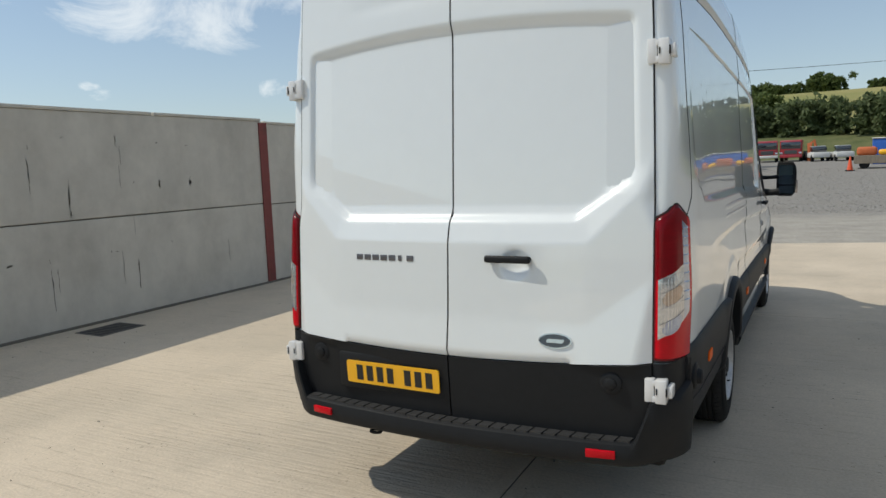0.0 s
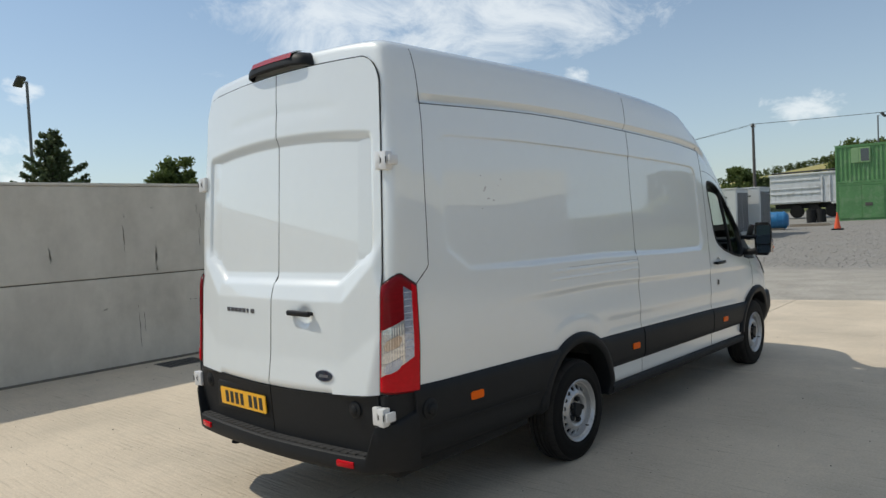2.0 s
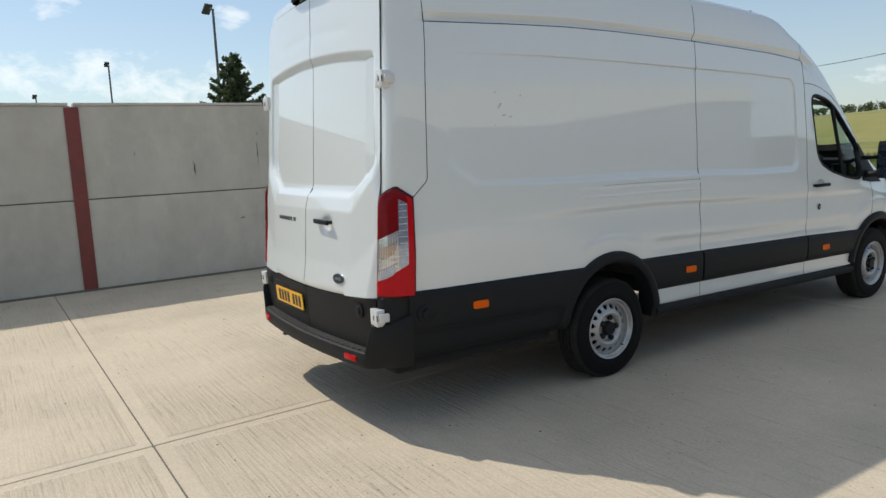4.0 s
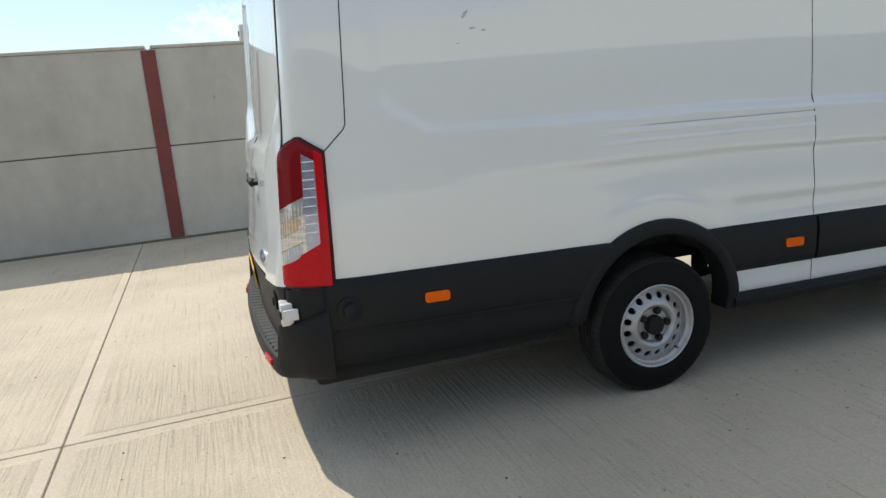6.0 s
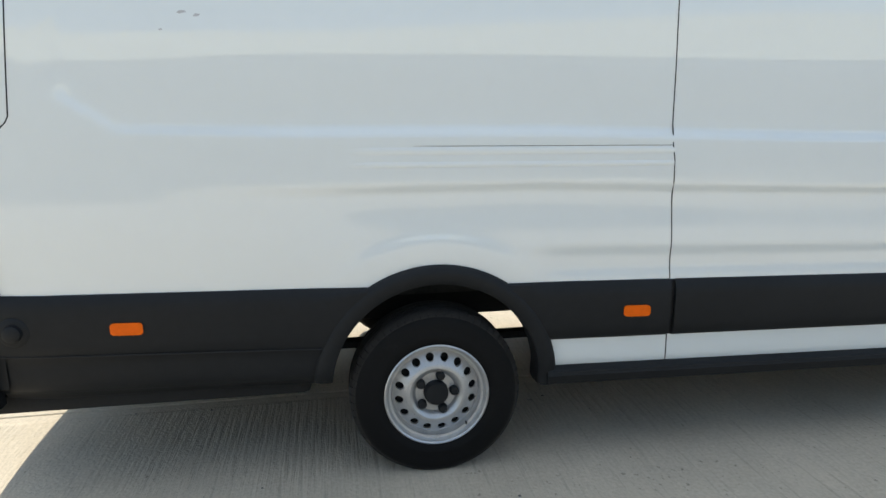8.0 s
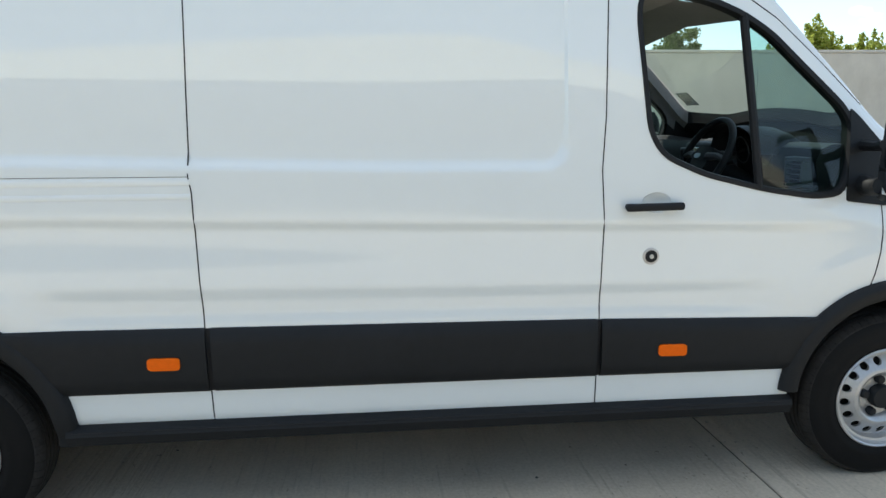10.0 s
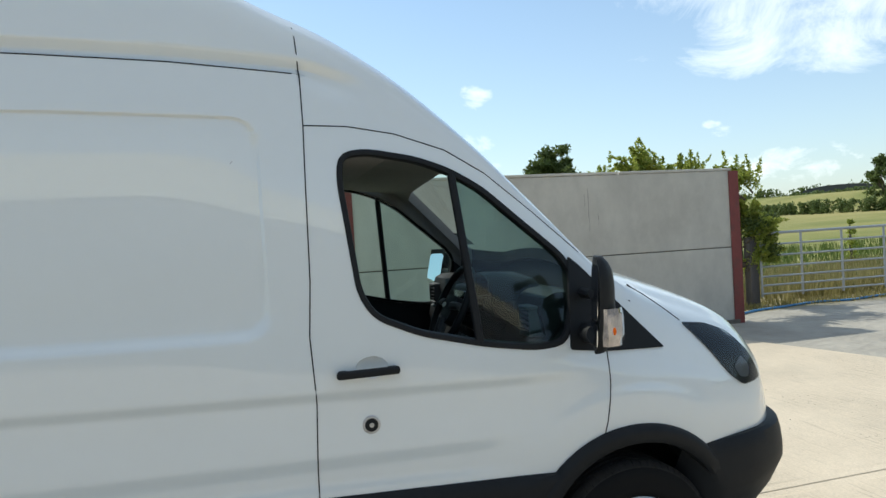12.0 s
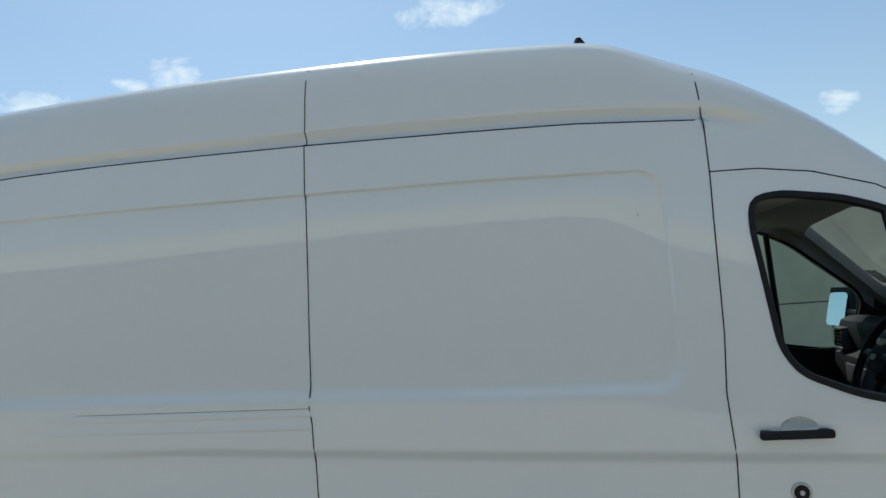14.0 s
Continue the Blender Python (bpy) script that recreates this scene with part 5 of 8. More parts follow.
    tube(bm, [(s * side_x(5.5, 1.40), 5.53, 1.41), (s * 1.04, 5.51, 1.41), (s * 1.11, 5.49, 1.42)], [0.022, 0.018, 0.022], 8)
    part("arm", bm, PLASTIC, mir, "black mirror arm")
    bm = bmesh.new()
    rings = []
    for i in range(9):
        t = i / 8
        z = 1.245 + 0.135 * t
        k = (1 - abs(2 * t - 1) ** 4) ** 0.5 if 0 < t < 1 else 0.4
        rings.append([bm.verts.new((s * x, y, z)) for x, y in ((1.264, 5.440), (1.281 + 0.005 * k, 5.452), (1.274 + 0.006 * k, 5.500), (1.240, 5.528 + 0.012 * k), (1.20, 5.552))])
    for A, B in zip(rings, rings[1:]):
        for j in range(4):
            bm.faces.new((A[j], B[j], B[j + 1], A[j + 1]))
    part("indicator_lens", bm, MIRRORLENS, mir, "clear indicator lens")
    bm = bmesh.new()
    bmesh.ops.create_uvsphere(bm, u_segments=10, v_segments=8, radius=0.0085, matrix=Matrix.Translation((s * 1.281, 5.478, 1.30)) @ Matrix.Diagonal((0.6, 1, 1.7, 1)))
    part("indicator_bulb", bm, ORANGE, mir, "amber bulb")
    # door handle and lock
    bm = bmesh.new()
    xs = side_x(4.63, 1.2)
    box(bm, (min(s * (xs + 0.022), s * (xs + 0.046)), 4.512, 1.186), (max(s * (xs + 0.022), s * (xs + 0.046)), 4.742, 1.216), 0.011, 3)
    for ya in (4.52, 4.70):
        box(bm, (min(s * (xs - 0.01), s * (xs + 0.03)), ya, 1.190), (max(s * (xs - 0.01), s * (xs + 0.03)), ya + 0.035, 1.212), 0.006)
    part("door_handle", bm, PLASTIC, van, "black pull handle")
    if s > 0:
        bm = bmesh.new()
        xs = side_x(4.63, 1.004)
        lathe(bm, [(0, 0.033), (0.004, 0.033), (0.006, 0.029), (0.005, 0.022)], (xs, 4.63, 1.004), 24)
        lk = part("door_lock", bm, STEEL, van, "round lock with a chrome ring")
        bm = bmesh.new()
        lathe(bm, [(0.0, 0.026), (0.008, 0.024), (0.010, 0.010), (0.010, 0.0)], (xs, 4.63, 1.004), 24)
        part("lock_face", bm, PLASTIC, lk)
        bm = bmesh.new()
        lathe(bm, [(0.009, 0.009), (0.013, 0.008), (0.013, 0.0)], (xs, 4.63, 1.004), 16)
        part("key_barrel", bm, STEEL, lk)
    # headlamp
    o = round_poly([(6.0, 1.242), (6.14, 1.222), (6.265, 1.175), (6.355, 1.075), (6.415, 0.955), (6.265, 0.950), (6.195, 1.005), (6.11, 1.115)], 0.02, 3)
    hl = part("headlamp", conform(o, 0.006, 0.02, s, 0.04), PLASTIC, van, "dark headlamp unit behind clear plastic")
    part("headlamp_glass", conform(o, 0.011, 0.006, s, 0.04), LAMPGLASS, hl, "clear headlamp cover")
    o2 = round_poly([(6.225, 1.03), (6.285, 1.07), (6.325, 1.02), (6.305, 0.975), (6.255, 0.985)], 0.015, 3)
    part("reflector", conform(o2, 0.0085, 0.004, s, 0.04), GREYMETAL, hl, "grey reflector bowl")
    # bonnet edge
    seam("shut_line", [(5.79, 1.415), (5.87, 1.360), (5.94, 1.302), (6.0, 1.248)], side=s, r=0.003)

# front bumper
FB = [(1.005, 6.035), (1.000, 6.12), (0.985, 6.25), (0.95, 6.36), (0.88, 6.475), (0.75, 6.57), (0.5, 6.655), (0.25, 6.70), (0.0, 6.715)]
ds = [0.0]
for a, b in zip(FB, FB[1:]):
    ds.append(ds[-1] + math.hypot(b[0] - a[0], b[1] - a[1]))
half = [(float(pchip(ds, [p[0] for p in FB], q)), float(pchip(ds, [p[1] for p in FB], q)), q / ds[-1]) for q in np.linspace(0, ds[-1], 40)]
bm = bmesh.new()
rings = []
for x, y, q in half + [(-x, y, q) for x, y, q in half[:-1][::-1]]:
    top = float(np.interp(q, (0, 0.2, 0.5, 1), (0.742, 0.757, 0.76, 0.76)))
    low = float(np.interp(q, (0, 0.02, 0.10, 0.2, 0.3, 0.4, 1), (0.50, 0.290, 0.305, 0.340, 0.375, 0.40, 0.40)))
    f = Vector((x, y)) - Vector((0, 5.2))
    f.normalize()
    ring = []
    for o, t in ((-0.10, 1.0), (-0.02, 1.0), (-0.004, 0.97), (0.006, 0.85), (0.012, 0.68), (0.010, 0.55), (-0.006, 0.46), (-0.035, 0.30), (-0.085, 0.12), (-0.13, 0.0), (-0.20, 0.0)):
        ring.append(bm.verts.new((x + f.x * o, y + f.y * o, low + (top - low) * t)))
    rings.append(ring)
for A, B in zip(rings, rings[1:]):
    for j in range(len(A) - 1):
        bm.faces.new((A[j], B[j], B[j + 1], A[j + 1]))
bm.faces.new(rings[0])
bm.faces.new(rings[-1][::-1])
fb = part("front_bumper", bm, PLASTIC, van, "black plastic front bumper")
for s in (1, -1):
    bm = bmesh.new()
    slab(bm, round_poly([(0.80, 0.50), (0.89, 0.50), (0.90, 0.62), (0.80, 0.64)], 0.03), lambda u, v, w: Vector((s * u, 6.50 - (u - 0.80) * 1.15 - w + 0.012 - 0.06 * abs(v - 0.62), v)), 0.03)
    part("fog_recess", bm, SHUT, fb, "dark fog lamp recess", smooth=False)

# windscreen
bm = bmesh.new()
rows = []
for u in np.linspace(4.80, 5.70, 16):
    right = [body_point(u, r, 1, 0.016) for r in np.linspace(12.7, 15, 9)]
    left = [body_point(u, r, -1, 0.016) for r in np.linspace(12.7, 15, 9)[:-1]][::-1]
    rows.append([bm.verts.new(p - Vector((0, 0, 0.006))) for p in right + left])
for A, B in zip(rows, rows[1:]):
    for j in range(len(A) - 1):
        bm.faces.new((A[j], B[j], B[j + 1], A[j + 1]))
ws = part("windscreen", bm, SCREEN, van, "clear windscreen")
ws.visible_shadow = False
# aerial
bm = bmesh.new()
rings = []
zr = body_point(4.06, 13.25).z - 0.012
for z, hw, l0, l1 in ((0.0, 0.022, -0.04, 0.035), (0.02, 0.018, -0.034, 0.026), (0.042, 0.012, -0.026, 0.012), (0.056, 0.008, -0.020, 0.002)):
    rings.append([bm.verts.new((0.66 + a * hw, 4.06 + b, zr + z)) for a, b in ((-1, l0 * 0.6), (0, l0), (1, l0 * 0.6), (1, l1 * 0.6), (0, l1), (-1, l1 * 0.6))])
for A, B in zip(rings, rings[1:]):
    for j in range(6):
        bm.faces.new((A[j], B[j], B[(j + 1) % 6], A[(j + 1) % 6]))
bm.faces.new(rings[-1])
part("aerial", bm, PLASTIC, van, "black stub aerial")

# ---- cab interior ----
bm = bmesh.new()
rings = []
for x in np.linspace(-0.90, 0.90, 37):
    tray = 0.030 * (float(sm(x, -0.78, -0.66)) - float(sm(x, -0.22, -0.14)))
    rings.append([bm.verts.new((x, y, z)) for y, z in ((5.76, 1.355), (5.62, 1.395), (5.50, 1.415 - tray), (5.42, 1.415 - tray), (5.375, 1.395), (5.355, 1.345), (5.375, 1.245), (5.33, 1.215), (5.315, 1.16), (5.34, 1.06), (5.40, 0.85), (5.60, 0.70))])
for A, B in zip(rings, rings[1:]):
    for j in range(11):
        bm.faces.new((A[j], B[j], B[j + 1], A[j + 1]))
bm.faces.new(rings[0])
bm.faces.new(rings[-1][::-1])
dash = part("dashboard", bm, TRIM, van, "dark grey moulded dashboard")
bm = bmesh.new()
box(bm, (-0.15, 5.285, 0.98), (0.15, 5.40, 1.40), 0.025, 3)
part("centre_console", bm, PLASTIC, dash, "black centre console")
bm = bmesh.new()
box(bm, (-0.11, 5.278, 1.27), (0.11, 5.292, 1.375), 0.008)
part("display", bm, DARKDIAL, dash, "dark glossy display")
for k in range(3):
    for x in (-0.07, 0.0, 0.07):
        bm = bmesh.new()
        box(bm, (x - 0.024, 5.278, 1.05 + 0.06 * k), (x + 0.024, 5.292, 1.085 + 0.06 * k), 0.006)
        part("button", bm, TRIMGREY, dash)
# air vents: a pale frame, a dark throat, slats
for x in (-0.80, -0.215, 0.215, 0.805):
    bm = bmesh.new()
    for lo, hi in (((x - 0.062, 1.345), (x + 0.062, 1.362)), ((x - 0.062, 1.235), (x + 0.062, 1.252)), ((x - 0.062, 1.252), (x - 0.050, 1.345)), ((x + 0.050, 1.252), (x + 0.062, 1.345))):
        box(bm, (lo[0], 5.318, lo[1]), (hi[0], 5.385, hi[1]), 0.005, 1)
    vent = part("air_vent", bm, TRIMGREY, dash, "grey framed air vent")
    bm = bmesh.new()
    box(bm, (x - 0.05, 5.345, 1.252), (x + 0.05, 5.375, 1.345))
    part("throat", bm, DARK, vent, smooth=False)
    for q in range(4):
        bm = bmesh.new()
        box(bm, (x - 0.05, 5.322, 1.264 + 0.021 * q), (x + 0.05, 5.350, 1.268 + 0.021 * q))
        part("slat", bm, TRIM, vent, smooth=False)
# open glovebox shelf on the passenger side
bm = bmesh.new()
box(bm, (-0.70, 5.310, 1.075), (-0.26, 5.345, 1.180), 0.012, 2)
part("glovebox", bm, TRIMGREY, dash, "grey glovebox lid")
# instrument hood: an arched cowl open towards the driver
bm = bmesh.new()
rings = []
for i in range(19):
    a = math.pi * i / 18
    cx, cz = 0.43 + 0.205 * math.cos(a), 1.365 + 0.125 * math.sin(a) ** 0.75
    rings.append([bm.verts.new((0.43 + (cx - 0.43) * k, y, 1.36 + (cz - 1.36) * k)) for y, k in ((5.50, 0.70), (5.42, 0.93), (5.30, 1.0), (5.245, 0.985), (5.25, 0.93), (5.36, 0.90))])
for A, B in zip(rings, rings[1:]):
    for j in range(5):
        bm.faces.new((A[j], B[j], B[j + 1], A[j + 1]))
hood = part("instrument_hood", bm, TRIM, dash, "arched dark instrument hood", angle=60)
bm = bmesh.new()
slab(bm, [(0.43 + 0.186 * math.cos(a), 1.345 + 0.115 * math.sin(a)) for a in np.linspace(0, math.pi, 16)] + [(0.26, 1.27), (0.60, 1.27)], lambda u, v, w: Vector((u, 5.362 - w - 0.2 * (v - 1.35), v)), -0.02)
part("dial_panel", bm, DARKDIAL, hood, "dark instrument dials", smooth=False)
for x in (0.335, 0.525):
    bm = bmesh.new()
    tube(bm, [(x + 0.062 * math.cos(a), 5.350 - 0.2 * 0.062 * math.sin(a), 1.372 + 0.062 * math.sin(a)) for a in np.linspace(0, 2 * math.pi, 26, endpoint=False)], 0.0035, 6, True)
    part("dial_ring", bm, TRIMGREY, hood)
# steering wheel: rim, airbag boss, three pairs of spokes, column
m = Matrix.Translation((0.43, 5.110, 1.340)) @ Matrix.Rotation(radians(-27), 4, "X")
bm = bmesh.new()
tube(bm, [m @ Vector((0.196 * math.cos(t), 0, 0.196 * math.sin(t))) for t in np.linspace(0, 2 * math.pi, 48, endpoint=False)], 0.0165, 10, True)
sw = part("steering_wheel", bm, PLASTIC, van, "black leather steering wheel")
bm = bmesh.new()
slab(bm, round_poly([(-0.085, 0.055), (0.085, 0.055), (0.075, -0.045), (0.035, -0.085), (-0.035, -0.085), (-0.075, -0.045)], 0.03, 5), lambda u, v, w: m @ Vector((u, -0.030 + w + 2.2 * (u * u + v * v), v)), 0.06)
part("airbag_boss", bm, TRIM, sw, "dark airbag boss")
for a, b in ((0.12, 0.02), (math.pi - 0.12, math.pi - 0.02), (-math.pi / 2 - 0.22, -math.pi / 2 - 0.14), (-math.pi / 2 + 0.22, -math.pi / 2 + 0.14)):
    bm = bmesh.new()
    tube(bm, [m @ Vector((0.06 * math.cos(a), -0.012, 0.06 * math.sin(a))), m @ Vector((0.13 * math.cos(a), -0.008, 0.13 * math.sin(a))), m @ Vector((0.19 * math.cos(b), 0, 0.19 * math.sin(b)))], [0.022, 0.016, 0.013], 8)
    part("spoke", bm, TRIMGREY, sw, "grey spoke")
bm = bmesh.new()
slab(bm, [(0.030 * math.cos(t), 0.013 * math.sin(t)) for t in np.linspace(0, 2 * math.pi, 20, endpoint=False)], lambda u, v, w: m @ Vector((u, -0.034 - w, v)), 0.002)
part("boss_badge", bm, GREYMETAL, sw, "small grey oval")
bm = bmesh.new()
cyl(bm, m @ Vector((0, 0.03, 0)), m @ Vector((0, 0.30, -0.02)), 0.048, 0.055, 14)
part("column", bm, TRIM, sw, "steering column shroud")
for sx in (-1, 1):
    bm = bmesh.new()
    tube(bm, [m @ Vector((sx * 0.04, 0.07, 0.0)), m @ Vector((sx * 0.13, 0.06, 0.015)), m @ Vector((sx * 0.185, 0.05, 0.02))], [0.011, 0.008, 0.009], 8)
    part("stalk", bm, PLASTIC, sw)
for x in (0.45, -0.10, -0.55):
    seat = new("seat")
    seat.parent = van
    seat["label"] = "dark cloth cab seat"
    bm = bmesh.new()
    box(bm, (x - 0.24, 4.42, 0.80), (x + 0.24, 4.92, 0.98), 0.06, 3)
    part("cushion", bm, SEAT, seat)
    bm = bmesh.new()
    box(bm, (x - 0.23, 4.37, 0.95), (x + 0.23, 4.50, 1.58), 0.06, 3)
    part("backrest", bm, SEAT, seat)
bm = bmesh.new()
rows = []
for u in np.linspace(4.32, 5.20, 11):
    right = [body_point(u, r, 1, 0.062) for r in np.linspace(9.3, 15, 14)]
    left = [body_point(u, r, -1, 0.062) for r in np.linspace(9.3, 15, 14)[:-1]][::-1]
    rows.append([bm.verts.new(Vector((p.x, p.y, min(p.z, 1.985 + 0.07 * (1 - abs(p.x)) - 0.14 * max(0.0, u - 4.7))))) for p in right + left])
for A, B in zip(rows, rows[1:]):
    for j in range(len(A) - 1):
        bm.faces.new((A[j], B[j], B[j + 1], A[j + 1]))
part("headliner", bm, HEADLINER, van, "grey moulded headliner")
bm = bmesh.new()
box(bm, (-0.86, 4.36, 1.99), (0.86, 4.80, 2.03), 0.015)
part("overhead_shelf", bm, HEADLINER, van, "grey overhead shelf")
for s in (1, -1):
    bm = conform([(4.5, 0.75), (5.45, 0.75), (5.45, 1.215), (5.09, 1.245), (4.84, 1.31), (4.66, 1.39), (4.5, 1.5)], -0.06, 0.01, s, 0.15)
    part("door_trim", bm, TRIM, van, "dark door trim")
# a paper's reflection in the windscreen, added as a see-through plate
bm = bmesh.new()
slab(bm, [(-0.64, 0.0), (-0.48, 0.0), (-0.48, 0.11), (-0.64, 0.11)], lambda u, v, w: Vector((u, 5.52 - v * 0.72, 1.60 + v * 0.66 - w)), 0.002)
part("paper_slip", bm, PAPER, van, "pale see-through plate standing for a paper's reflection in the windscreen", smooth=False)

# scuffs on the side panel
rs = random.Random(8)
for y, z, w, h in ((0.98, 2.0, 0.025, 0.012), (1.01, 1.92, 0.028, 0.040), (1.04, 1.86, 0.05, 0.014), (1.09, 1.85, 0.035, 0.016), (0.965, 1.80, 0.022, 0.008), (1.18, 1.98, 0.016, 0.014), (1.15, 1.94, 0.010, 0.010), (4.2, 1.98, 0.006, 0.016)):
    ring = [(y + w / 2 * rs.uniform(0.4, 1) * math.cos(t) + 0.3 * h * math.sin(t), z + h / 2 * rs.uniform(0.4, 1) * math.sin(t)) for t in np.linspace(0, 2 * math.pi, 11, endpoint=False)]
    part("scuff", conform(ring, 0.0008, 0.001, 1, 0.05), SCUFF, body, "small grey scuff")

# ---- setting: ground, slabs, wall ----


def zone_material():
    """Yard and country: dusty hardcore, loose gravel further on, grass and ripe crops beyond."""
    m = bpy.data.materials.new("yard_and_fields")
    m.use_nodes = True
    t = m.node_tree
    p = t.nodes["Principled BSDF"]
    p.inputs["Roughness"].default_value = 0.95
    p.inputs["Specular IOR Level"].default_value = 0.2
    g = t.nodes.new("ShaderNodeNewGeometry")
    xyz = t.nodes.new("ShaderNodeSeparateXYZ")
    t.links.new(g.outputs["Position"], xyz.inputs[0])

    def noise_tex(scale, detail=6, rough=0.6):
        n = t.nodes.new("ShaderNodeTexNoise")
        n.inputs["Scale"].default_value, n.inputs["Detail"].default_value, n.inputs["Roughness"].default_value = scale, detail, rough
        t.links.new(g.outputs["Position"], n.inputs["Vector"])
        return n.outputs["Fac"]

    def math_node(op, a, b):
        n = t.nodes.new("ShaderNodeMath")
        n.operation = op
        for i, v in enumerate((a, b)):
            if isinstance(v, (int, float)):
                n.inputs[i].default_value = v
            else:
                t.links.new(v, n.inputs[i])
        return n.outputs[0]

    def ramp(v, a, b):
        n = t.nodes.new("ShaderNodeMapRange")
        n.inputs["From Min"].default_value, n.inputs["From Max"].default_value = a, b
        t.links.new(v, n.inputs["Value"])
        return n.outputs[0]

    def mix(f, a, b):
        n = t.nodes.new("ShaderNodeMix")
        n.data_type = "RGBA"
        t.links.new(f, n.inputs["Factor"])
        for k, v in (("A", a), ("B", b)):
            if isinstance(v, tuple):
                n.inputs[k].default_value = (*v, 1)
            else:
                t.links.new(v, n.inputs[k])
        return n.outputs["Result"]

    wob = math_node("MULTIPLY", math_node("SUBTRACT", noise_tex(0.35), 0.5), 5.0)
    y = math_node("ADD", xyz.outputs["Y"], wob)
    x = math_node("ADD", xyz.outputs["X"], math_node("MULTIPLY", wob, 0.3))
    dust = mix(ramp(noise_tex(1.3, 9), 0.35, 0.7), (0.38, 0.355, 0.31), (0.29, 0.27, 0.235))
    vor = t.nodes.new("ShaderNodeTexVoronoi")
    vor.inputs["Scale"].default_value = 9.0
    t.links.new(g.outputs["Position"], vor.inputs["Vector"])
    stones = mix(vor.outputs["Distance"], (0.33, 0.315, 0.29), (0.17, 0.16, 0.145))
    stones = mix(ramp(noise_tex(0.5, 8), 0.4, 0.7), stones, (0.24, 0.225, 0.20))
    yard = mix(ramp(y, 17.5, 20.0), dust, stones)
    grass = mix(ramp(noise_tex(0.09, 8), 0.4, 0.62), (0.165, 0.18, 0.052), (0.29, 0.265, 0.10))
    crop = mix(ramp(noise_tex(0.02, 6), 0.4, 0.65), (0.31, 0.275, 0.11), (0.22, 0.225, 0.08))
    bank = mix(ramp(noise_tex(0.5, 8), 0.35, 0.65), (0.085, 0.105, 0.042), (0.145, 0.15, 0.065))
    col = mix(ramp(y, 78, 82), yard, bank)
    col = mix(ramp(y, 118, 122), col, crop)
    left = ramp(x, -8.0, -8.6)
    side = mix(ramp(y, 20, 70), grass, mix(ramp(noise_tex(0.012, 4), 0.45, 0.55), grass, crop))
    far_left = math_node("MULTIPLY", left, ramp(math_node("ADD", math_node("MULTIPLY", xyz.outputs["X"], 1.0), math_node("MULTIPLY", xyz.outputs["Y"], 0.36)), 4.5, 2.5))
    col = mix(far_left, col, side)
    verge = math_node("MULTIPLY", ramp(x, -6.6, -7.0), ramp(math_node("ADD", x, math_node("MULTIPLY", xyz.outputs["Y"], 0.36)), 4.5, 2.5))
    col = mix(math_node("MULTIPLY", verge, math_node("SUBTRACT", 1.0, left)), col, mix(noise_tex(8, 6), (0.34, 0.27, 0.18), (0.20, 0.19, 0.08)))
    t.links.new(col, p.inputs["Base Color"])
    b = t.nodes.new("ShaderNodeBump")
    b.inputs["Strength"].default_value, b.inputs["Distance"].default_value = 0.7, 0.03
    t.links.new(math_node("ADD", vor.outputs["Distance"], noise_tex(3.0, 9)), b.inputs["Height"])
    t.links.new(b.outputs[0], p.inputs["Normal"])
    return m


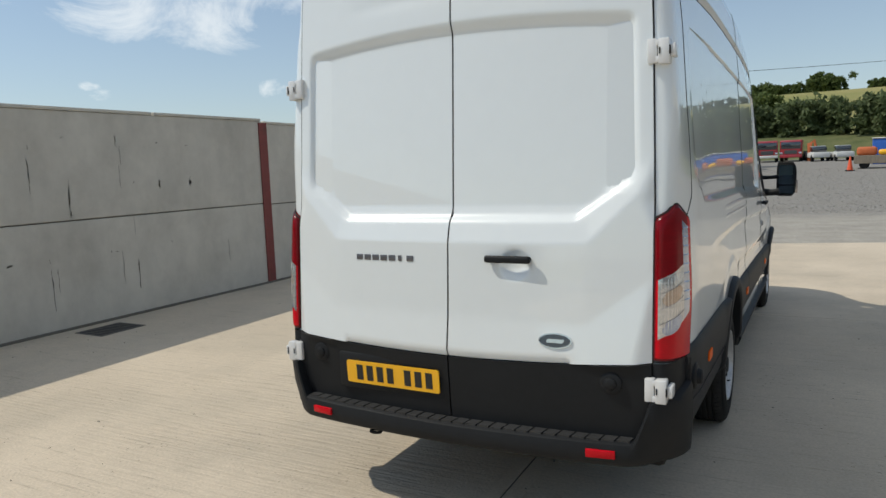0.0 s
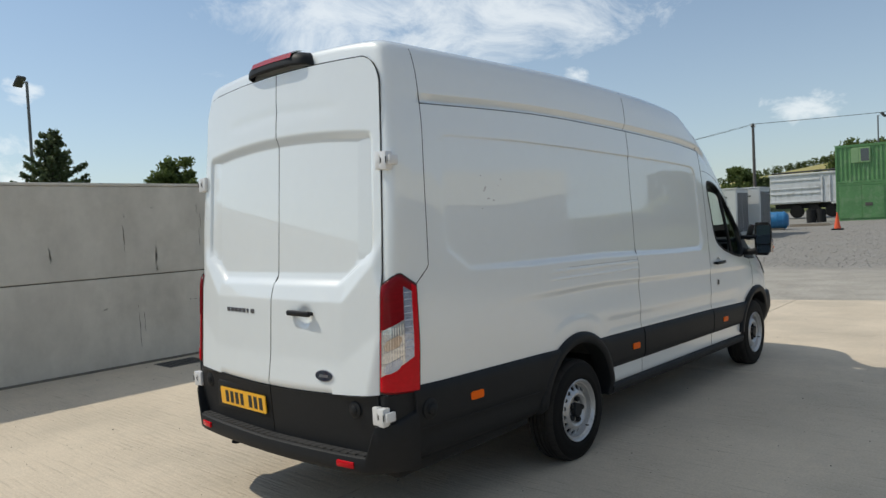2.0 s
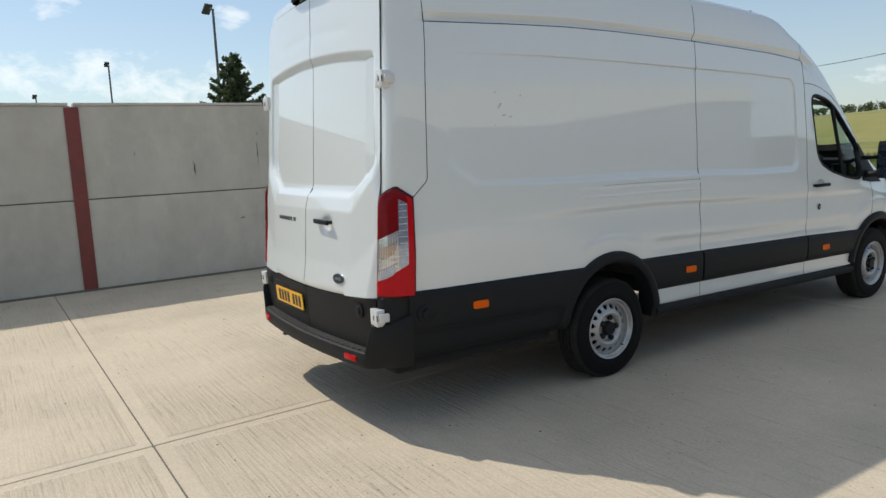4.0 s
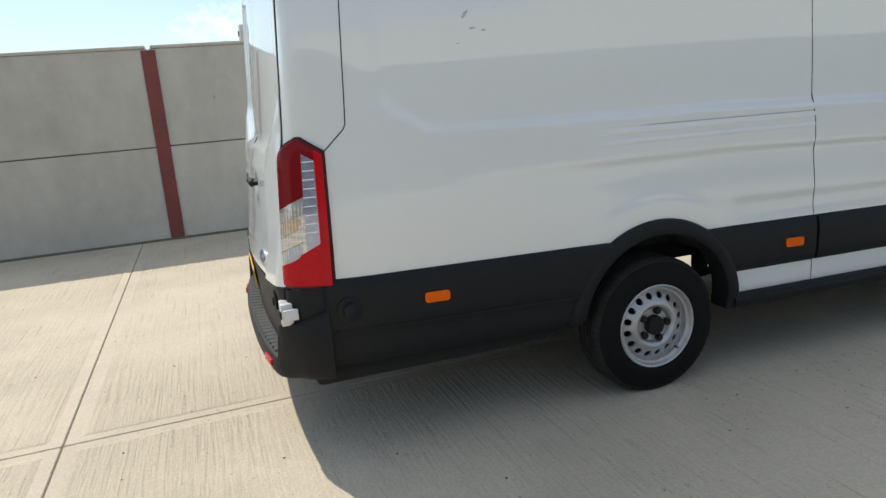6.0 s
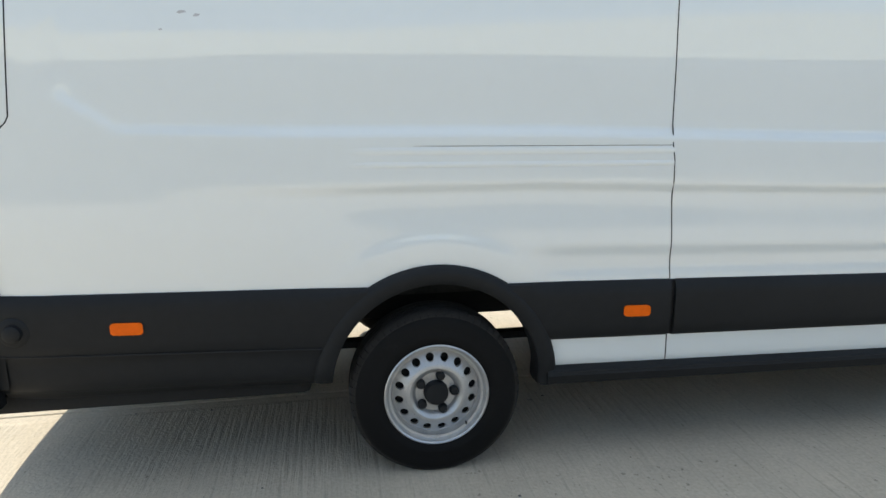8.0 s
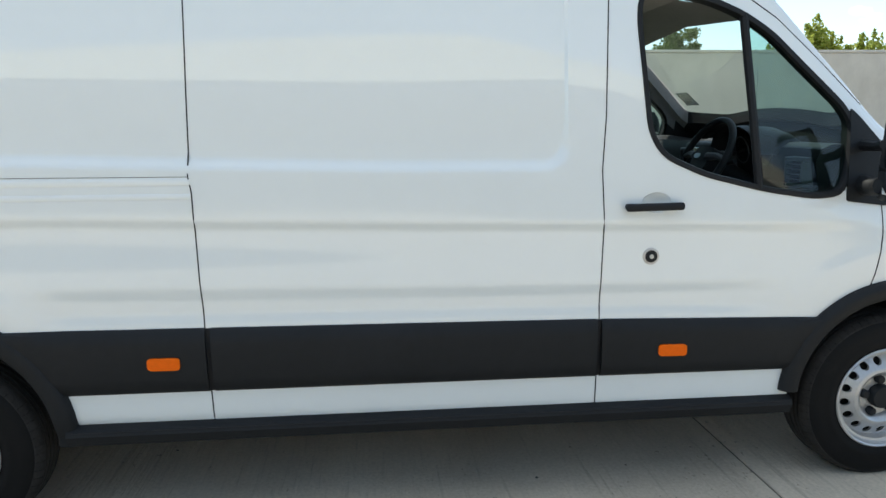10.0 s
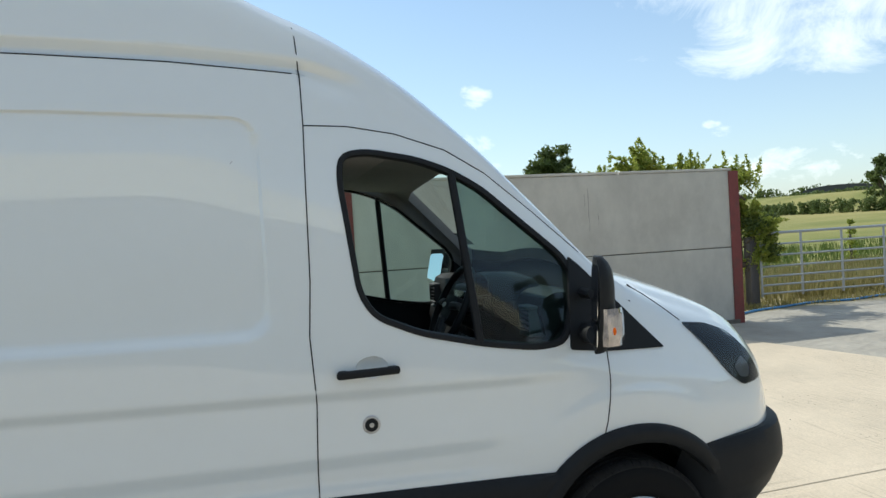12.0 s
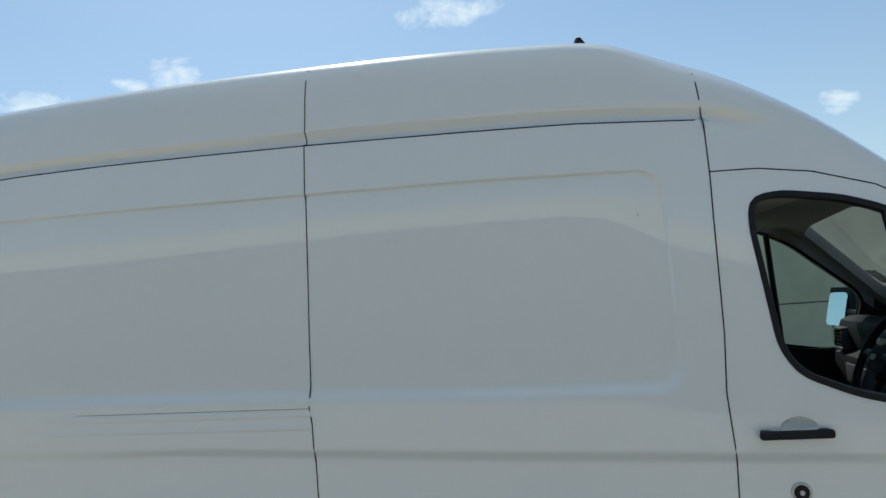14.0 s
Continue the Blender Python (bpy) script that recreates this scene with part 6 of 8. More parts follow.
def slab_material():
    """Ribbed yard concrete: fine ridges across the slab, pale laitance, darker stains and tyre dust."""
    m = material("slab_concrete", (0.57, 0.485, 0.375), 0.88, var=0.07, scale=1.6, dirt=(0.43, 0.375, 0.295), dirt_scale=0.7, dirt_at=(0.46, 0.80), random_var=0.03, spec=0.3)
    t = m.node_tree
    p = t.nodes["Principled BSDF"]
    g = t.nodes.new("ShaderNodeNewGeometry")
    mp = t.nodes.new("ShaderNodeMapping")
    mp.inputs["Scale"].default_value = (1.6, 34.0, 1.0)
    t.links.new(g.outputs["Position"], mp.inputs[0])
    rib = t.nodes.new("ShaderNodeTexNoise")
    rib.inputs["Scale"].default_value, rib.inputs["Detail"].default_value, rib.inputs["Roughness"].default_value = 1.0, 4, 0.55
    t.links.new(mp.outputs[0], rib.inputs["Vector"])
    worn = t.nodes.new("ShaderNodeTexNoise")
    worn.inputs["Scale"].default_value, worn.inputs["Detail"].default_value = 0.55, 6
    t.links.new(g.outputs["Position"], worn.inputs["Vector"])
    keep = t.nodes.new("ShaderNodeMapRange")
    keep.inputs["From Min"].default_value, keep.inputs["From Max"].default_value = 0.36, 0.58
    t.links.new(worn.outputs["Fac"], keep.inputs["Value"])
    mul = t.nodes.new("ShaderNodeMath")
    mul.operation = "MULTIPLY"
    # smooth trowelled margins along the joints
    xyz = t.nodes.new("ShaderNodeSeparateXYZ")
    t.links.new(g.outputs["Position"], xyz.inputs[0])

    def node(op, a, b):
        n = t.nodes.new("ShaderNodeMath")
        n.operation = op
        for i, v in enumerate((a, b)):
            if isinstance(v, (int, float)):
                n.inputs[i].default_value = v
            else:
                t.links.new(v, n.inputs[i])
        return n.outputs[0]

    def margin(axis, first, pitch):
        d = node("PINGPONG", node("SUBTRACT", axis, first), pitch / 2)
        r = t.nodes.new("ShaderNodeMapRange")
        r.inputs["From Min"].default_value, r.inputs["From Max"].default_value = 0.075, 0.10
        t.links.new(d, r.inputs["Value"])
        return r.outputs[0]

    inside = node("MULTIPLY", margin(node("ADD", xyz.outputs["X"], node("MULTIPLY", xyz.outputs["Y"], 0.021)), 0.105, 5.96), margin(xyz.outputs["Y"], -1.02, 6.20))
    t.links.new(rib.outputs["Fac"], mul.inputs[0])
    t.links.new(node("MULTIPLY", keep.outputs[0], inside), mul.inputs[1])
    grit = t.nodes.new("ShaderNodeTexNoise")
    grit.inputs["Scale"].default_value, grit.inputs["Detail"].default_value = 60, 5
    t.links.new(g.outputs["Position"], grit.inputs["Vector"])
    gm = t.nodes.new("ShaderNodeMath")
    gm.operation = "MULTIPLY_ADD"
    gm.inputs[1].default_value = 0.22
    t.links.new(grit.outputs["Fac"], gm.inputs[0])
    t.links.new(mul.outputs[0], gm.inputs[2])
    bp = t.nodes.new("ShaderNodeBump")
    bp.inputs["Strength"].default_value, bp.inputs["Distance"].default_value = 1.0, 0.020
    t.links.new(gm.outputs[0], bp.inputs["Height"])
    t.links.new(bp.outputs[0], p.inputs["Normal"])
    # dark pits and streaks in the colour
    old = p.inputs["Base Color"].links[0].from_socket
    cr = t.nodes.new("ShaderNodeMapRange")
    cr.inputs["From Min"].default_value, cr.inputs["From Max"].default_value = 0.04, 0.42
    cr.inputs["To Min"].default_value, cr.inputs["To Max"].default_value = 1.03, 0.97
    pit = t.nodes.new("ShaderNodeMapRange")
    pit.inputs["From Min"].default_value, pit.inputs["From Max"].default_value = 0.30, 0.42
    pit.inputs["To Min"].default_value, pit.inputs["To Max"].default_value = 0.80, 1.0
    t.links.new(rib.outputs["Fac"], pit.inputs["Value"])
    t.links.new(mul.outputs[0], cr.inputs["Value"])
    sc = t.nodes.new("ShaderNodeVectorMath")
    sc.operation = "SCALE"
    t.links.new(old, sc.inputs[0])
    t.links.new(node("MULTIPLY", cr.outputs[0], node("MAXIMUM", pit.outputs[0], node("SUBTRACT", 1.0, node("MULTIPLY", keep.outputs[0], inside)))), sc.inputs["Scale"])
    # small dark specks and pits, thicker in places
    sp = t.nodes.new("ShaderNodeTexNoise")
    sp.inputs["Scale"].default_value, sp.inputs["Detail"].default_value, sp.inputs["Roughness"].default_value = 34, 3, 0.6
    sm_ = t.nodes.new("ShaderNodeMapping")
    sm_.inputs["Scale"].default_value = (0.7, 1.0, 1.0)
    t.links.new(g.outputs["Position"], sm_.inputs[0])
    t.links.new(sm_.outputs[0], sp.inputs["Vector"])
    zone = t.nodes.new("ShaderNodeTexNoise")
    zone.inputs["Scale"].default_value, zone.inputs["Detail"].default_value = 1.1, 5
    t.links.new(g.outputs["Position"], zone.inputs["Vector"])
    sr = t.nodes.new("ShaderNodeMapRange")
    sr.inputs["From Min"].default_value, sr.inputs["From Max"].default_value = 0.82, 0.90
    sr.inputs["To Min"].default_value, sr.inputs["To Max"].default_value = 1.0, 0.55
    t.links.new(node("ADD", sp.outputs["Fac"], node("MULTIPLY", zone.outputs["Fac"], 0.32)), sr.inputs["Value"])
    grain = t.nodes.new("ShaderNodeMapRange")
    grain.inputs["From Min"].default_value, grain.inputs["From Max"].default_value = 0.3, 0.7
    grain.inputs["To Min"].default_value, grain.inputs["To Max"].default_value = 0.90, 1.08
    t.links.new(grit.outputs["Fac"], grain.inputs["Value"])
    s2 = t.nodes.new("ShaderNodeVectorMath")
    s2.operation = "SCALE"
    t.links.new(sc.outputs[0], s2.inputs[0])
    t.links.new(node("MULTIPLY", sr.outputs[0], grain.outputs[0]), s2.inputs["Scale"])
    t.links.new(s2.outputs[0], p.inputs["Base Color"])
    return m


def wall_material():
    """Smooth precast concrete with water runs and blotches."""
    m = material("wall_concrete", (0.55, 0.52, 0.455), 0.85, var=0.06, scale=0.9, dirt=(0.44, 0.41, 0.35), dirt_scale=1.1, dirt_at=(0.50, 0.82), bump=0.002, bump_scale=18, random_var=0.03, spec=0.3)
    t = m.node_tree
    p = t.nodes["Principled BSDF"]
    g = t.nodes.new("ShaderNodeNewGeometry")
    mp = t.nodes.new("ShaderNodeMapping")
    mp.inputs["Scale"].default_value = (1.0, 1.6, 0.8)
    t.links.new(g.outputs["Position"], mp.inputs[0])
    n = t.nodes.new("ShaderNodeTexNoise")
    n.inputs["Scale"].default_value, n.inputs["Detail"].default_value, n.inputs["Roughness"].default_value = 1.6, 8, 0.62
    t.links.new(mp.outputs[0], n.inputs["Vector"])
    r = t.nodes.new("ShaderNodeMapRange")
    r.inputs["From Min"].default_value, r.inputs["From Max"].default_value = 0.30, 0.62
    r.inputs["To Min"].default_value, r.inputs["To Max"].default_value = 0.88, 1.04
    t.links.new(n.outputs["Fac"], r.inputs["Value"])
    old = p.inputs["Base Color"].links[0].from_socket
    sc = t.nodes.new("ShaderNodeVectorMath")
    sc.operation = "SCALE"
    t.links.new(old, sc.inputs[0])
    t.links.new(r.outputs[0], sc.inputs["Scale"])
    t.links.new(sc.outputs[0], p.inputs["Base Color"])
    return m


CONC = slab_material()
PANEL = wall_material()
YARD = zone_material()
REDSTEEL = material("red_oxide_steel", (0.20, 0.045, 0.038), 0.6, var=0.18, scale=7, dirt=(0.12, 0.05, 0.04), dirt_scale=4)
JOINT = material("joint_filler", (0.15, 0.135, 0.112), 0.95, var=0.3, scale=20)
STAIN = material("dark_scrape", (0.11, 0.10, 0.088), 0.9, var=0.4, scale=30)
SCRAPE = material("wall_scrape", (0.17, 0.157, 0.135), 0.9, var=0.5, scale=40)
FAINT = material("faint_stain", (0.39, 0.37, 0.32), 0.9, var=0.25, scale=14)
GALV = material("galvanised_steel", (0.42, 0.43, 0.44), 0.45, metal=0.6, var=0.12, scale=9)
GREEN = material("green_painted_steel", (0.115, 0.27, 0.10), 0.5, var=0.18, scale=1.5, dirt=(0.22, 0.33, 0.18), dirt_scale=1.8, dirt_at=(0.5, 0.75))
PALEGREEN = material("pale_green_paint", (0.26, 0.42, 0.20), 0.55, var=0.12, scale=3)
ALU = material("weathered_aluminium", (0.58, 0.59, 0.60), 0.5, metal=0.15, var=0.15, scale=2, dirt=(0.26, 0.25, 0.23), dirt_scale=1.5)
UNITWHITE = material("unit_white", (0.62, 0.63, 0.61), 0.5, var=0.05, scale=2)
GRILLE = material("dark_grille", (0.06, 0.062, 0.065), 0.6, var=0.2)
TANKBLUE = material("blue_plastic", (0.02, 0.15, 0.33), 0.4, var=0.12)
CONEORANGE = material("cone_orange", (0.75, 0.10, 0.03), 0.5, var=0.1)
LORRYRED = material("lorry_red", (0.36, 0.02, 0.03), 0.35, coat=0.6, var=0.1)
DULLWHITE = material("dull_white", (0.62, 0.62, 0.60), 0.5, var=0.1)
ORANGEPLANT = material("plant_orange", (0.52, 0.13, 0.04), 0.55, var=0.2)
DARKGLASS = material("dark_glass", (0.02, 0.025, 0.03), 0.12, coat=1.0)
BLUESHEET = material("blue_sheet", (0.015, 0.10, 0.42), 0.5, var=0.15)
TIMBER = material("weathered_timber", (0.24, 0.20, 0.15), 0.85, var=0.25, scale=8, stretch=(1, 1, 0.15), bump=0.002, bump_scale=40)
DARKTIMBER = material("dark_timber", (0.10, 0.09, 0.085), 0.85, var=0.25, scale=8, stretch=(1, 1, 0.15))
BARK = material("bark", (0.10, 0.078, 0.058), 0.95, var=0.35, scale=9, bump=0.01, bump_scale=25, stretch=(1, 1, 0.3))
HOSEBLUE = material("blue_hose", (0.06, 0.22, 0.45), 0.5)
CREAM = material("cream_sheeting", (0.78, 0.74, 0.60), 0.55, var=0.06, scale=1)
POSTGREY = material("post_grey", (0.14, 0.145, 0.15), 0.6, var=0.15, scale=3)
GREYSHEET = material("grey_sheeting", (0.17, 0.175, 0.18), 0.55, var=0.06, scale=1)
CABLE = material("cable", (0.03, 0.03, 0.03), 0.7)


def leaf_material(name, a, b):
    m = bpy.data.materials.new(name)
    m.use_nodes = True
    t = m.node_tree
    p = t.nodes["Principled BSDF"]
    p.inputs["Roughness"].default_value = 0.6
    p.inputs["Specular IOR Level"].default_value = 0.25
    g = t.nodes.new("ShaderNodeNewGeometry")
    mx = t.nodes.new("ShaderNodeMix")
    mx.data_type = "RGBA"
    t.links.new(g.outputs["Random Per Island"], mx.inputs["Factor"])
    mx.inputs["A"].default_value, mx.inputs["B"].default_value = (*a, 1), (*b, 1)
    t.links.new(mx.outputs["Result"], p.inputs["Base Color"])
    tr = t.nodes.new("ShaderNodeBsdfTranslucent")
    t.links.new(mx.outputs["Result"], tr.inputs["Color"])
    add = t.nodes.new("ShaderNodeMixShader")
    add.inputs[0].default_value = 0.45
    o = t.nodes["Material Output"]
    t.links.new(p.outputs[0], add.inputs[1])
    t.links.new(tr.outputs[0], add.inputs[2])
    t.links.new(add.outputs[0], o.inputs["Surface"])
    return m


LEAF = leaf_material("leaf_green", (0.075, 0.110, 0.034), (0.165, 0.210, 0.068))
LEAFDARK = leaf_material("leaf_dark", (0.085, 0.115, 0.052), (0.175, 0.215, 0.092))
LEAFBRIGHT = leaf_material("leaf_bright", (0.21, 0.28, 0.045), (0.46, 0.48, 0.11))
NEEDLE = leaf_material("needle_green", (0.075, 0.105, 0.05), (0.13, 0.16, 0.09))
STRAW = leaf_material("dry_grass", (0.20, 0.18, 0.06), (0.38, 0.33, 0.15))
GRASS = leaf_material("green_grass", (0.08, 0.13, 0.03), (0.18, 0.22, 0.06))


def terrain(x, y):
    z = 0.017 * max(0.0, min(y, 78.0) - 19.0)
    z += 2.9 * ss(y, 80, 99)
    az = math.degrees(math.atan2(-x, max(y, 1e-3))) if y > 0 else 90.0
    r = math.hypot(x, y)
    amp = float(np.interp(az, (-90, -20, 5, 12, 22, 45, 90), (8, 20.5, 20.5, 14, 6.0, 1.6, 1.6)))
    z += amp * ss(r, 105, 330)
    z += 1.5 * math.sin(x * 0.013 + 1) * ss(r, 150, 400)
    return z


# one sheet of ground, finer near the yard
def coords(spans):
    return steps(*spans)


gx = coords(((-1500, -300, 12), (-300, -60, 16), (-60, 60, 40), (60, 300, 14), (300, 1500, 12)))
gy = coords(((-600, -60, 8), (-60, 0, 6), (0, 130, 52), (130, 420, 30), (420, 1600, 12)))
verts = [(x, y, terrain(x, y) - 0.035) for y in gy for x in gx]
W = len(gx)
faces = [(j * W + i, j * W + i + 1, (j + 1) * W + i + 1, (j + 1) * W + i) for j in range(len(gy) - 1) for i in range(W - 1)]
me = bpy.data.meshes.new("ground")
me.from_pydata(verts, [], faces)
for f in me.polygons:
    f.use_smooth = True
me.materials.append(YARD)
tagged(new("ground", me), "dusty hardcore and gravel yard running out into grass and ripe fields", "ground", kind="structure")

# joints show the dark bed between the slabs
bm = bmesh.new()
slab(bm, [(-5.88, -31), (30, -31), (30, 18.9), (-5.88, 9.5)], lambda u, v, w: Vector((u, v, -0.007 - w)), 0.15)
pavement = tagged(mesh_object("pavement", bm, JOINT, smooth=False), "pale ribbed concrete slabs with narrow dark joints", "pavement", kind="structure")


def slab_edge(x):
    return 11.45 + 0.24 * x


def joint_x(x, y):
    return x + (0.015 - 0.021 * y if x > -5 else 0.0)


XJ = [-5.87, 0.09, 6.05, 12.01, 17.97, 23.93]
YJ = [-25.8, -19.6, -13.4, -7.24, -1.02, 5.18, 11.4]
shapes = []
for xa, xb in zip(XJ, XJ[1:]):
    for k, (ya, yb) in enumerate(zip(YJ, YJ[1:])):
        g = 0.005
        last = k == len(YJ) - 2
        ends = (slab_edge(xa), slab_edge(xb)) if last else (yb - g, yb - g)
        q = [(joint_x(xa, ya) + g, ya + g), (joint_x(xb, ya) - g, ya + g), (joint_x(xb, yb) - g, ends[1]), (joint_x(xa, yb) + g, ends[0])]
        shapes.append(q)


def wall_panel(name, y0, y1, z0, z1, parent, drop0=(0.0, 0.0), drop1=(0.0, 0.0), x=(-6.03, -5.87), bevel=0.008, label=""):
    """A precast panel; drop0 and drop1 lower its foot and head at either end."""
    bm = bmesh.new()
    box(bm, (x[0], y0, z0), (x[1], y1, z1), bevel, 1)
    for v in bm.verts:
        e, h = (v.co.y - y0) / (y1 - y0), (v.co.z - z0) / (z1 - z0)
        v.co.z -= (1 - h) * (drop0[0] + (drop1[0] - drop0[0]) * e) + h * (drop0[1] + (drop1[1] - drop0[1]) * e)
    return part(name, bm, PANEL, parent, label, smooth=False)


wall = tagged(new("wall_west"), "long grey precast concrete panel wall between red steel posts", "wall", kind="structure")
POSTS = [-0.58 + 6.01 * k for k in range(-4, 3)]
for k, (a, b) in enumerate(zip(POSTS, POSTS[1:])):
    last = k == len(POSTS) - 2
    ja, jb, ta, tb = (0.0, 0.035, 0.035, 0.085) if last else (-0.025, -0.02, 0.0, 0.0)
    wall_panel("panel", a + 0.005, b - 0.005, -0.10, 1.182, wall, (0, ja), (0, jb))
    wall_panel("panel", a + 0.005, b - 0.005, 1.196, 2.425, wall, (ja, ta), (jb, tb))
    mid = (a + b) / 2 + 1.05
    for c, d in ((a + 0.03, mid - 0.02), (mid + 0.02, b - 0.03)):
        qa, qb = ta + (tb - ta) * (c - a) / (b - a), ta + (tb - ta) * (d - a) / (b - a)
        wall_panel("coping", c, d, 2.427, 2.465, wall, (qa, qa), (qb, qb), (-6.05, -5.855), 0.006, "thin concrete coping strip")
bm = bmesh.new()
box(bm, (-6.02, POSTS[0], -0.1), (-5.90, POSTS[-1], 2.30))
part("panel_core", bm, JOINT, wall, "dark joint behind the panels", smooth=False)
bm = bmesh.new()
box(bm, (-5.90, POSTS[0], -0.05), (-5.845, POSTS[-1], 0.028), 0.006, 1)
part("footing", bm, JOINT, wall, "dark footing strip", smooth=False)
for y in POSTS:
    bm = bmesh.new()
    head = 2.405 if y < 8 else 2.335
    box(bm, (-5.868, y - 0.085, -0.05), (-5.850, y + 0.085, head), 0.003, 1)
    box(bm, (-6.06, y - 0.085, -0.05), (-6.035, y + 0.085, head), 0.003, 1)
    box(bm, (-6.04, y - 0.004, -0.05), (-5.86, y + 0.004, head))
    part("post", bm, REDSTEEL, wall, "red oxide steel post", smooth=False)
# scrapes and water marks: along the wall, height, width, length
MARKS = [(1.85, 2.02, 0.02, 0.05), (1.83, 1.77, 0.035, 0.26), (1.83, 1.58, 0.02, 0.09), (2.96, 1.93, 0.02, 0.22), (2.93, 1.68, 0.015, 0.27), (3.12, 1.61, 0.02, 0.04),
         (3.5, 2.09, 0.09, 0.015), (3.97, 2.06, 0.08, 0.01), (1.97, 0.79, 0.02, 0.04), (1.98, 0.47, 0.025, 0.47), (2.05, 0.57, 0.02, 0.26),
         (2.73, 0.81, 0.03, 0.03), (2.81, 0.8, 0.08, 0.015), (3.09, 0.49, 0.03, 0.36), (3.08, 1.08, 0.012, 0.21), (0.13, 1.79, 0.03, 0.05), (8.97, 1.86, 0.02, 0.62), (8.91, 2.0, 0.012, 0.2), (9.12, 1.68, 0.012, 0.24)]
FAINTS = [(2.91, 2.1, 0.05, 0.13), (3.5, 1.57, 0.06, 0.12), (4.0, 1.59, 0.07, 0.14), (2.27, 1.48, 0.05, 0.38), (2.25, 2.13, 0.10, 0.03), (2.27, 1.28, 0.08, 0.07),
          (2.88, 0.6, 0.04, 0.40), (1.54, 0.8, 0.1, 0.03), (3.62, 0.83, 0.08, 0.03), (0.9, 1.55, 0.06, 0.2), (4.6, 0.6, 0.05, 0.3), (7.6, 0.9, 0.06, 0.3), (6.6, 1.8, 0.06, 0.3)]
rng = random.Random(4)
for lot, mat, lab, d in ((MARKS, SCRAPE, "dark scrape", 0.0012), (FAINTS, FAINT, "faint water mark", 0.0008)):
    for y, z, w, h in lot:
        n = 12
        bend = [w * 0.3 * math.sin(i * 0.9 + y * 7) * rng.uniform(0.3, 1) for i in range(n + 1)]
        left = [(y + bend[i] - w * 0.16 * rng.uniform(0.15, 1.0), z - h / 2 + h * i / n) for i in range(n + 1)]
        right = [(y + bend[n - i] + w * 0.16 * rng.uniform(0.15, 1.0), z + h / 2 - h * i / n) for i in range(n + 1)]
        bm = bmesh.new()
        slab(bm, left + right, lambda u, v, ww: Vector((-5.87 + d - ww, u, v)), 0.002)
        part("scrape", bm, mat, wall, lab, smooth=False)
# drain grate by the wall
drain = tagged(new("drain_grate"), "rusty iron drain grate set in the concrete by the wall", "drain")
bm = bmesh.new()
for a, b, c, d in ((2.06, 2.56, -5.66, -5.63), (2.06, 2.56, -5.24, -5.21), (2.03, 2.06, -5.66, -5.21), (2.56, 2.59, -5.66, -5.21)):
    box(bm, (c, a, -0.01), (d, b, 0.006), 0.002, 1)
part("grate_frame", bm, STAIN, drain, smooth=False)
for k in range(8):
    bm = bmesh.new()
    y = 2.10 + 0.058 * k
    box(bm, (-5.63, y, -0.008), (-5.24, y + 0.022, 0.004), 0.002, 1)
    part("grate_bar", bm, STAIN, drain, smooth=False)
bm = bmesh.new()
box(bm, (-5.64, 2.05, -0.006), (-5.23, 2.57, 0.0015))
part("grate_pit", bm, DARK, drain, smooth=False)

# ---- foliage ----


def leaf_mesh(name, mat, pts, size, rng_np, flat=0.0):
    """Many small two-sided leaves, one at each point, of varied size and turn."""
    n = len(pts)
    a = rng_np.normal(size=(n, 3))
    a /= np.linalg.norm(a, axis=1)[:, None]
    b = np.cross(a, rng_np.normal(size=(n, 3)))
    b /= np.linalg.norm(b, axis=1)[:, None]
    s = size * rng_np.uniform(0.55, 1.25, size=(n, 1))
    v = np.empty((n, 4, 3))
    v[:, 0] = pts - a * s
    v[:, 1] = pts + b * s * 0.5
    v[:, 2] = pts + a * s
    v[:, 3] = pts - b * s * 0.5
    me = bpy.data.meshes.new(name)
    me.from_pydata(v.reshape(-1, 3).tolist(), [], np.arange(n * 4).reshape(n, 4).tolist())
    me.materials.append(mat)
    return me


def clumps(rng_np, centres, radii, per):
    """Leaves thrown round each centre, dense inside and straggling outwards."""
    pts = []
    for c, r in zip(centres, radii):
        d = rng_np.normal(size=(per, 3))
        d /= np.linalg.norm(d, axis=1)[:, None]
        q = np.clip(np.abs(rng_np.normal(0.62, 0.28, size=(per, 1))), 0, 1.08)
        pts.append(np.array(c) + d * q * r * np.array((1, 1, 0.8)))
    return np.concatenate(pts)


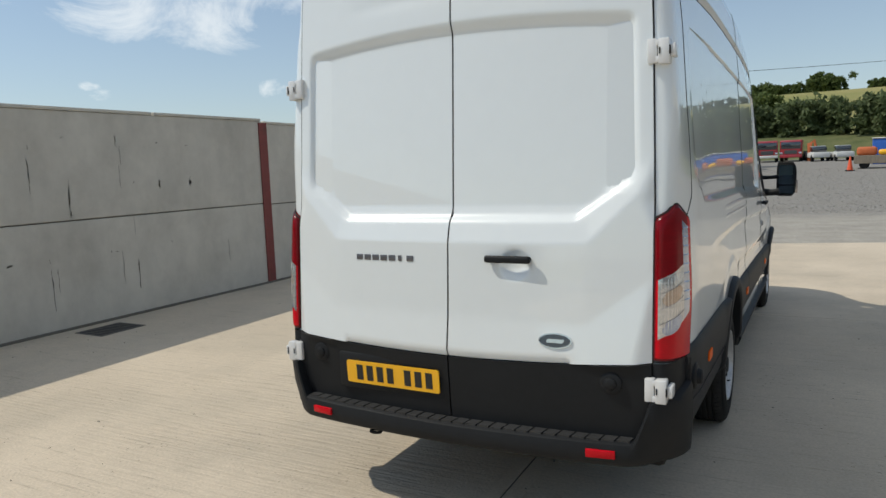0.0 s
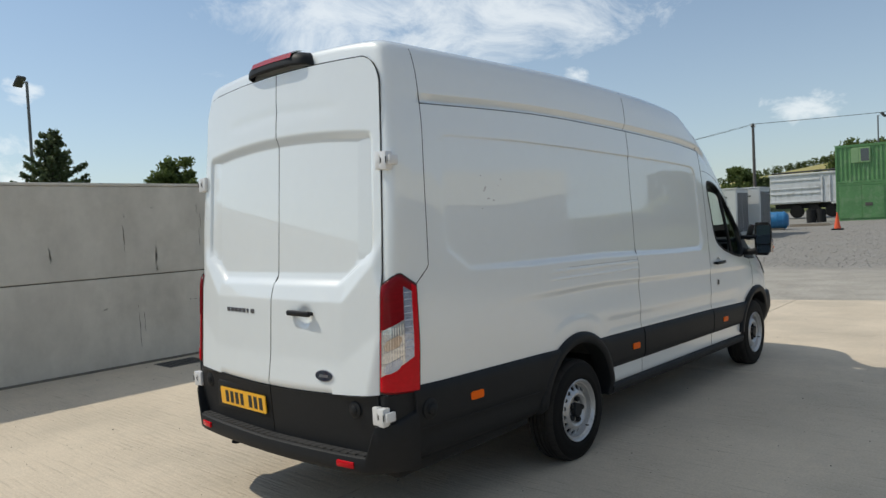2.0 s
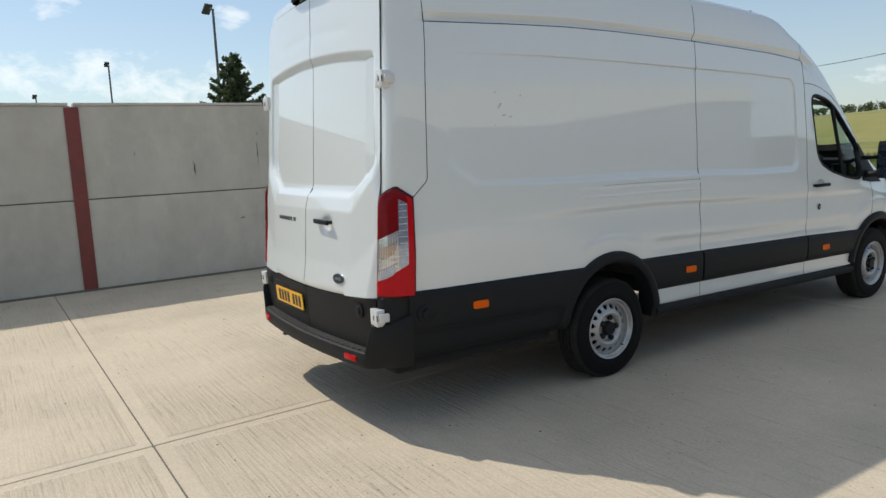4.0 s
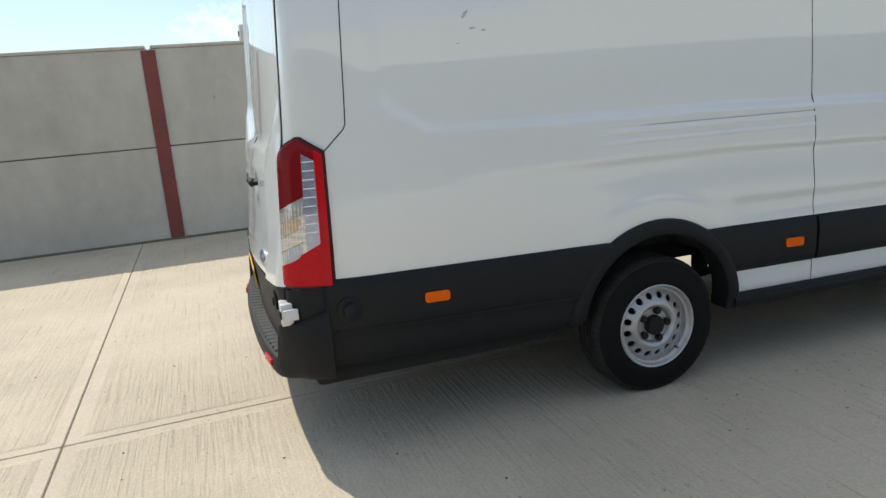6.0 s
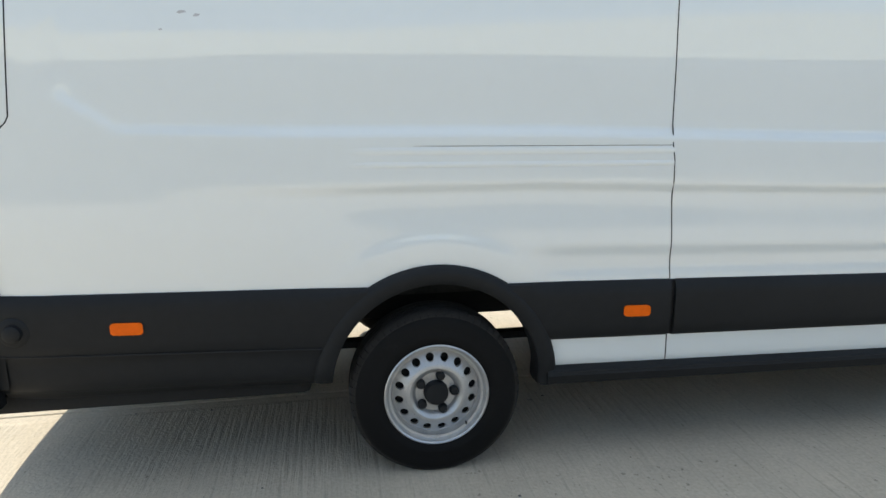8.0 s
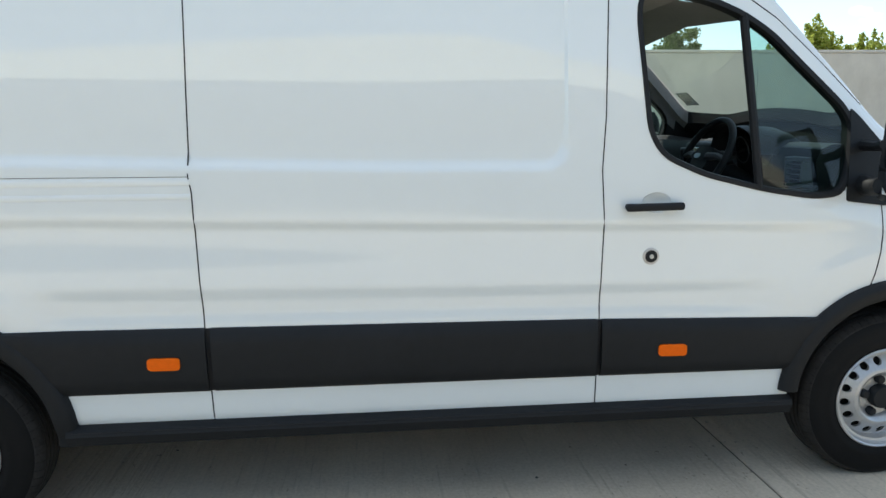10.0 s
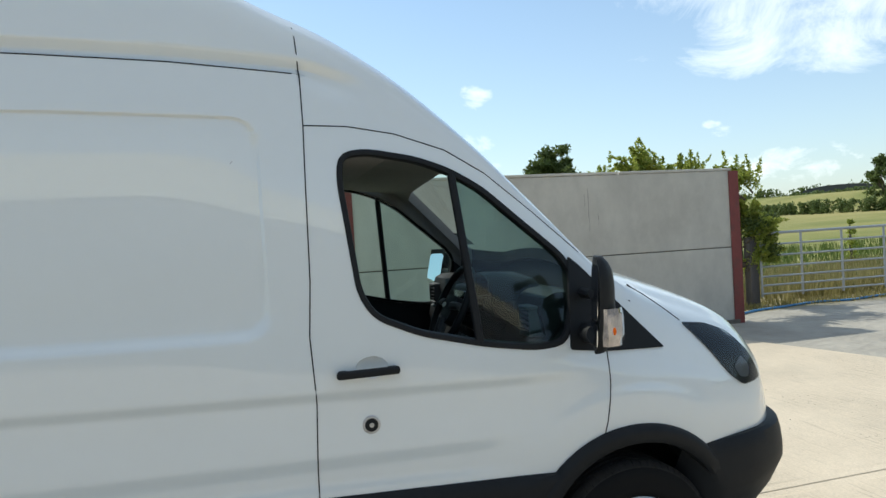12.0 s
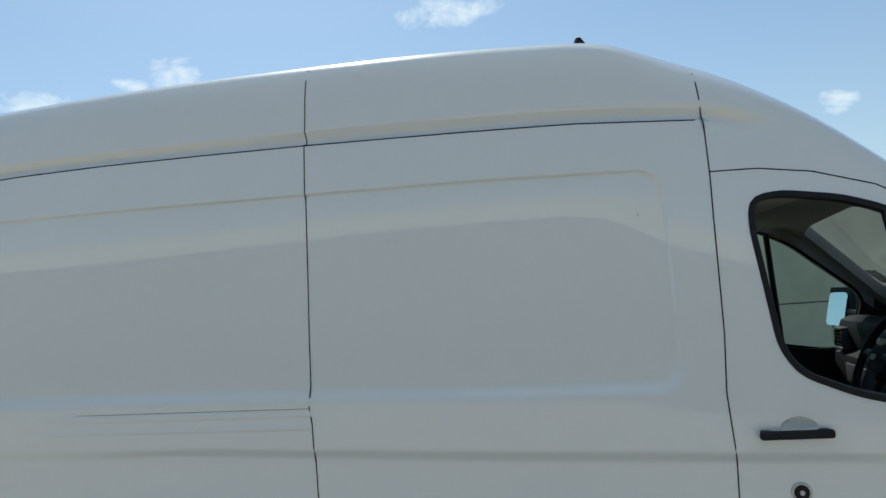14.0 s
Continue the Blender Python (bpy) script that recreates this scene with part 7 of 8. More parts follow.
def tree(at, height, spread, label, seed, mat=None, leaf=0.2, clump=46, per=150, trunk=0.35, group=""):
    """A broadleaf tree: tapered trunk, forked limbs, a crown of leaf clumps with gaps."""
    mat = mat or LEAF
    r = np.random.default_rng(seed)
    t = thing("tree", label, "tree", group, at)
    bm = bmesh.new()
    h0 = height * trunk
    tube(bm, [(0, 0, -0.2), (0.05, 0.02, h0 * 0.5), (0.0, 0.1, h0), (0.1, 0.05, height * 0.75)], [height * 0.03, height * 0.024, height * 0.02, height * 0.006], 9)
    cs, rs = [], []
    for k in range(clump):
        a = r.uniform(0, 2 * math.pi)
        e = r.uniform(0, 1)
        rad = spread * math.sqrt(r.uniform(0.02, 1)) * (0.55 + 0.45 * math.sin(math.pi * min(0.95, e + 0.15)))
        c = (rad * math.cos(a), rad * math.sin(a), h0 + (height - h0) * (0.02 + 0.90 * e))
        cs.append(c)
        rs.append(spread * r.uniform(0.16, 0.34))
        if k % 3 == 0:
            tube(bm, [(0, 0.05, h0 * r.uniform(0.75, 1.1)), (c[0] * 0.5, c[1] * 0.5, (c[2] + h0) / 2 - 0.1), c], [height * 0.012, height * 0.008, height * 0.003], 6)
    part("trunk", bm, BARK, t)
    crown = new("crown", leaf_mesh("crown", mat, clumps(r, cs, rs, per), leaf, r))
    crown.parent = t
    return t


def hedge(name, label, spine, heights, depth, mat, leaf, n, seed, base=0.0):
    """A run of mixed bushes or a far wood, too many leaves to count."""
    r = np.random.default_rng(seed)
    spine = np.array(spine, float)
    seglen = np.linalg.norm(np.diff(spine, axis=0), axis=1)
    cum = np.concatenate([[0], np.cumsum(seglen)])
    L = cum[-1]
    k = max(10, int(L / depth * 11))
    cs, rs = [], []
    for i in range(k):
        q = r.uniform(0, L)
        x, y = np.interp(q, cum, spine[:, 0]), np.interp(q, cum, spine[:, 1])
        h = float(np.interp(q / L, np.linspace(0, 1, len(heights)), heights)) * r.uniform(0.70, 1.08)
        x, y = x + r.normal() * depth * 0.35, y + r.normal() * depth * 0.35
        g = terrain(x, y) + base
        for zc in np.arange(0.10, 1.0, 0.24):
            rr = h * r.uniform(0.16, 0.30)
            cs.append((x + r.normal() * h * 0.12, y + r.normal() * h * 0.12, g + h * zc))
            rs.append(rr)
    ob = new(name, leaf_mesh(name, mat, clumps(r, cs, rs, max(8, n // len(cs))), leaf, r))
    return tagged(ob, label, "hedge" if "hedge" in name else "trees", kind="stuff")


# wood behind the yard and hedges over the hill
hedge("wood", "dense dark green wood along the bank behind the yard", [(-9, 99), (0, 98), (12, 97), (40, 95), (90, 88), (118, 60), (124, 10)], [4.4, 4.9, 4.9, 5.2, 5.6, 7.5, 9, 10, 10], 5, LEAFDARK, 0.36, 170000, 1)
hedge("hill_wood", "wood climbing the hill behind the cabins", [(-33, 148), (-4, 147)], [1.0, 4.4, 6.8, 8.3, 8.2, 6.4, 7.8, 9.0, 7.6, 8.8, 7.8, 5.0], 4, LEAF, 0.36, 70000, 9)
hedge("wood", "taller dark trees at the corner of the field", [(7.5, 101), (14, 101), (42, 99)], [5.4, 6.6, 6.8, 6.6], 4, LEAFDARK, 0.36, 40000, 19)
hedge("far_wood", "row of trees along the hill top", [(-3, 318), (4, 318), (8, 317)], [5.0, 8.0, 6.0], 4, LEAF, 0.6, 14000, 2)
hedge("far_wood", "trees at the shoulder of the hill", [(-30, 318), (-18, 318), (-4, 318)], [6.0, 5.4, 4.4, 5.0], 4, LEAF, 0.6, 16000, 22)
hedge("far_wood", "clump of trees on the hill", [(16, 300), (24, 298), (70, 288), (120, 270)], [2.5, 4, 9, 11], 9, LEAF, 0.8, 30000, 3)
hedge("far_hedge", "distant field hedge", [(-60, 300), (-120, 290), (-230, 260)], [3, 4, 3], 4, LEAFDARK, 0.5, 9000, 4)
hedge("far_hedge", "distant field hedge", [(-230, 205), (-180, 190), (-120, 205)], [3.0, 2.6, 2.6], 4, LEAF, 0.4, 9000, 5)
hedge("far_wood", "wood on the skyline", [(-420, 300), (-330, 330), (-230, 360)], [7, 9, 6], 14, LEAF, 0.9, 9000, 6)
hedge("hedge", "mixed hedge at the end of the meadow", [(-85, 72), (-66, 70), (-48, 72)], [1.5, 1.7, 1.6], 2.2, LEAF, 0.14, 22000, 7)
hedge("hedge", "low hedge beyond the wall", [(-59, 2.5), (-57, 5.5), (-55, 7)], [7.1, 6.5, 7.0], 1.6, LEAFDARK, 0.16, 6000, 8, -0.6)
tree((-76, 39.2, -0.2), 11.2, 3.6, "round-headed green oak beyond the wall", 11, LEAF, 0.26, 60, 260)
tree((-71.5, 85, -0.3), 8.6, 2.6, "slim green tree in the meadow hedge", 12, LEAF, 0.20)
tree((-24.2, 81, 1.0), 5.3, 2.3, "green tree behind the utility pole", 14, LEAF, 0.22)
tree((-22.3, 83.7, 1.0), 4.1, 1.7, "small rounded tree on the field edge", 16, LEAFDARK, 0.22)


def conifer(at, height, spread, label, seed):
    r = np.random.default_rng(seed)
    t = thing("conifer", label, "tree", "", at)
    bm = bmesh.new()
    tube(bm, [(0, 0, -0.2), (0, 0, height * 0.5), (0, 0, height * 0.99)], [0.14, 0.09, 0.012], 8)
    pts = []
    n = 64
    for k in range(n):
        f = 0.10 + 0.86 * k / n
        z = height * f
        a = k * 2.4 + r.normal() * 0.2
        ln = spread * (1 - f) ** 1.0 * r.uniform(0.7, 1.2)
        up = 0.22 + 0.30 * f
        tip = (ln * math.cos(a), ln * math.sin(a), z + ln * up)
        tube(bm, [(0, 0, z), (tip[0] * 0.55, tip[1] * 0.55, z + ln * 0.10), tip], [0.030, 0.018, 0.006], 5)
        m = int(300 * (0.25 + 0.75 * (1 - f)))
        q = r.uniform(0.12, 1.05, size=m)
        base = np.stack([tip[0] * q, tip[1] * q, z + ln * (0.05 * q + (up - 0.05) * q ** 2.2)], 1)
        base += r.normal(size=(m, 3)) * np.array((0.10, 0.10, 0.07)) * (1.15 - q)[:, None] ** 0.5
        pts.append(base)
    part("trunk", bm, BARK, t)
    crown = new("needles", leaf_mesh("needles", NEEDLE, np.concatenate(pts), 0.10, r))
    crown.parent = t
    return t


conifer((-22.0, 6.75, -0.1), 5.7, 3.0, "dark conifer with upswept branches behind the wall", 21)

# shrub at the wall's end, and the bush that shows over it
def bush(at, cs, rs, per, leaf, mat, label, seed, limbs):
    r = np.random.default_rng(seed)
    t = thing("shrub", label, "shrub", "", at)
    bm = bmesh.new()
    for l in limbs:
        tube(bm, l, [0.05, 0.035, 0.012], 7)
    part("stems", bm, BARK, t)
    o = new("foliage", leaf_mesh("foliage", mat, clumps(r, cs, rs, per), leaf, r))
    o.parent = t


bush((-7.55, 12.75, 0), [(0, 0, 1.62), (0.25, 0.15, 1.45), (-0.2, -0.1, 1.4), (0.15, 0.42, 1.25), (0.3, 0.48, 0.98), (0.1, -0.28, 1.95), (0.3, -0.38, 2.12), (0.0, 0.3, 1.2), (0.2, 0.55, 1.55), (-0.1, -0.4, 0.8)],
     [0.26, 0.24, 0.26, 0.20, 0.2, 0.17, 0.15, 0.24, 0.15, 0.26], 520, 0.032, LEAF, "leafy evergreen shrub on an old post at the wall's end", 31,
     [[(0, 0, 0), (0.02, 0.05, 0.8), (0, 0.1, 1.8)], [(-0.15, -0.2, 0), (-0.1, -0.2, 0.9), (0.1, -0.2, 2.3)], [(0.05, 0.05, 0.7), (0.15, 0.4, 1.0), (0.2, 0.7, 1.25)]])


def sprays(r, tips, per, spread):
    """Feathery evergreen shoots: leaves strung along side shoots of branches that run from base to tip."""
    pts = []
    for base, tip in tips:
        base, tip = np.array(base), np.array(tip)
        for k in range(7):
            f = 0.25 + 0.75 * k / 6
            root = base + (tip - base) * f * 0.85
            d = (tip - base) / np.linalg.norm(tip - base) + r.normal(size=3) * 0.55
            ln = np.linalg.norm(tip - base) * (0.62 - 0.34 * f) if k < 6 else np.linalg.norm(tip - base) * 0.3
            q = r.uniform(0, 1, size=(per, 1))
            pts.append(root + d * ln * q + r.normal(size=(per, 3)) * spread * (1.15 - q))
    return np.concatenate(pts)


def spray_bush(at, tips, per, spread, leaf, mat, label, seed):
    r = np.random.default_rng(seed)
    t = thing("shrub", label, "shrub", "", at)
    bm = bmesh.new()
    for b, e in tips[::2]:
        tube(bm, [b, tuple((Vector(b) + Vector(e)) / 2 + Vector((0, 0, 0.02))), e], [0.02, 0.012, 0.004], 5)
    part("stems", bm, BARK, t)
    o = new("foliage", leaf_mesh("foliage", mat, sprays(r, tips, per, spread), leaf, r))
    o.parent = t


TOPS = [(-0.66, 2.66), (-0.45, 2.52), (-0.28, 2.42), (0.12, 2.40), (0.26, 2.48), (-0.1, 2.34), (-1.28, 2.24), (-1.55, 2.22), (-0.95, 2.30), (0.55, 2.28), (0.8, 2.24), (1.1, 2.24), (1.34, 2.32), (1.22, 2.24), (-0.8, 2.34)]
spray_bush((-7.05, 10.95, 0.12), [((0.25 * math.sin(k * 2.1) - 0.15, y + 0.55 - 0.5 * (k % 3), z - 0.42), (0.2 * math.cos(k * 1.7), y, z)) for k, (y, z) in enumerate(TOPS + [(y + 0.22, z - 0.02) for y, z in TOPS] + [(y - 0.2, z - 0.12) for y, z in TOPS])], 95, 0.036, 0.034, LEAFBRIGHT, "bright yellow-green feathery evergreen showing over the wall", 33)
SIDE = [(-0.32, 2.42), (0.0, 1.92), (0.60, 1.62), (0.55, 1.0), (0.66, 1.32), (0.36, 1.66), (0.6, 1.15), (0.22, 1.8), (-0.2, 2.15), (0.6, 1.5), (0.5, 0.9)]
spray_bush((-7.5, 12.75, 0), [((0.15 * math.sin(k * 2.3), 0.05, z - 0.28), (0.22 * math.cos(k * 1.9) + 0.1, y, z)) for k, (y, z) in enumerate(SIDE + [(y - 0.15, z - 0.1) for y, z in SIDE])], 90, 0.045, 0.034, LEAFBRIGHT, "feathery evergreen shoots round an old gate post", 34)
tp = thing("gate_post", "weathered timber gate post beside the shrub", "post", "", (-7.42, 12.93, 0))
bm = bmesh.new()
box(bm, (-0.09, -0.09, -0.3), (0.09, 0.09, 1.22), 0.02)
part("post", bm, DARKTIMBER, tp)


def field_gate():
    g = thing("field_gate", "closed galvanised seven-bar field gate", "gate", "", (-7.28, 13.02, 0.06), math.degrees(math.atan2(3.6, 0.30)))
    L, H = 3.65, 1.14
    for k, z in enumerate((0.12, 0.27, 0.43, 0.61, 0.81, 1.01, 1.215)):
        bm = bmesh.new()
        tube(bm, [(0, 0, z), (L, 0, z)], 0.024 if k == 6 else 0.017, 8)
        part("bar", bm, GALV, g)
    for x in (0.0, 0.82, 1.66, 2.55, 3.65):
        bm = bmesh.new()
        box(bm, (x - 0.02, -0.012, 0.06), (x + 0.02, 0.012, 1.235), 0.004, 1)
        part("stile", bm, GALV, g)
    return g


field_gate()
bm = bmesh.new()
hp = [(-6.55, 12.0, 0.0), (-6.75, 12.5, 0.0), (-6.85, 13.1, 0.0), (-7.0, 13.9, 0.0), (-6.88, 14.6, 0.0), (-7.02, 15.4, 0.0), (-6.95, 16.4, 0.0), (-7.1, 17.5, 0.0), (-7.0, 19.0, 0.0)]
ts = np.linspace(0, 8, 60)
tube(bm, [(float(pchip(range(9), [p[0] for p in hp], q)), float(pchip(range(9), [p[1] for p in hp], q)), -0.012) for q in ts], 0.02, 8)
tagged(mesh_object("hose", bm, HOSEBLUE), "blue water hose lying along the verge", "hose")
# verge grass and meadow tufts
r = np.random.default_rng(41)


def tufts(name, label, n, xr, yr, h, mat, seed, blades=9):
    r = np.random.default_rng(seed)
    bx = r.uniform(*xr, size=n)
    by = r.uniform(*yr, size=n)
    v, f = [], []
    for x, y in zip(bx, by):
        z = terrain(x, y) - 0.04
        for b in range(blades):
            a = r.uniform(0, 6.28)
            hh = h * r.uniform(0.5, 1.2)
            w = 0.012 + hh * 0.012
            px_, py_ = x + r.normal() * 0.08, y + r.normal() * 0.08
            dx, dy = math.cos(a), math.sin(a)
            ln = hh * r.uniform(0.1, 0.5)
            i = len(v)
            v += [(px_ - dy * w, py_ + dx * w, z), (px_ + dy * w, py_ - dx * w, z), (px_ + dx * ln, py_ + dy * ln, z + hh)]
            f.append((i, i + 1, i + 2))
    me = bpy.data.meshes.new(name)
    me.from_pydata(v, [], f)
    me.materials.append(mat)
    tagged(new(name, me), label, "grass", kind="stuff")


tufts("dry_grass", "tall dry grass behind the gate", 1500, (-11.5, -7.55), (12.6, 26), 0.42, STRAW, 42)
tufts("grass", "green meadow grass", 1800, (-20, -8.5), (12, 38), 0.32, GRASS, 43)
tufts("verge_grass", "short dry grass on the verge", 260, (-7.5, -6.9), (12.3, 20), 0.10, STRAW, 44)
bush((-11.8, 19.5, 0), [(0, 0, 0.35), (0.05, 0, 0.7), (0, 0.05, 1.0), (0.02, 0, 1.25)], [0.24, 0.2, 0.13, 0.08], 120, 0.05, LEAFBRIGHT, "single tall green weed in the meadow", 45, [[(0, 0, 0), (0, 0, 0.6), (0, 0, 1.3)]])

# ---- yard: cabins, trailer, units, pole, lamps ----


def ground_at(x, y):
    return terrain(x, y) - 0.035


def container(name, label, at, rz, window):
    c = thing(name, label, "container", "stacked site cabins", at, rz)
    w, d, h = 2.99, 2.44, 2.55
    bm = bmesh.new()
    # corrugated front and back, sides
    def corr(p0, p1, nrm, n):
        p0, p1, nrm = Vector(p0), Vector(p1), Vector(nrm)
        prof = []
        for i in range(n):
            for a, o in ((0.0, 0), (0.30, 0), (0.42, -0.035), (0.88, -0.035)):
                prof.append(p0 + (p1 - p0) * ((i + a) / n) + nrm * o)
        prof.append(p1)
        lo = [bm.verts.new(q + Vector((0, 0, 0.14))) for q in prof]
        hi = [bm.verts.new(q + Vector((0, 0, h - 0.10))) for q in prof]
        for i in range(len(prof) - 1):
            bm.faces.new((lo[i], lo[i + 1], hi[i + 1], hi[i]))
    if window:
        corr((0.08, 0.03, 0), (w - 0.08, 0.03, 0), (0, -1, 0), 11)
    else:
        box(bm, (0.08, 0.02, 0.14), (w - 0.08, 0.05, h - 0.1))
    corr((w - 0.03, 0.08, 0), (w - 0.03, d - 0.08, 0), (-1, 0, 0), 9)
    corr((0.03, d - 0.08, 0), (0.03, 0.08, 0), (-1, 0, 0), 9)
    corr((w - 0.08, d - 0.03, 0), (0.08, d - 0.03, 0), (0, 1, 0), 11)
    part("wall", bm, GREEN, c, "corrugated green steel walls" if window else "flat green steel walls", smooth=False)
    bm = bmesh.new()
    box(bm, (0, 0, h - 0.06), (w, d, h), 0.01, 1)
    part("roof", bm, GREEN, c, smooth=False)
    bm = bmesh.new()
    for x in (0, w - 0.1):
        for y in (0, d - 0.1):
            box(bm, (x, y, 0), (x + 0.1, y + 0.1, h - 0.06), 0.01, 1)
    for z in (0.0, h - 0.16):
        box(bm, (0.1, 0.005, z), (w - 0.1, 0.09, z + 0.13), 0.01, 1)
        box(bm, (0.1, d - 0.09, z), (w - 0.1, d - 0.005, z + 0.13), 0.01, 1)
        box(bm, (w - 0.09, 0.1, z), (w - 0.005, d - 0.1, z + 0.13), 0.01, 1)
        box(bm, (0.005, 0.1, z), (0.09, d - 0.1, z + 0.13), 0.01, 1)
    part("corner_frame", bm, GREEN, c, smooth=False)
    if window:
        bm = bmesh.new()
        box(bm, (1.42, -0.05, 1.32), (2.06, 0.04, 2.32), 0.02, 1)
        wf = part("window_frame", bm, PALEGREEN, c, "pale green window frame", smooth=False)
        bm = bmesh.new()
        box(bm, (1.50, -0.056, 1.42), (1.98, -0.045, 2.24))
        part("pane", bm, DARKGLASS, wf, smooth=False)
        bm = bmesh.new()
        box(bm, (0.94, -0.04, 1.32), (1.40, 0.0, 2.32), 0.02, 1)
        part("shutter", bm, PALEGREEN, c, "open pale green shutter", smooth=False)
    else:
        bm = bmesh.new()
        box(bm, (0.24, -0.02, 0.16), (1.50, 0.015, 2.34), 0.01, 1)
        part("door", bm, GREEN, c, "green steel door", smooth=False)
        bm = bmesh.new()
        box(bm, (1.52, -0.02, 0.16), (2.78, 0.015, 2.34), 0.01, 1)
        part("door", bm, GREEN, c, "green steel door", smooth=False)
        bm = bmesh.new()
        box(bm, (1.70, -0.05, 0.98), (2.12, -0.015, 1.20), 0.01, 1)
        part("lock_box", bm, STAIN, c, "dark lock box", smooth=False)
        for x0, x1, z0, z1 in ((0.80, 1.32, 0.70, 1.75), (1.60, 1.85, 1.4, 1.9), (2.3, 2.62, 1.5, 2.05)):
            bm = bmesh.new()
            box(bm, (x0, -0.026, z0), (x1, -0.019, z1))
            part("paint_patch", bm, MATS["green_painted_steel"], c, "darker touched-up paint", smooth=False)
    return c


RZ = 9.0
container("site_cabin", "green steel storage container at the bottom of the stack", (-8.2, 51.3, 0.50), RZ, False)
container("site_cabin", "green corrugated cabin with a shuttered window, on top", (-8.2, 51.3, 3.06), RZ, True)


def trailer():
    t = thing("bulk_trailer", "weathered aluminium bulk tipper trailer with ribbed sides", "trailer", "", (-14.6, 58.5, 0.72), -4)
    L = 11.4
    bm = bmesh.new()
    box(bm, (0, 0, 1.15), (L, 2.4, 3.45), 0.04, 1)
    part("tub", bm, ALU, t, smooth=False)
    for k in range(13):
        x = 3.9 + 0.56 * k
        bm = bmesh.new()
        box(bm, (x, -0.09, 1.18), (x + 0.11, 0.01, 3.2), 0.02, 1)
        part("rib", bm, ALU, t, smooth=False)
    bm = bmesh.new()
    box(bm, (-0.05, -0.1, 3.38), (L + 0.05, 0.03, 3.52), 0.02, 1)
    part("top_rail", bm, ALU, t, smooth=False)
    for z in (1.25, 1.9, 2.3, 2.95):
        bm = bmesh.new()
        box(bm, (0.05, -0.07, z), (3.75, 0.0, z + 0.10), 0.01, 1)
        part("side_rail", bm, ALU, t, smooth=False)
    bm = bmesh.new()
    tube(bm, [(0.2, 0.05, 3.62), (L, 0.05, 3.70)], 0.07, 8)
    part("rolled_sheet", bm, CABLE, t, "dark rolled-up cover sheet")
    bm = bmesh.new()
    box(bm, (0.2, 0.5, 0.75), (L - 0.3, 1.9, 1.14), 0.03, 1)
    part("chassis", bm, DARK, t, smooth=False)
    for x in (2.0, 3.3, 4.6, 9.0, 10.2):
        bm = bmesh.new()
        lathe(bm, [(0, 0.0), (0, 0.50), (0.30, 0.50), (0.30, 0.0)], (0, 0, 0), 24)
        bmesh.ops.transform(bm, matrix=Matrix.Translation((x, 0.02, 0.5)) @ Matrix.Rotation(radians(90), 4, "Z"), verts=bm.verts[:])
        part("wheel", bm, RUBBER, t)
    bm = bmesh.new()
    box(bm, (4.6, -0.16, 1.02), (8.4, 0.0, 1.14), 0.01, 1)
    part("white_bar", bm, DULLWHITE, t, smooth=False)
    return t


trailer()


def cooling_unit(at, rz):
    u = thing("cooling_unit", "large white outdoor cooling unit with dark side grilles", "cooling unit", "cooling units", at, rz)
    w, d, h = 2.3, 2.3, 2.45
    bm = bmesh.new()
    box(bm, (0, 0, 0.12), (w, d, h), 0.02, 2)
    part("casing", bm, UNITWHITE, u)
    bm = bmesh.new()
    box(bm, (-0.03, -0.03, h), (w + 0.03, d + 0.03, h + 0.06), 0.01, 1)
    part("lid", bm, UNITWHITE, u, smooth=False)
    for x in (0.02, 0.77, 1.53):
        bm = bmesh.new()
        box(bm, (x + 0.01, -0.012, 0.16), (x + 0.73, 0.004, h - 0.06), 0.004, 1)
        part("door_panel", bm, UNITWHITE, u, smooth=False)
    for k in range(2):
        bm = bmesh.new()
        box(bm, (w - 0.003, 0.18 + 1.05 * k, 0.35), (w + 0.012, 1.12 + 1.05 * k, h - 0.18), 0.004, 1)
        gr = part("grille", bm, GRILLE, u, "dark louvred grille", smooth=False)
        for q in range(6):
            bm = bmesh.new()
            y = 0.24 + 1.05 * k + q * 0.15
            box(bm, (w + 0.008, y, 0.38), (w + 0.02, y + 0.03, h - 0.22))
            part("slat", bm, GALV, gr, smooth=False)
    bm = bmesh.new()
    box(bm, (0.05, 0.05, 0), (0.2, d - 0.05, 0.12))
    box(bm, (w - 0.2, 0.05, 0), (w - 0.05, d - 0.05, 0.12))
    part("skid", bm, GALV, u, smooth=False)
    bm = bmesh.new()
    box(bm, (1.62, -0.018, h - 0.42), (1.88, -0.011, h - 0.36))
    part("label_bar", bm, INK, u, smooth=False)
    return u


cooling_unit((-10.69, 32.4, ground_at(-9, 32) + 0.02), 5)
cooling_unit((-10.42, 35.0, ground_at(-9, 35) + 0.02), 5)
ty = thing("tyre_stack", "old black tyre leaning by the cooling unit", "tyre", "", (-7.85, 32.7, ground_at(-8, 32)), 20)
bm = bmesh.new()
lathe(bm, [(-0.1, 0.22), (-0.12, 0.30), (-0.1, 0.38), (0.1, 0.38), (0.12, 0.30), (0.1, 0.22), (-0.1, 0.22)], (0, 0, 0.36), 28)
bmesh.ops.rotate(bm, cent=(0, 0, 0.36), matrix=Matrix.Rotation(radians(18), 3, "Y"), verts=bm.verts[:])
part("tyre", bm, RUBBER, ty)

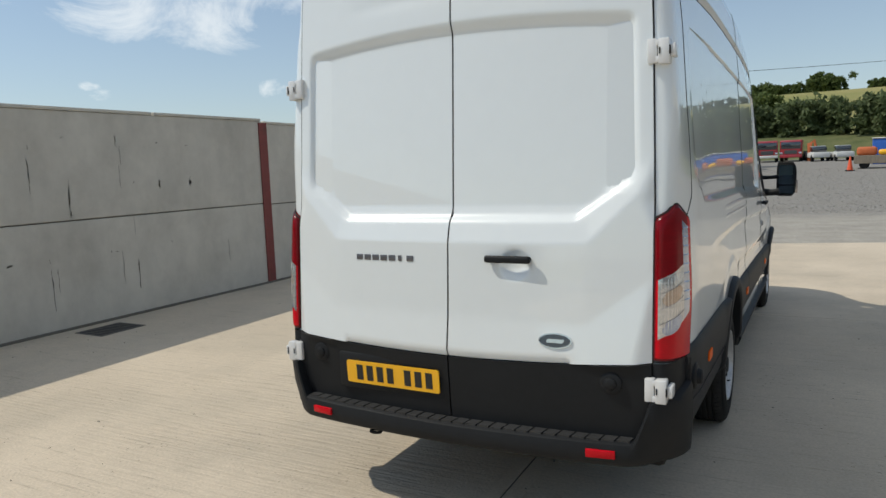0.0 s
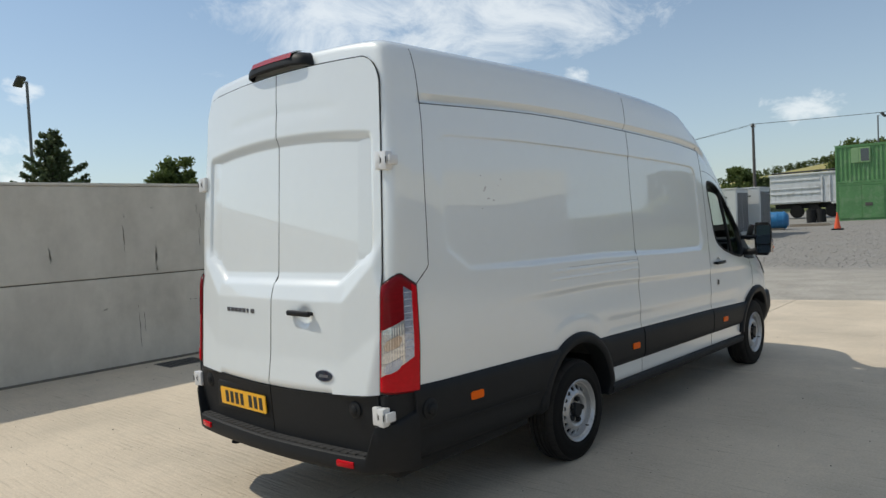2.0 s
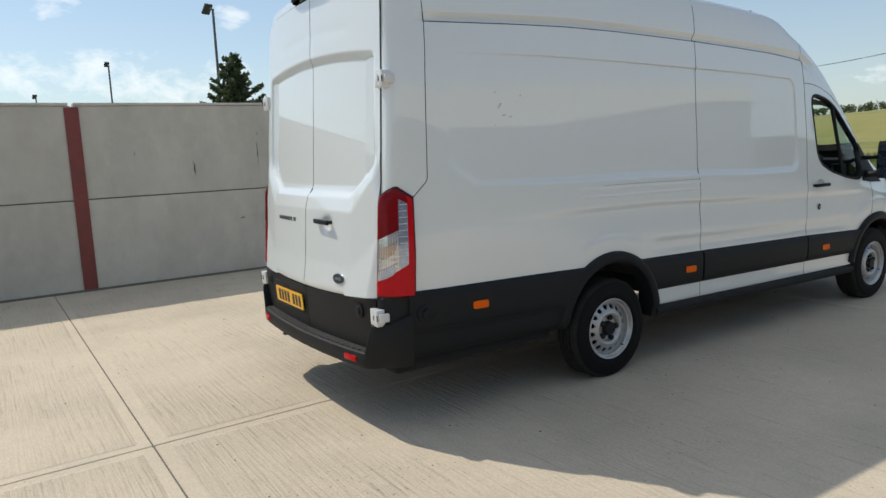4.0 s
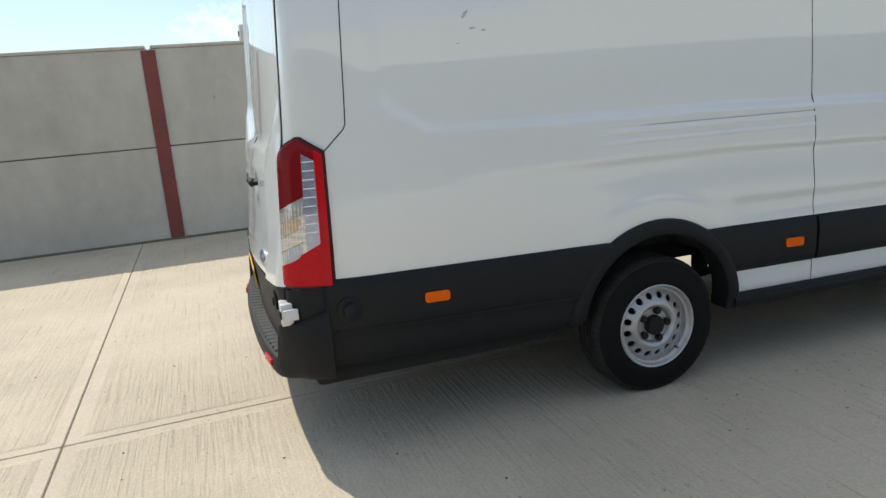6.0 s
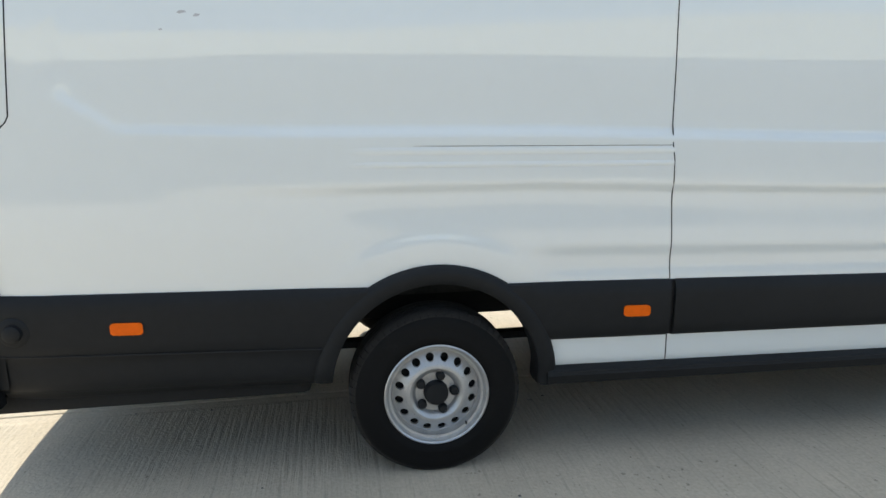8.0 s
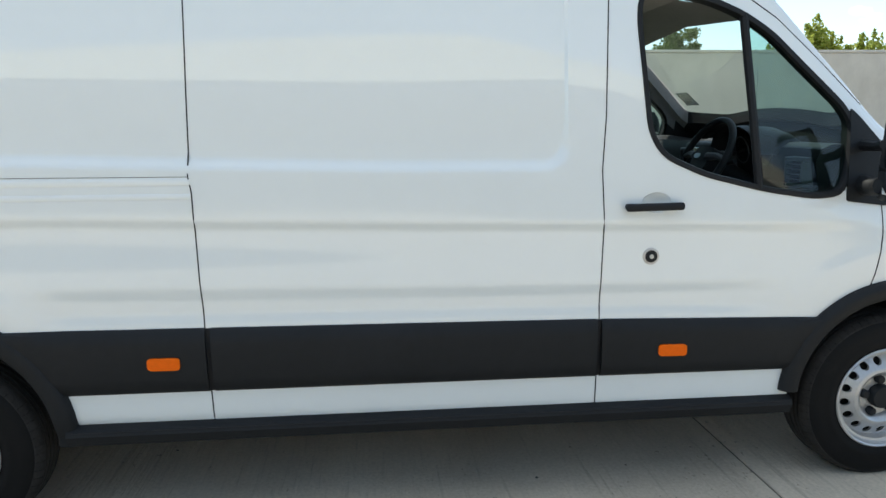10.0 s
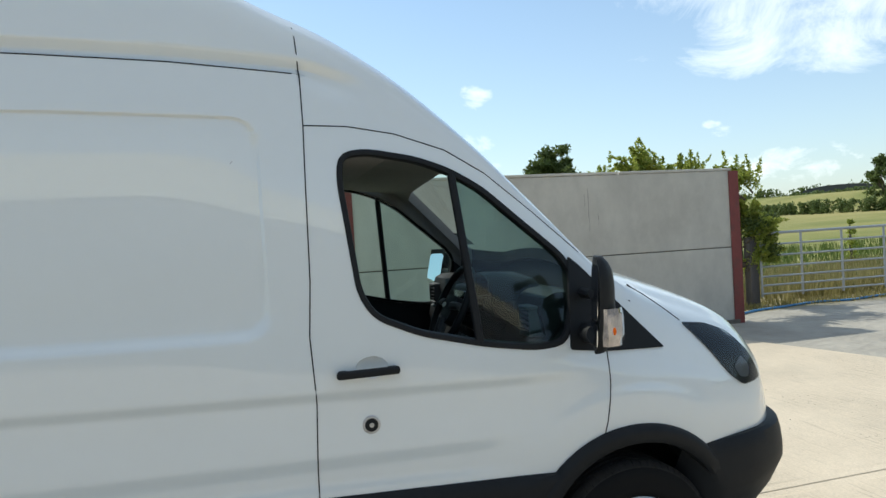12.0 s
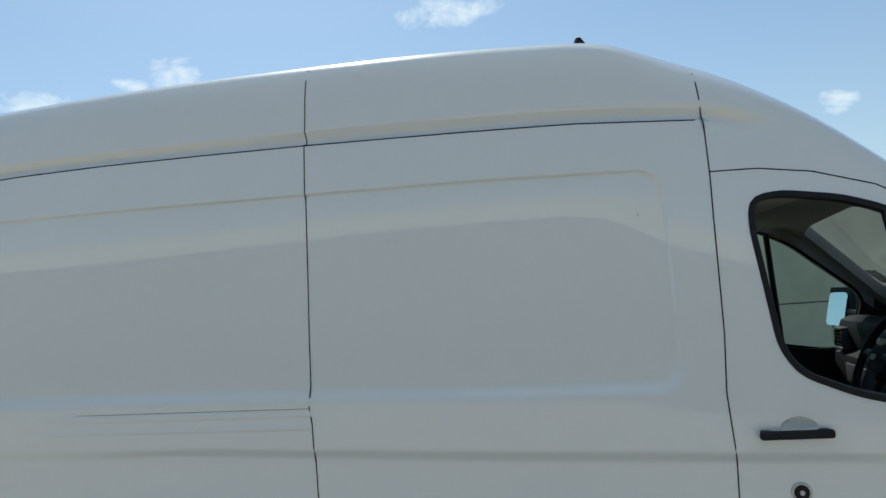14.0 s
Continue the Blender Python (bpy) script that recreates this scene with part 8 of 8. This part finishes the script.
tk = thing("water_tank", "round blue plastic tank lying on its side", "tank", "", (-9.1, 41.3, ground_at(-9, 41)), 12)
bm = bmesh.new()
lathe(bm, [(-0.62, 0.0), (-0.60, 0.30), (-0.48, 0.46), (-0.40, 0.50), (0.40, 0.50), (0.48, 0.46), (0.60, 0.30), (0.62, 0.0)], (0, 0, 0.56), 30)
part("barrel", bm, TANKBLUE, tk)
for x in (-0.35, 0.0, 0.35):
    bm = bmesh.new()
    lathe(bm, [(x - 0.04, 0.502), (x - 0.03, 0.52), (x + 0.03, 0.52), (x + 0.04, 0.502)], (0, 0, 0.56), 30)
    part("hoop", bm, TANKBLUE, tk)
bm = bmesh.new()
box(bm, (-0.4, -0.4, 0.0), (0.4, 0.4, 0.12), 0.02)
part("cradle", bm, TIMBER, tk)


def cone(at, label="orange traffic cone with a black base"):
    c = thing("traffic_cone", label, "traffic cone", "traffic cones", at)
    bm = bmesh.new()
    cyl(bm, (0, 0, 0.06), (0, 0, 0.92), 0.17, 0.03, 20)
    part("cone_body", bm, CONEORANGE, c)
    bm = bmesh.new()
    cyl(bm, (0, 0, 0.42), (0, 0, 0.60), 0.108, 0.080, 20)
    part("sleeve", bm, CONEORANGE, c)
    bm = bmesh.new()
    box(bm, (-0.26, -0.26, 0), (0.26, 0.26, 0.07), 0.02)
    part("foot", bm, RUBBER, c)


cone((-5.6, 39.6, ground_at(-5, 40)))
cone((3.2, 47.3, ground_at(3, 47)))
# pallets and timber by the trailer
pl = thing("timber_pile", "loose pale planks lying on the gravel", "timber", "", (-9.6, 44.5, ground_at(-9, 44)), 5)
for k in range(5):
    bm = bmesh.new()
    box(bm, (0.1 * k, 0.22 * k, 0.06 * (k % 3)), (2.2 + 0.1 * k, 0.22 * k + 0.16, 0.06 * (k % 3) + 0.05), 0.005, 1)
    part("plank", bm, TIMBER, pl, smooth=False)
for x, y in ((-9.5, 50.2), (-8.9, 50.3)):
    b = thing("oil_drum", "black drum standing beside the cabin", "drum", "drums", (x, y, ground_at(x, y)))
    bm = bmesh.new()
    cyl(bm, (0, 0, 0), (0, 0, 0.9), 0.30, n=24)
    part("barrel", bm, DARK, b)
    bm = bmesh.new()
    tube(bm, [(0.31 * math.cos(q), 0.31 * math.sin(q), 0.55) for q in np.linspace(0, 6.283, 24, endpoint=False)], 0.015, 5, True)
    part("hoop", bm, DARK, b)


def forklift():
    f = thing("forklift_mast", "rusty dark lifting mast on a frame beside the cabin", "machine", "", (-4.9, 52.4, ground_at(-5, 52)), 8)
    for x in (0.0, 0.55):
        bm = bmesh.new()
        box(bm, (x, 0, 0), (x + 0.10, 0.12, 3.3), 0.01, 1)
        part("mast_rail", bm, DARK, f, smooth=False)
    for k in range(9):
        bm = bmesh.new()
        box(bm, (-0.9, 0.02, 0.5 + 0.3 * k), (0.6, 0.06, 0.55 + 0.3 * k))
        part("cross_bar", bm, DARK, f, smooth=False)
    bm = bmesh.new()
    box(bm, (-0.3, -0.5, 0.1), (1.2, 0.5, 0.6), 0.08)
    part("base", bm, DARK, f)


forklift()

# utility pole with crossarm and wires
pole = thing("utility_pole", "weathered timber utility pole with a crossarm", "pole", "", (-18.0, 65.5, ground_at(-18, 65)), 72)
bm = bmesh.new()
tube(bm, [(0, 0, -0.3), (0, 0, 4), (0, 0, 8.7)], [0.16, 0.14, 0.11], 12)
part("shaft", bm, DARKTIMBER, pole)
bm = bmesh.new()
box(bm, (-0.28, -0.05, 8.35), (0.28, 0.05, 8.44), 0.01, 1)
part("crossarm", bm, DARKTIMBER, pole, smooth=False)
for x in (-0.25, 0.25):
    bm = bmesh.new()
    cyl(bm, (x, 0, 8.44), (x, 0, 8.64), 0.045, 0.03, 10)
    part("insulator", bm, DULLWHITE, pole)
z8 = ground_at(-18, 65) + 8.64


def wire(a, b, sag, r=0.016):
    bm = bmesh.new()
    a, b = Vector(a), Vector(b)
    tube(bm, [a + (b - a) * q - Vector((0, 0, sag * 4 * q * (1 - q))) for q in np.linspace(0, 1, 40)], r, 5)
    tagged(mesh_object("overhead_wire", bm, CABLE), "black overhead wire slung between poles", "cable", "overhead wires")


for dx in (-0.25, 0.25):
    wire((-18.0 + dx, 65.5, z8), (70 + dx, 72, z8 + 2.0), 1.2)
    wire((-18.0 + dx, 65.5, z8), (-46 + dx, 74, z8 - 0.6), 0.7)


def lamp_post(at, height, turn, label):
    l = thing("floodlight_post", label, "lamp post", "floodlight posts", at, turn)
    bm = bmesh.new()
    tube(bm, [(0, 0, -0.2), (0, 0, height * 0.5), (0, 0, height)], [height * 0.0085, height * 0.0075, height * 0.0065], 10)
    part("shaft", bm, POSTGREY, l)
    bm = bmesh.new()
    tube(bm, [(0, 0, height - 0.05), (0.16, 0, height + 0.02)], 0.03, 6)
    part("bracket", bm, GALV, l)
    bm = bmesh.new()
    m = Matrix.Translation((0.36, 0, height + 0.04)) @ Matrix.Rotation(radians(50), 4, "Y")
    box(bm, (-0.22, -0.17, -0.05), (0.22, 0.17, 0.05), 0.02, 1, m)
    part("lamp_head", bm, GRILLE, l, "grey floodlight head", smooth=False)


lamp_post((-24.2, 6.85, 0), 7.5, 200, "tall grey floodlight post behind the wall")
lamp_post((-54.8, 7.8, 0), 9.1, 190, "tall grey floodlight post behind the wall")
lamp_post((-66.0, 3.6, 0), 7.6, 190, "tall grey floodlight post behind the wall")
lamp_post((-6.7, 57.5, 0.6), 7.4, 30, "grey floodlight post behind the cabins")


def lorry(at, rz, cab, label, body):
    t = thing("lorry", label, "lorry", "parked lorries", at, rz)
    bm = bmesh.new()
    box(bm, (-0.95, 0, 0.45), (0.95, 1.6, 2.05), 0.12, 3)
    part("cab", bm, cab, t)
    bm = bmesh.new()
    box(bm, (-0.85, -0.015, 1.22), (0.85, 0.05, 1.88), 0.05, 2)
    part("windscreen", bm, DARKGLASS, t)
    bm = bmesh.new()
    box(bm, (-0.97, -0.05, 0.40), (0.97, 0.1, 0.66), 0.04, 2)
    part("bumper", bm, body, t)
    bm = bmesh.new()
    box(bm, (-0.55, -0.03, 0.74), (0.55, 0.02, 1.1), 0.02, 1)
    part("grille", bm, GRILLE, t)
    bm = bmesh.new()
    box(bm, (-0.95, 1.7, 0.75), (0.95, 5.2, 1.0), 0.03, 1)
    part("bed", bm, DARK, t)
    for x in (-0.82, 0.82):
        bm = bmesh.new()
        box(bm, (x - 0.13, -0.06, 0.74), (x + 0.13, 0.0, 0.92), 0.03)
        part("headlight", bm, CHROME, t)
        for y in (0.75, 4.2):
            bm = bmesh.new()
            lathe(bm, [(-0.13, 0), (-0.13, 0.42), (0.13, 0.42), (0.13, 0)], (x, y, 0.42), 20)
            part("wheel", bm, RUBBER, t)


lorry((-2.9, 72.2, ground_at(-3, 72)), 2, LORRYRED, "red and white lorry parked nose-on at the yard edge", DULLWHITE)
lorry((-0.85, 72.3, ground_at(-1, 72)), -4, LORRYRED, "red lorry parked nose-on at the yard edge", LORRYRED)


def pickup(at, rz, s, label):
    t = thing("pickup", label, "car", "parked small vehicles", at, rz)
    bm = bmesh.new()
    box(bm, (-0.8 * s, 0, 0.35), (0.8 * s, 3.4, 0.85), 0.10, 2)
    part("body", bm, DULLWHITE, t)
    bm = bmesh.new()
    box(bm, (-0.68 * s, 0.7, 0.8), (0.68 * s, 2.3, 1.38), 0.18, 3)
    part("cabin", bm, DARKGLASS, t)
    bm = bmesh.new()
    box(bm, (-0.62 * s, 0.95, 1.36), (0.62 * s, 2.1, 1.42), 0.05, 2)
    part("roof", bm, DULLWHITE, t)
    for x in (-0.72 * s, 0.72 * s):
        for y in (0.6, 2.7):
            bm = bmesh.new()
            lathe(bm, [(-0.1, 0), (-0.1, 0.31), (0.1, 0.31), (0.1, 0)], (x, y, 0.31), 20)
            part("wheel", bm, RUBBER, t)


pickup((1.75, 70.3, ground_at(1.5, 70)), 12, 0.9, "small white car parked at the yard edge")
pickup((3.6, 69.4, ground_at(3, 69)), 8, 0.9, "small white car parked at the yard edge")
bm = bmesh.new()
ex = thing("excavator_arm", "orange machine boom folded beside the lorries", "machine", "", (0.75, 72.5, ground_at(1, 72)))
box(bm, (-0.2, 0, 0), (0.2, 0.5, 1.7), 0.06)
tube(bm, [(0, 0.2, 1.6), (0.35, 0.2, 2.0), (0.6, 0.2, 0.9)], 0.12, 8)
part("boom", bm, ORANGEPLANT, ex)
fl = thing("flatbed_trailer", "low flatbed trailer loaded with orange machine parts", "trailer", "", (3.5, 50.2, ground_at(4, 50)), -3)
bm = bmesh.new()
box(bm, (0, 0, 0.34), (5.0, 2.0, 0.86), 0.02, 1)
part("bed", bm, TIMBER, fl, smooth=False)
for x0, x1, h, mat in ((0.15, 1.3, 0.55, ORANGEPLANT), (1.35, 2.0, 0.36, YELLOW), (2.1, 3.4, 0.62, ORANGEPLANT), (3.5, 4.8, 0.4, STAIN)):
    bm = bmesh.new()
    box(bm, (x0, 0.3, 0.862), (x1, 1.6, 0.862 + h), 0.16, 3)
    part("load", bm, mat, fl)
for x in (0.6, 3.2, 4.1):
    bm = bmesh.new()
    lathe(bm, [(-0.1, 0), (-0.1, 0.3), (0.1, 0.3), (0.1, 0)], (0, 0, 0), 18)
    bmesh.ops.transform(bm, matrix=Matrix.Translation((x, 0.12, 0.3)) @ Matrix.Rotation(radians(90), 4, "Z"), verts=bm.verts[:])
    part("wheel", bm, RUBBER, fl)
bs = thing("covered_load", "stack under a bright blue sheet at the yard edge", "covered stack", "", (5.0, 58.5, ground_at(5, 58)), -3)
bm = bmesh.new()
box(bm, (0, 0, 0), (4.2, 2.2, 1.9), 0.12, 2)
part("sheet", bm, BLUESHEET, bs)
bm = bmesh.new()
box(bm, (-0.06, -0.06, 1.88), (4.26, 2.26, 1.96), 0.03, 1)
part("edge_bar", bm, DULLWHITE, bs)

# far farm shed on the skyline
sh = thing("farm_shed", "distant low farm shed with a dark arched roof", "barn", "", (-222, 207, 5.0), 40)
bm = bmesh.new()
box(bm, (0, 0, 0), (26, 10, 2.2))
part("wall", bm, DULLWHITE, sh, smooth=False)
bm = bmesh.new()
slab(bm, [(-0.5, 2.2)] + [(13 + 13.5 * math.cos(q), 2.2 + 2.4 * math.sin(q)) for q in np.linspace(math.pi, 0, 12)] + [(26.5, 2.2)], lambda u, v, w: Vector((u, -0.5 + w, v)), 11.0)
part("roof", bm, GRILLE, sh, smooth=False)

# the yard's other side: a long shed that the paintwork mirrors
ws = tagged(new("wall_east"), "long grey sheeted shed with a cream upper band, closing the yard", "building", kind="structure")
bm = bmesh.new()
box(bm, (31, -34, -0.1), (31.4, 52, 7.7))
part("lower_sheeting", bm, GREYSHEET, ws, smooth=False)
bm = bmesh.new()
box(bm, (30.95, -34, 7.7), (31.4, 52, 9.25))
part("upper_sheeting", bm, CREAM, ws, smooth=False)

# loose grit on the slabs, stones on the gravel
r = np.random.default_rng(77)


def pebbles(name, label, pts, sizes, mat):
    v, f = [], []
    base = np.array([(1, 0, 0), (-1, 0, 0), (0, 1, 0), (0, -1, 0), (0, 0, 1), (0, 0, -0.6)])
    tri = [(0, 2, 4), (2, 1, 4), (1, 3, 4), (3, 0, 4), (2, 0, 5), (1, 2, 5), (3, 1, 5), (0, 3, 5)]
    for p, s in zip(pts, sizes):
        i = len(v)
        a = r.uniform(0, 6.28)
        c, sn = math.cos(a), math.sin(a)
        for b in base * r.uniform(0.6, 1.2, size=(6, 3)) * s:
            v.append((p[0] + b[0] * c - b[1] * sn, p[1] + b[0] * sn + b[1] * c, p[2] + b[2] * 0.7))
        f += [(i + a_, i + b_, i + c_) for a_, b_, c_ in tri]
    me = bpy.data.meshes.new(name)
    me.from_pydata(v, [], f)
    me.materials.append(mat)
    tagged(new(name, me), label, "stones", kind="stuff")


STONE = material("pale_stone", (0.29, 0.28, 0.26), 0.9, var=0.3, scale=3)
px_, py_ = r.uniform(-5.6, 6, 420), r.uniform(-4.5, 9.5, 420)
pebbles("grit", "specks of dark grit lying on the concrete", np.stack([px_, py_, np.full(420, 0.002)], 1), r.uniform(0.003, 0.010, 420) ** 1.0, STAIN)
gx_, gy_ = r.uniform(-9, 16, 9000), 19.0 + 34 * r.uniform(0, 1, 9000) ** 1.6
pebbles("gravel", "loose grey gravel stones", np.stack([gx_, gy_, [ground_at(a, b) + 0.01 for a, b in zip(gx_, gy_)]], 1), r.uniform(0.012, 0.045, 9000), STONE)

# ---- pieces: the slabs ----
for q in shapes:
    bm = bmesh.new()
    slab(bm, round_poly(q, 0.012, 2), lambda u, v, w: Vector((u, v, -w)), 0.06)
    bmesh.ops.bevel(bm, geom=[e for e in bm.edges if all(abs(v.co.z) < 1e-6 for v in e.verts) and len(e.link_faces) == 2 and abs(e.calc_face_angle(0)) > 1], offset=0.004, segments=1, affect="EDGES")
    part("slab", bm, CONC, pavement, smooth=False)
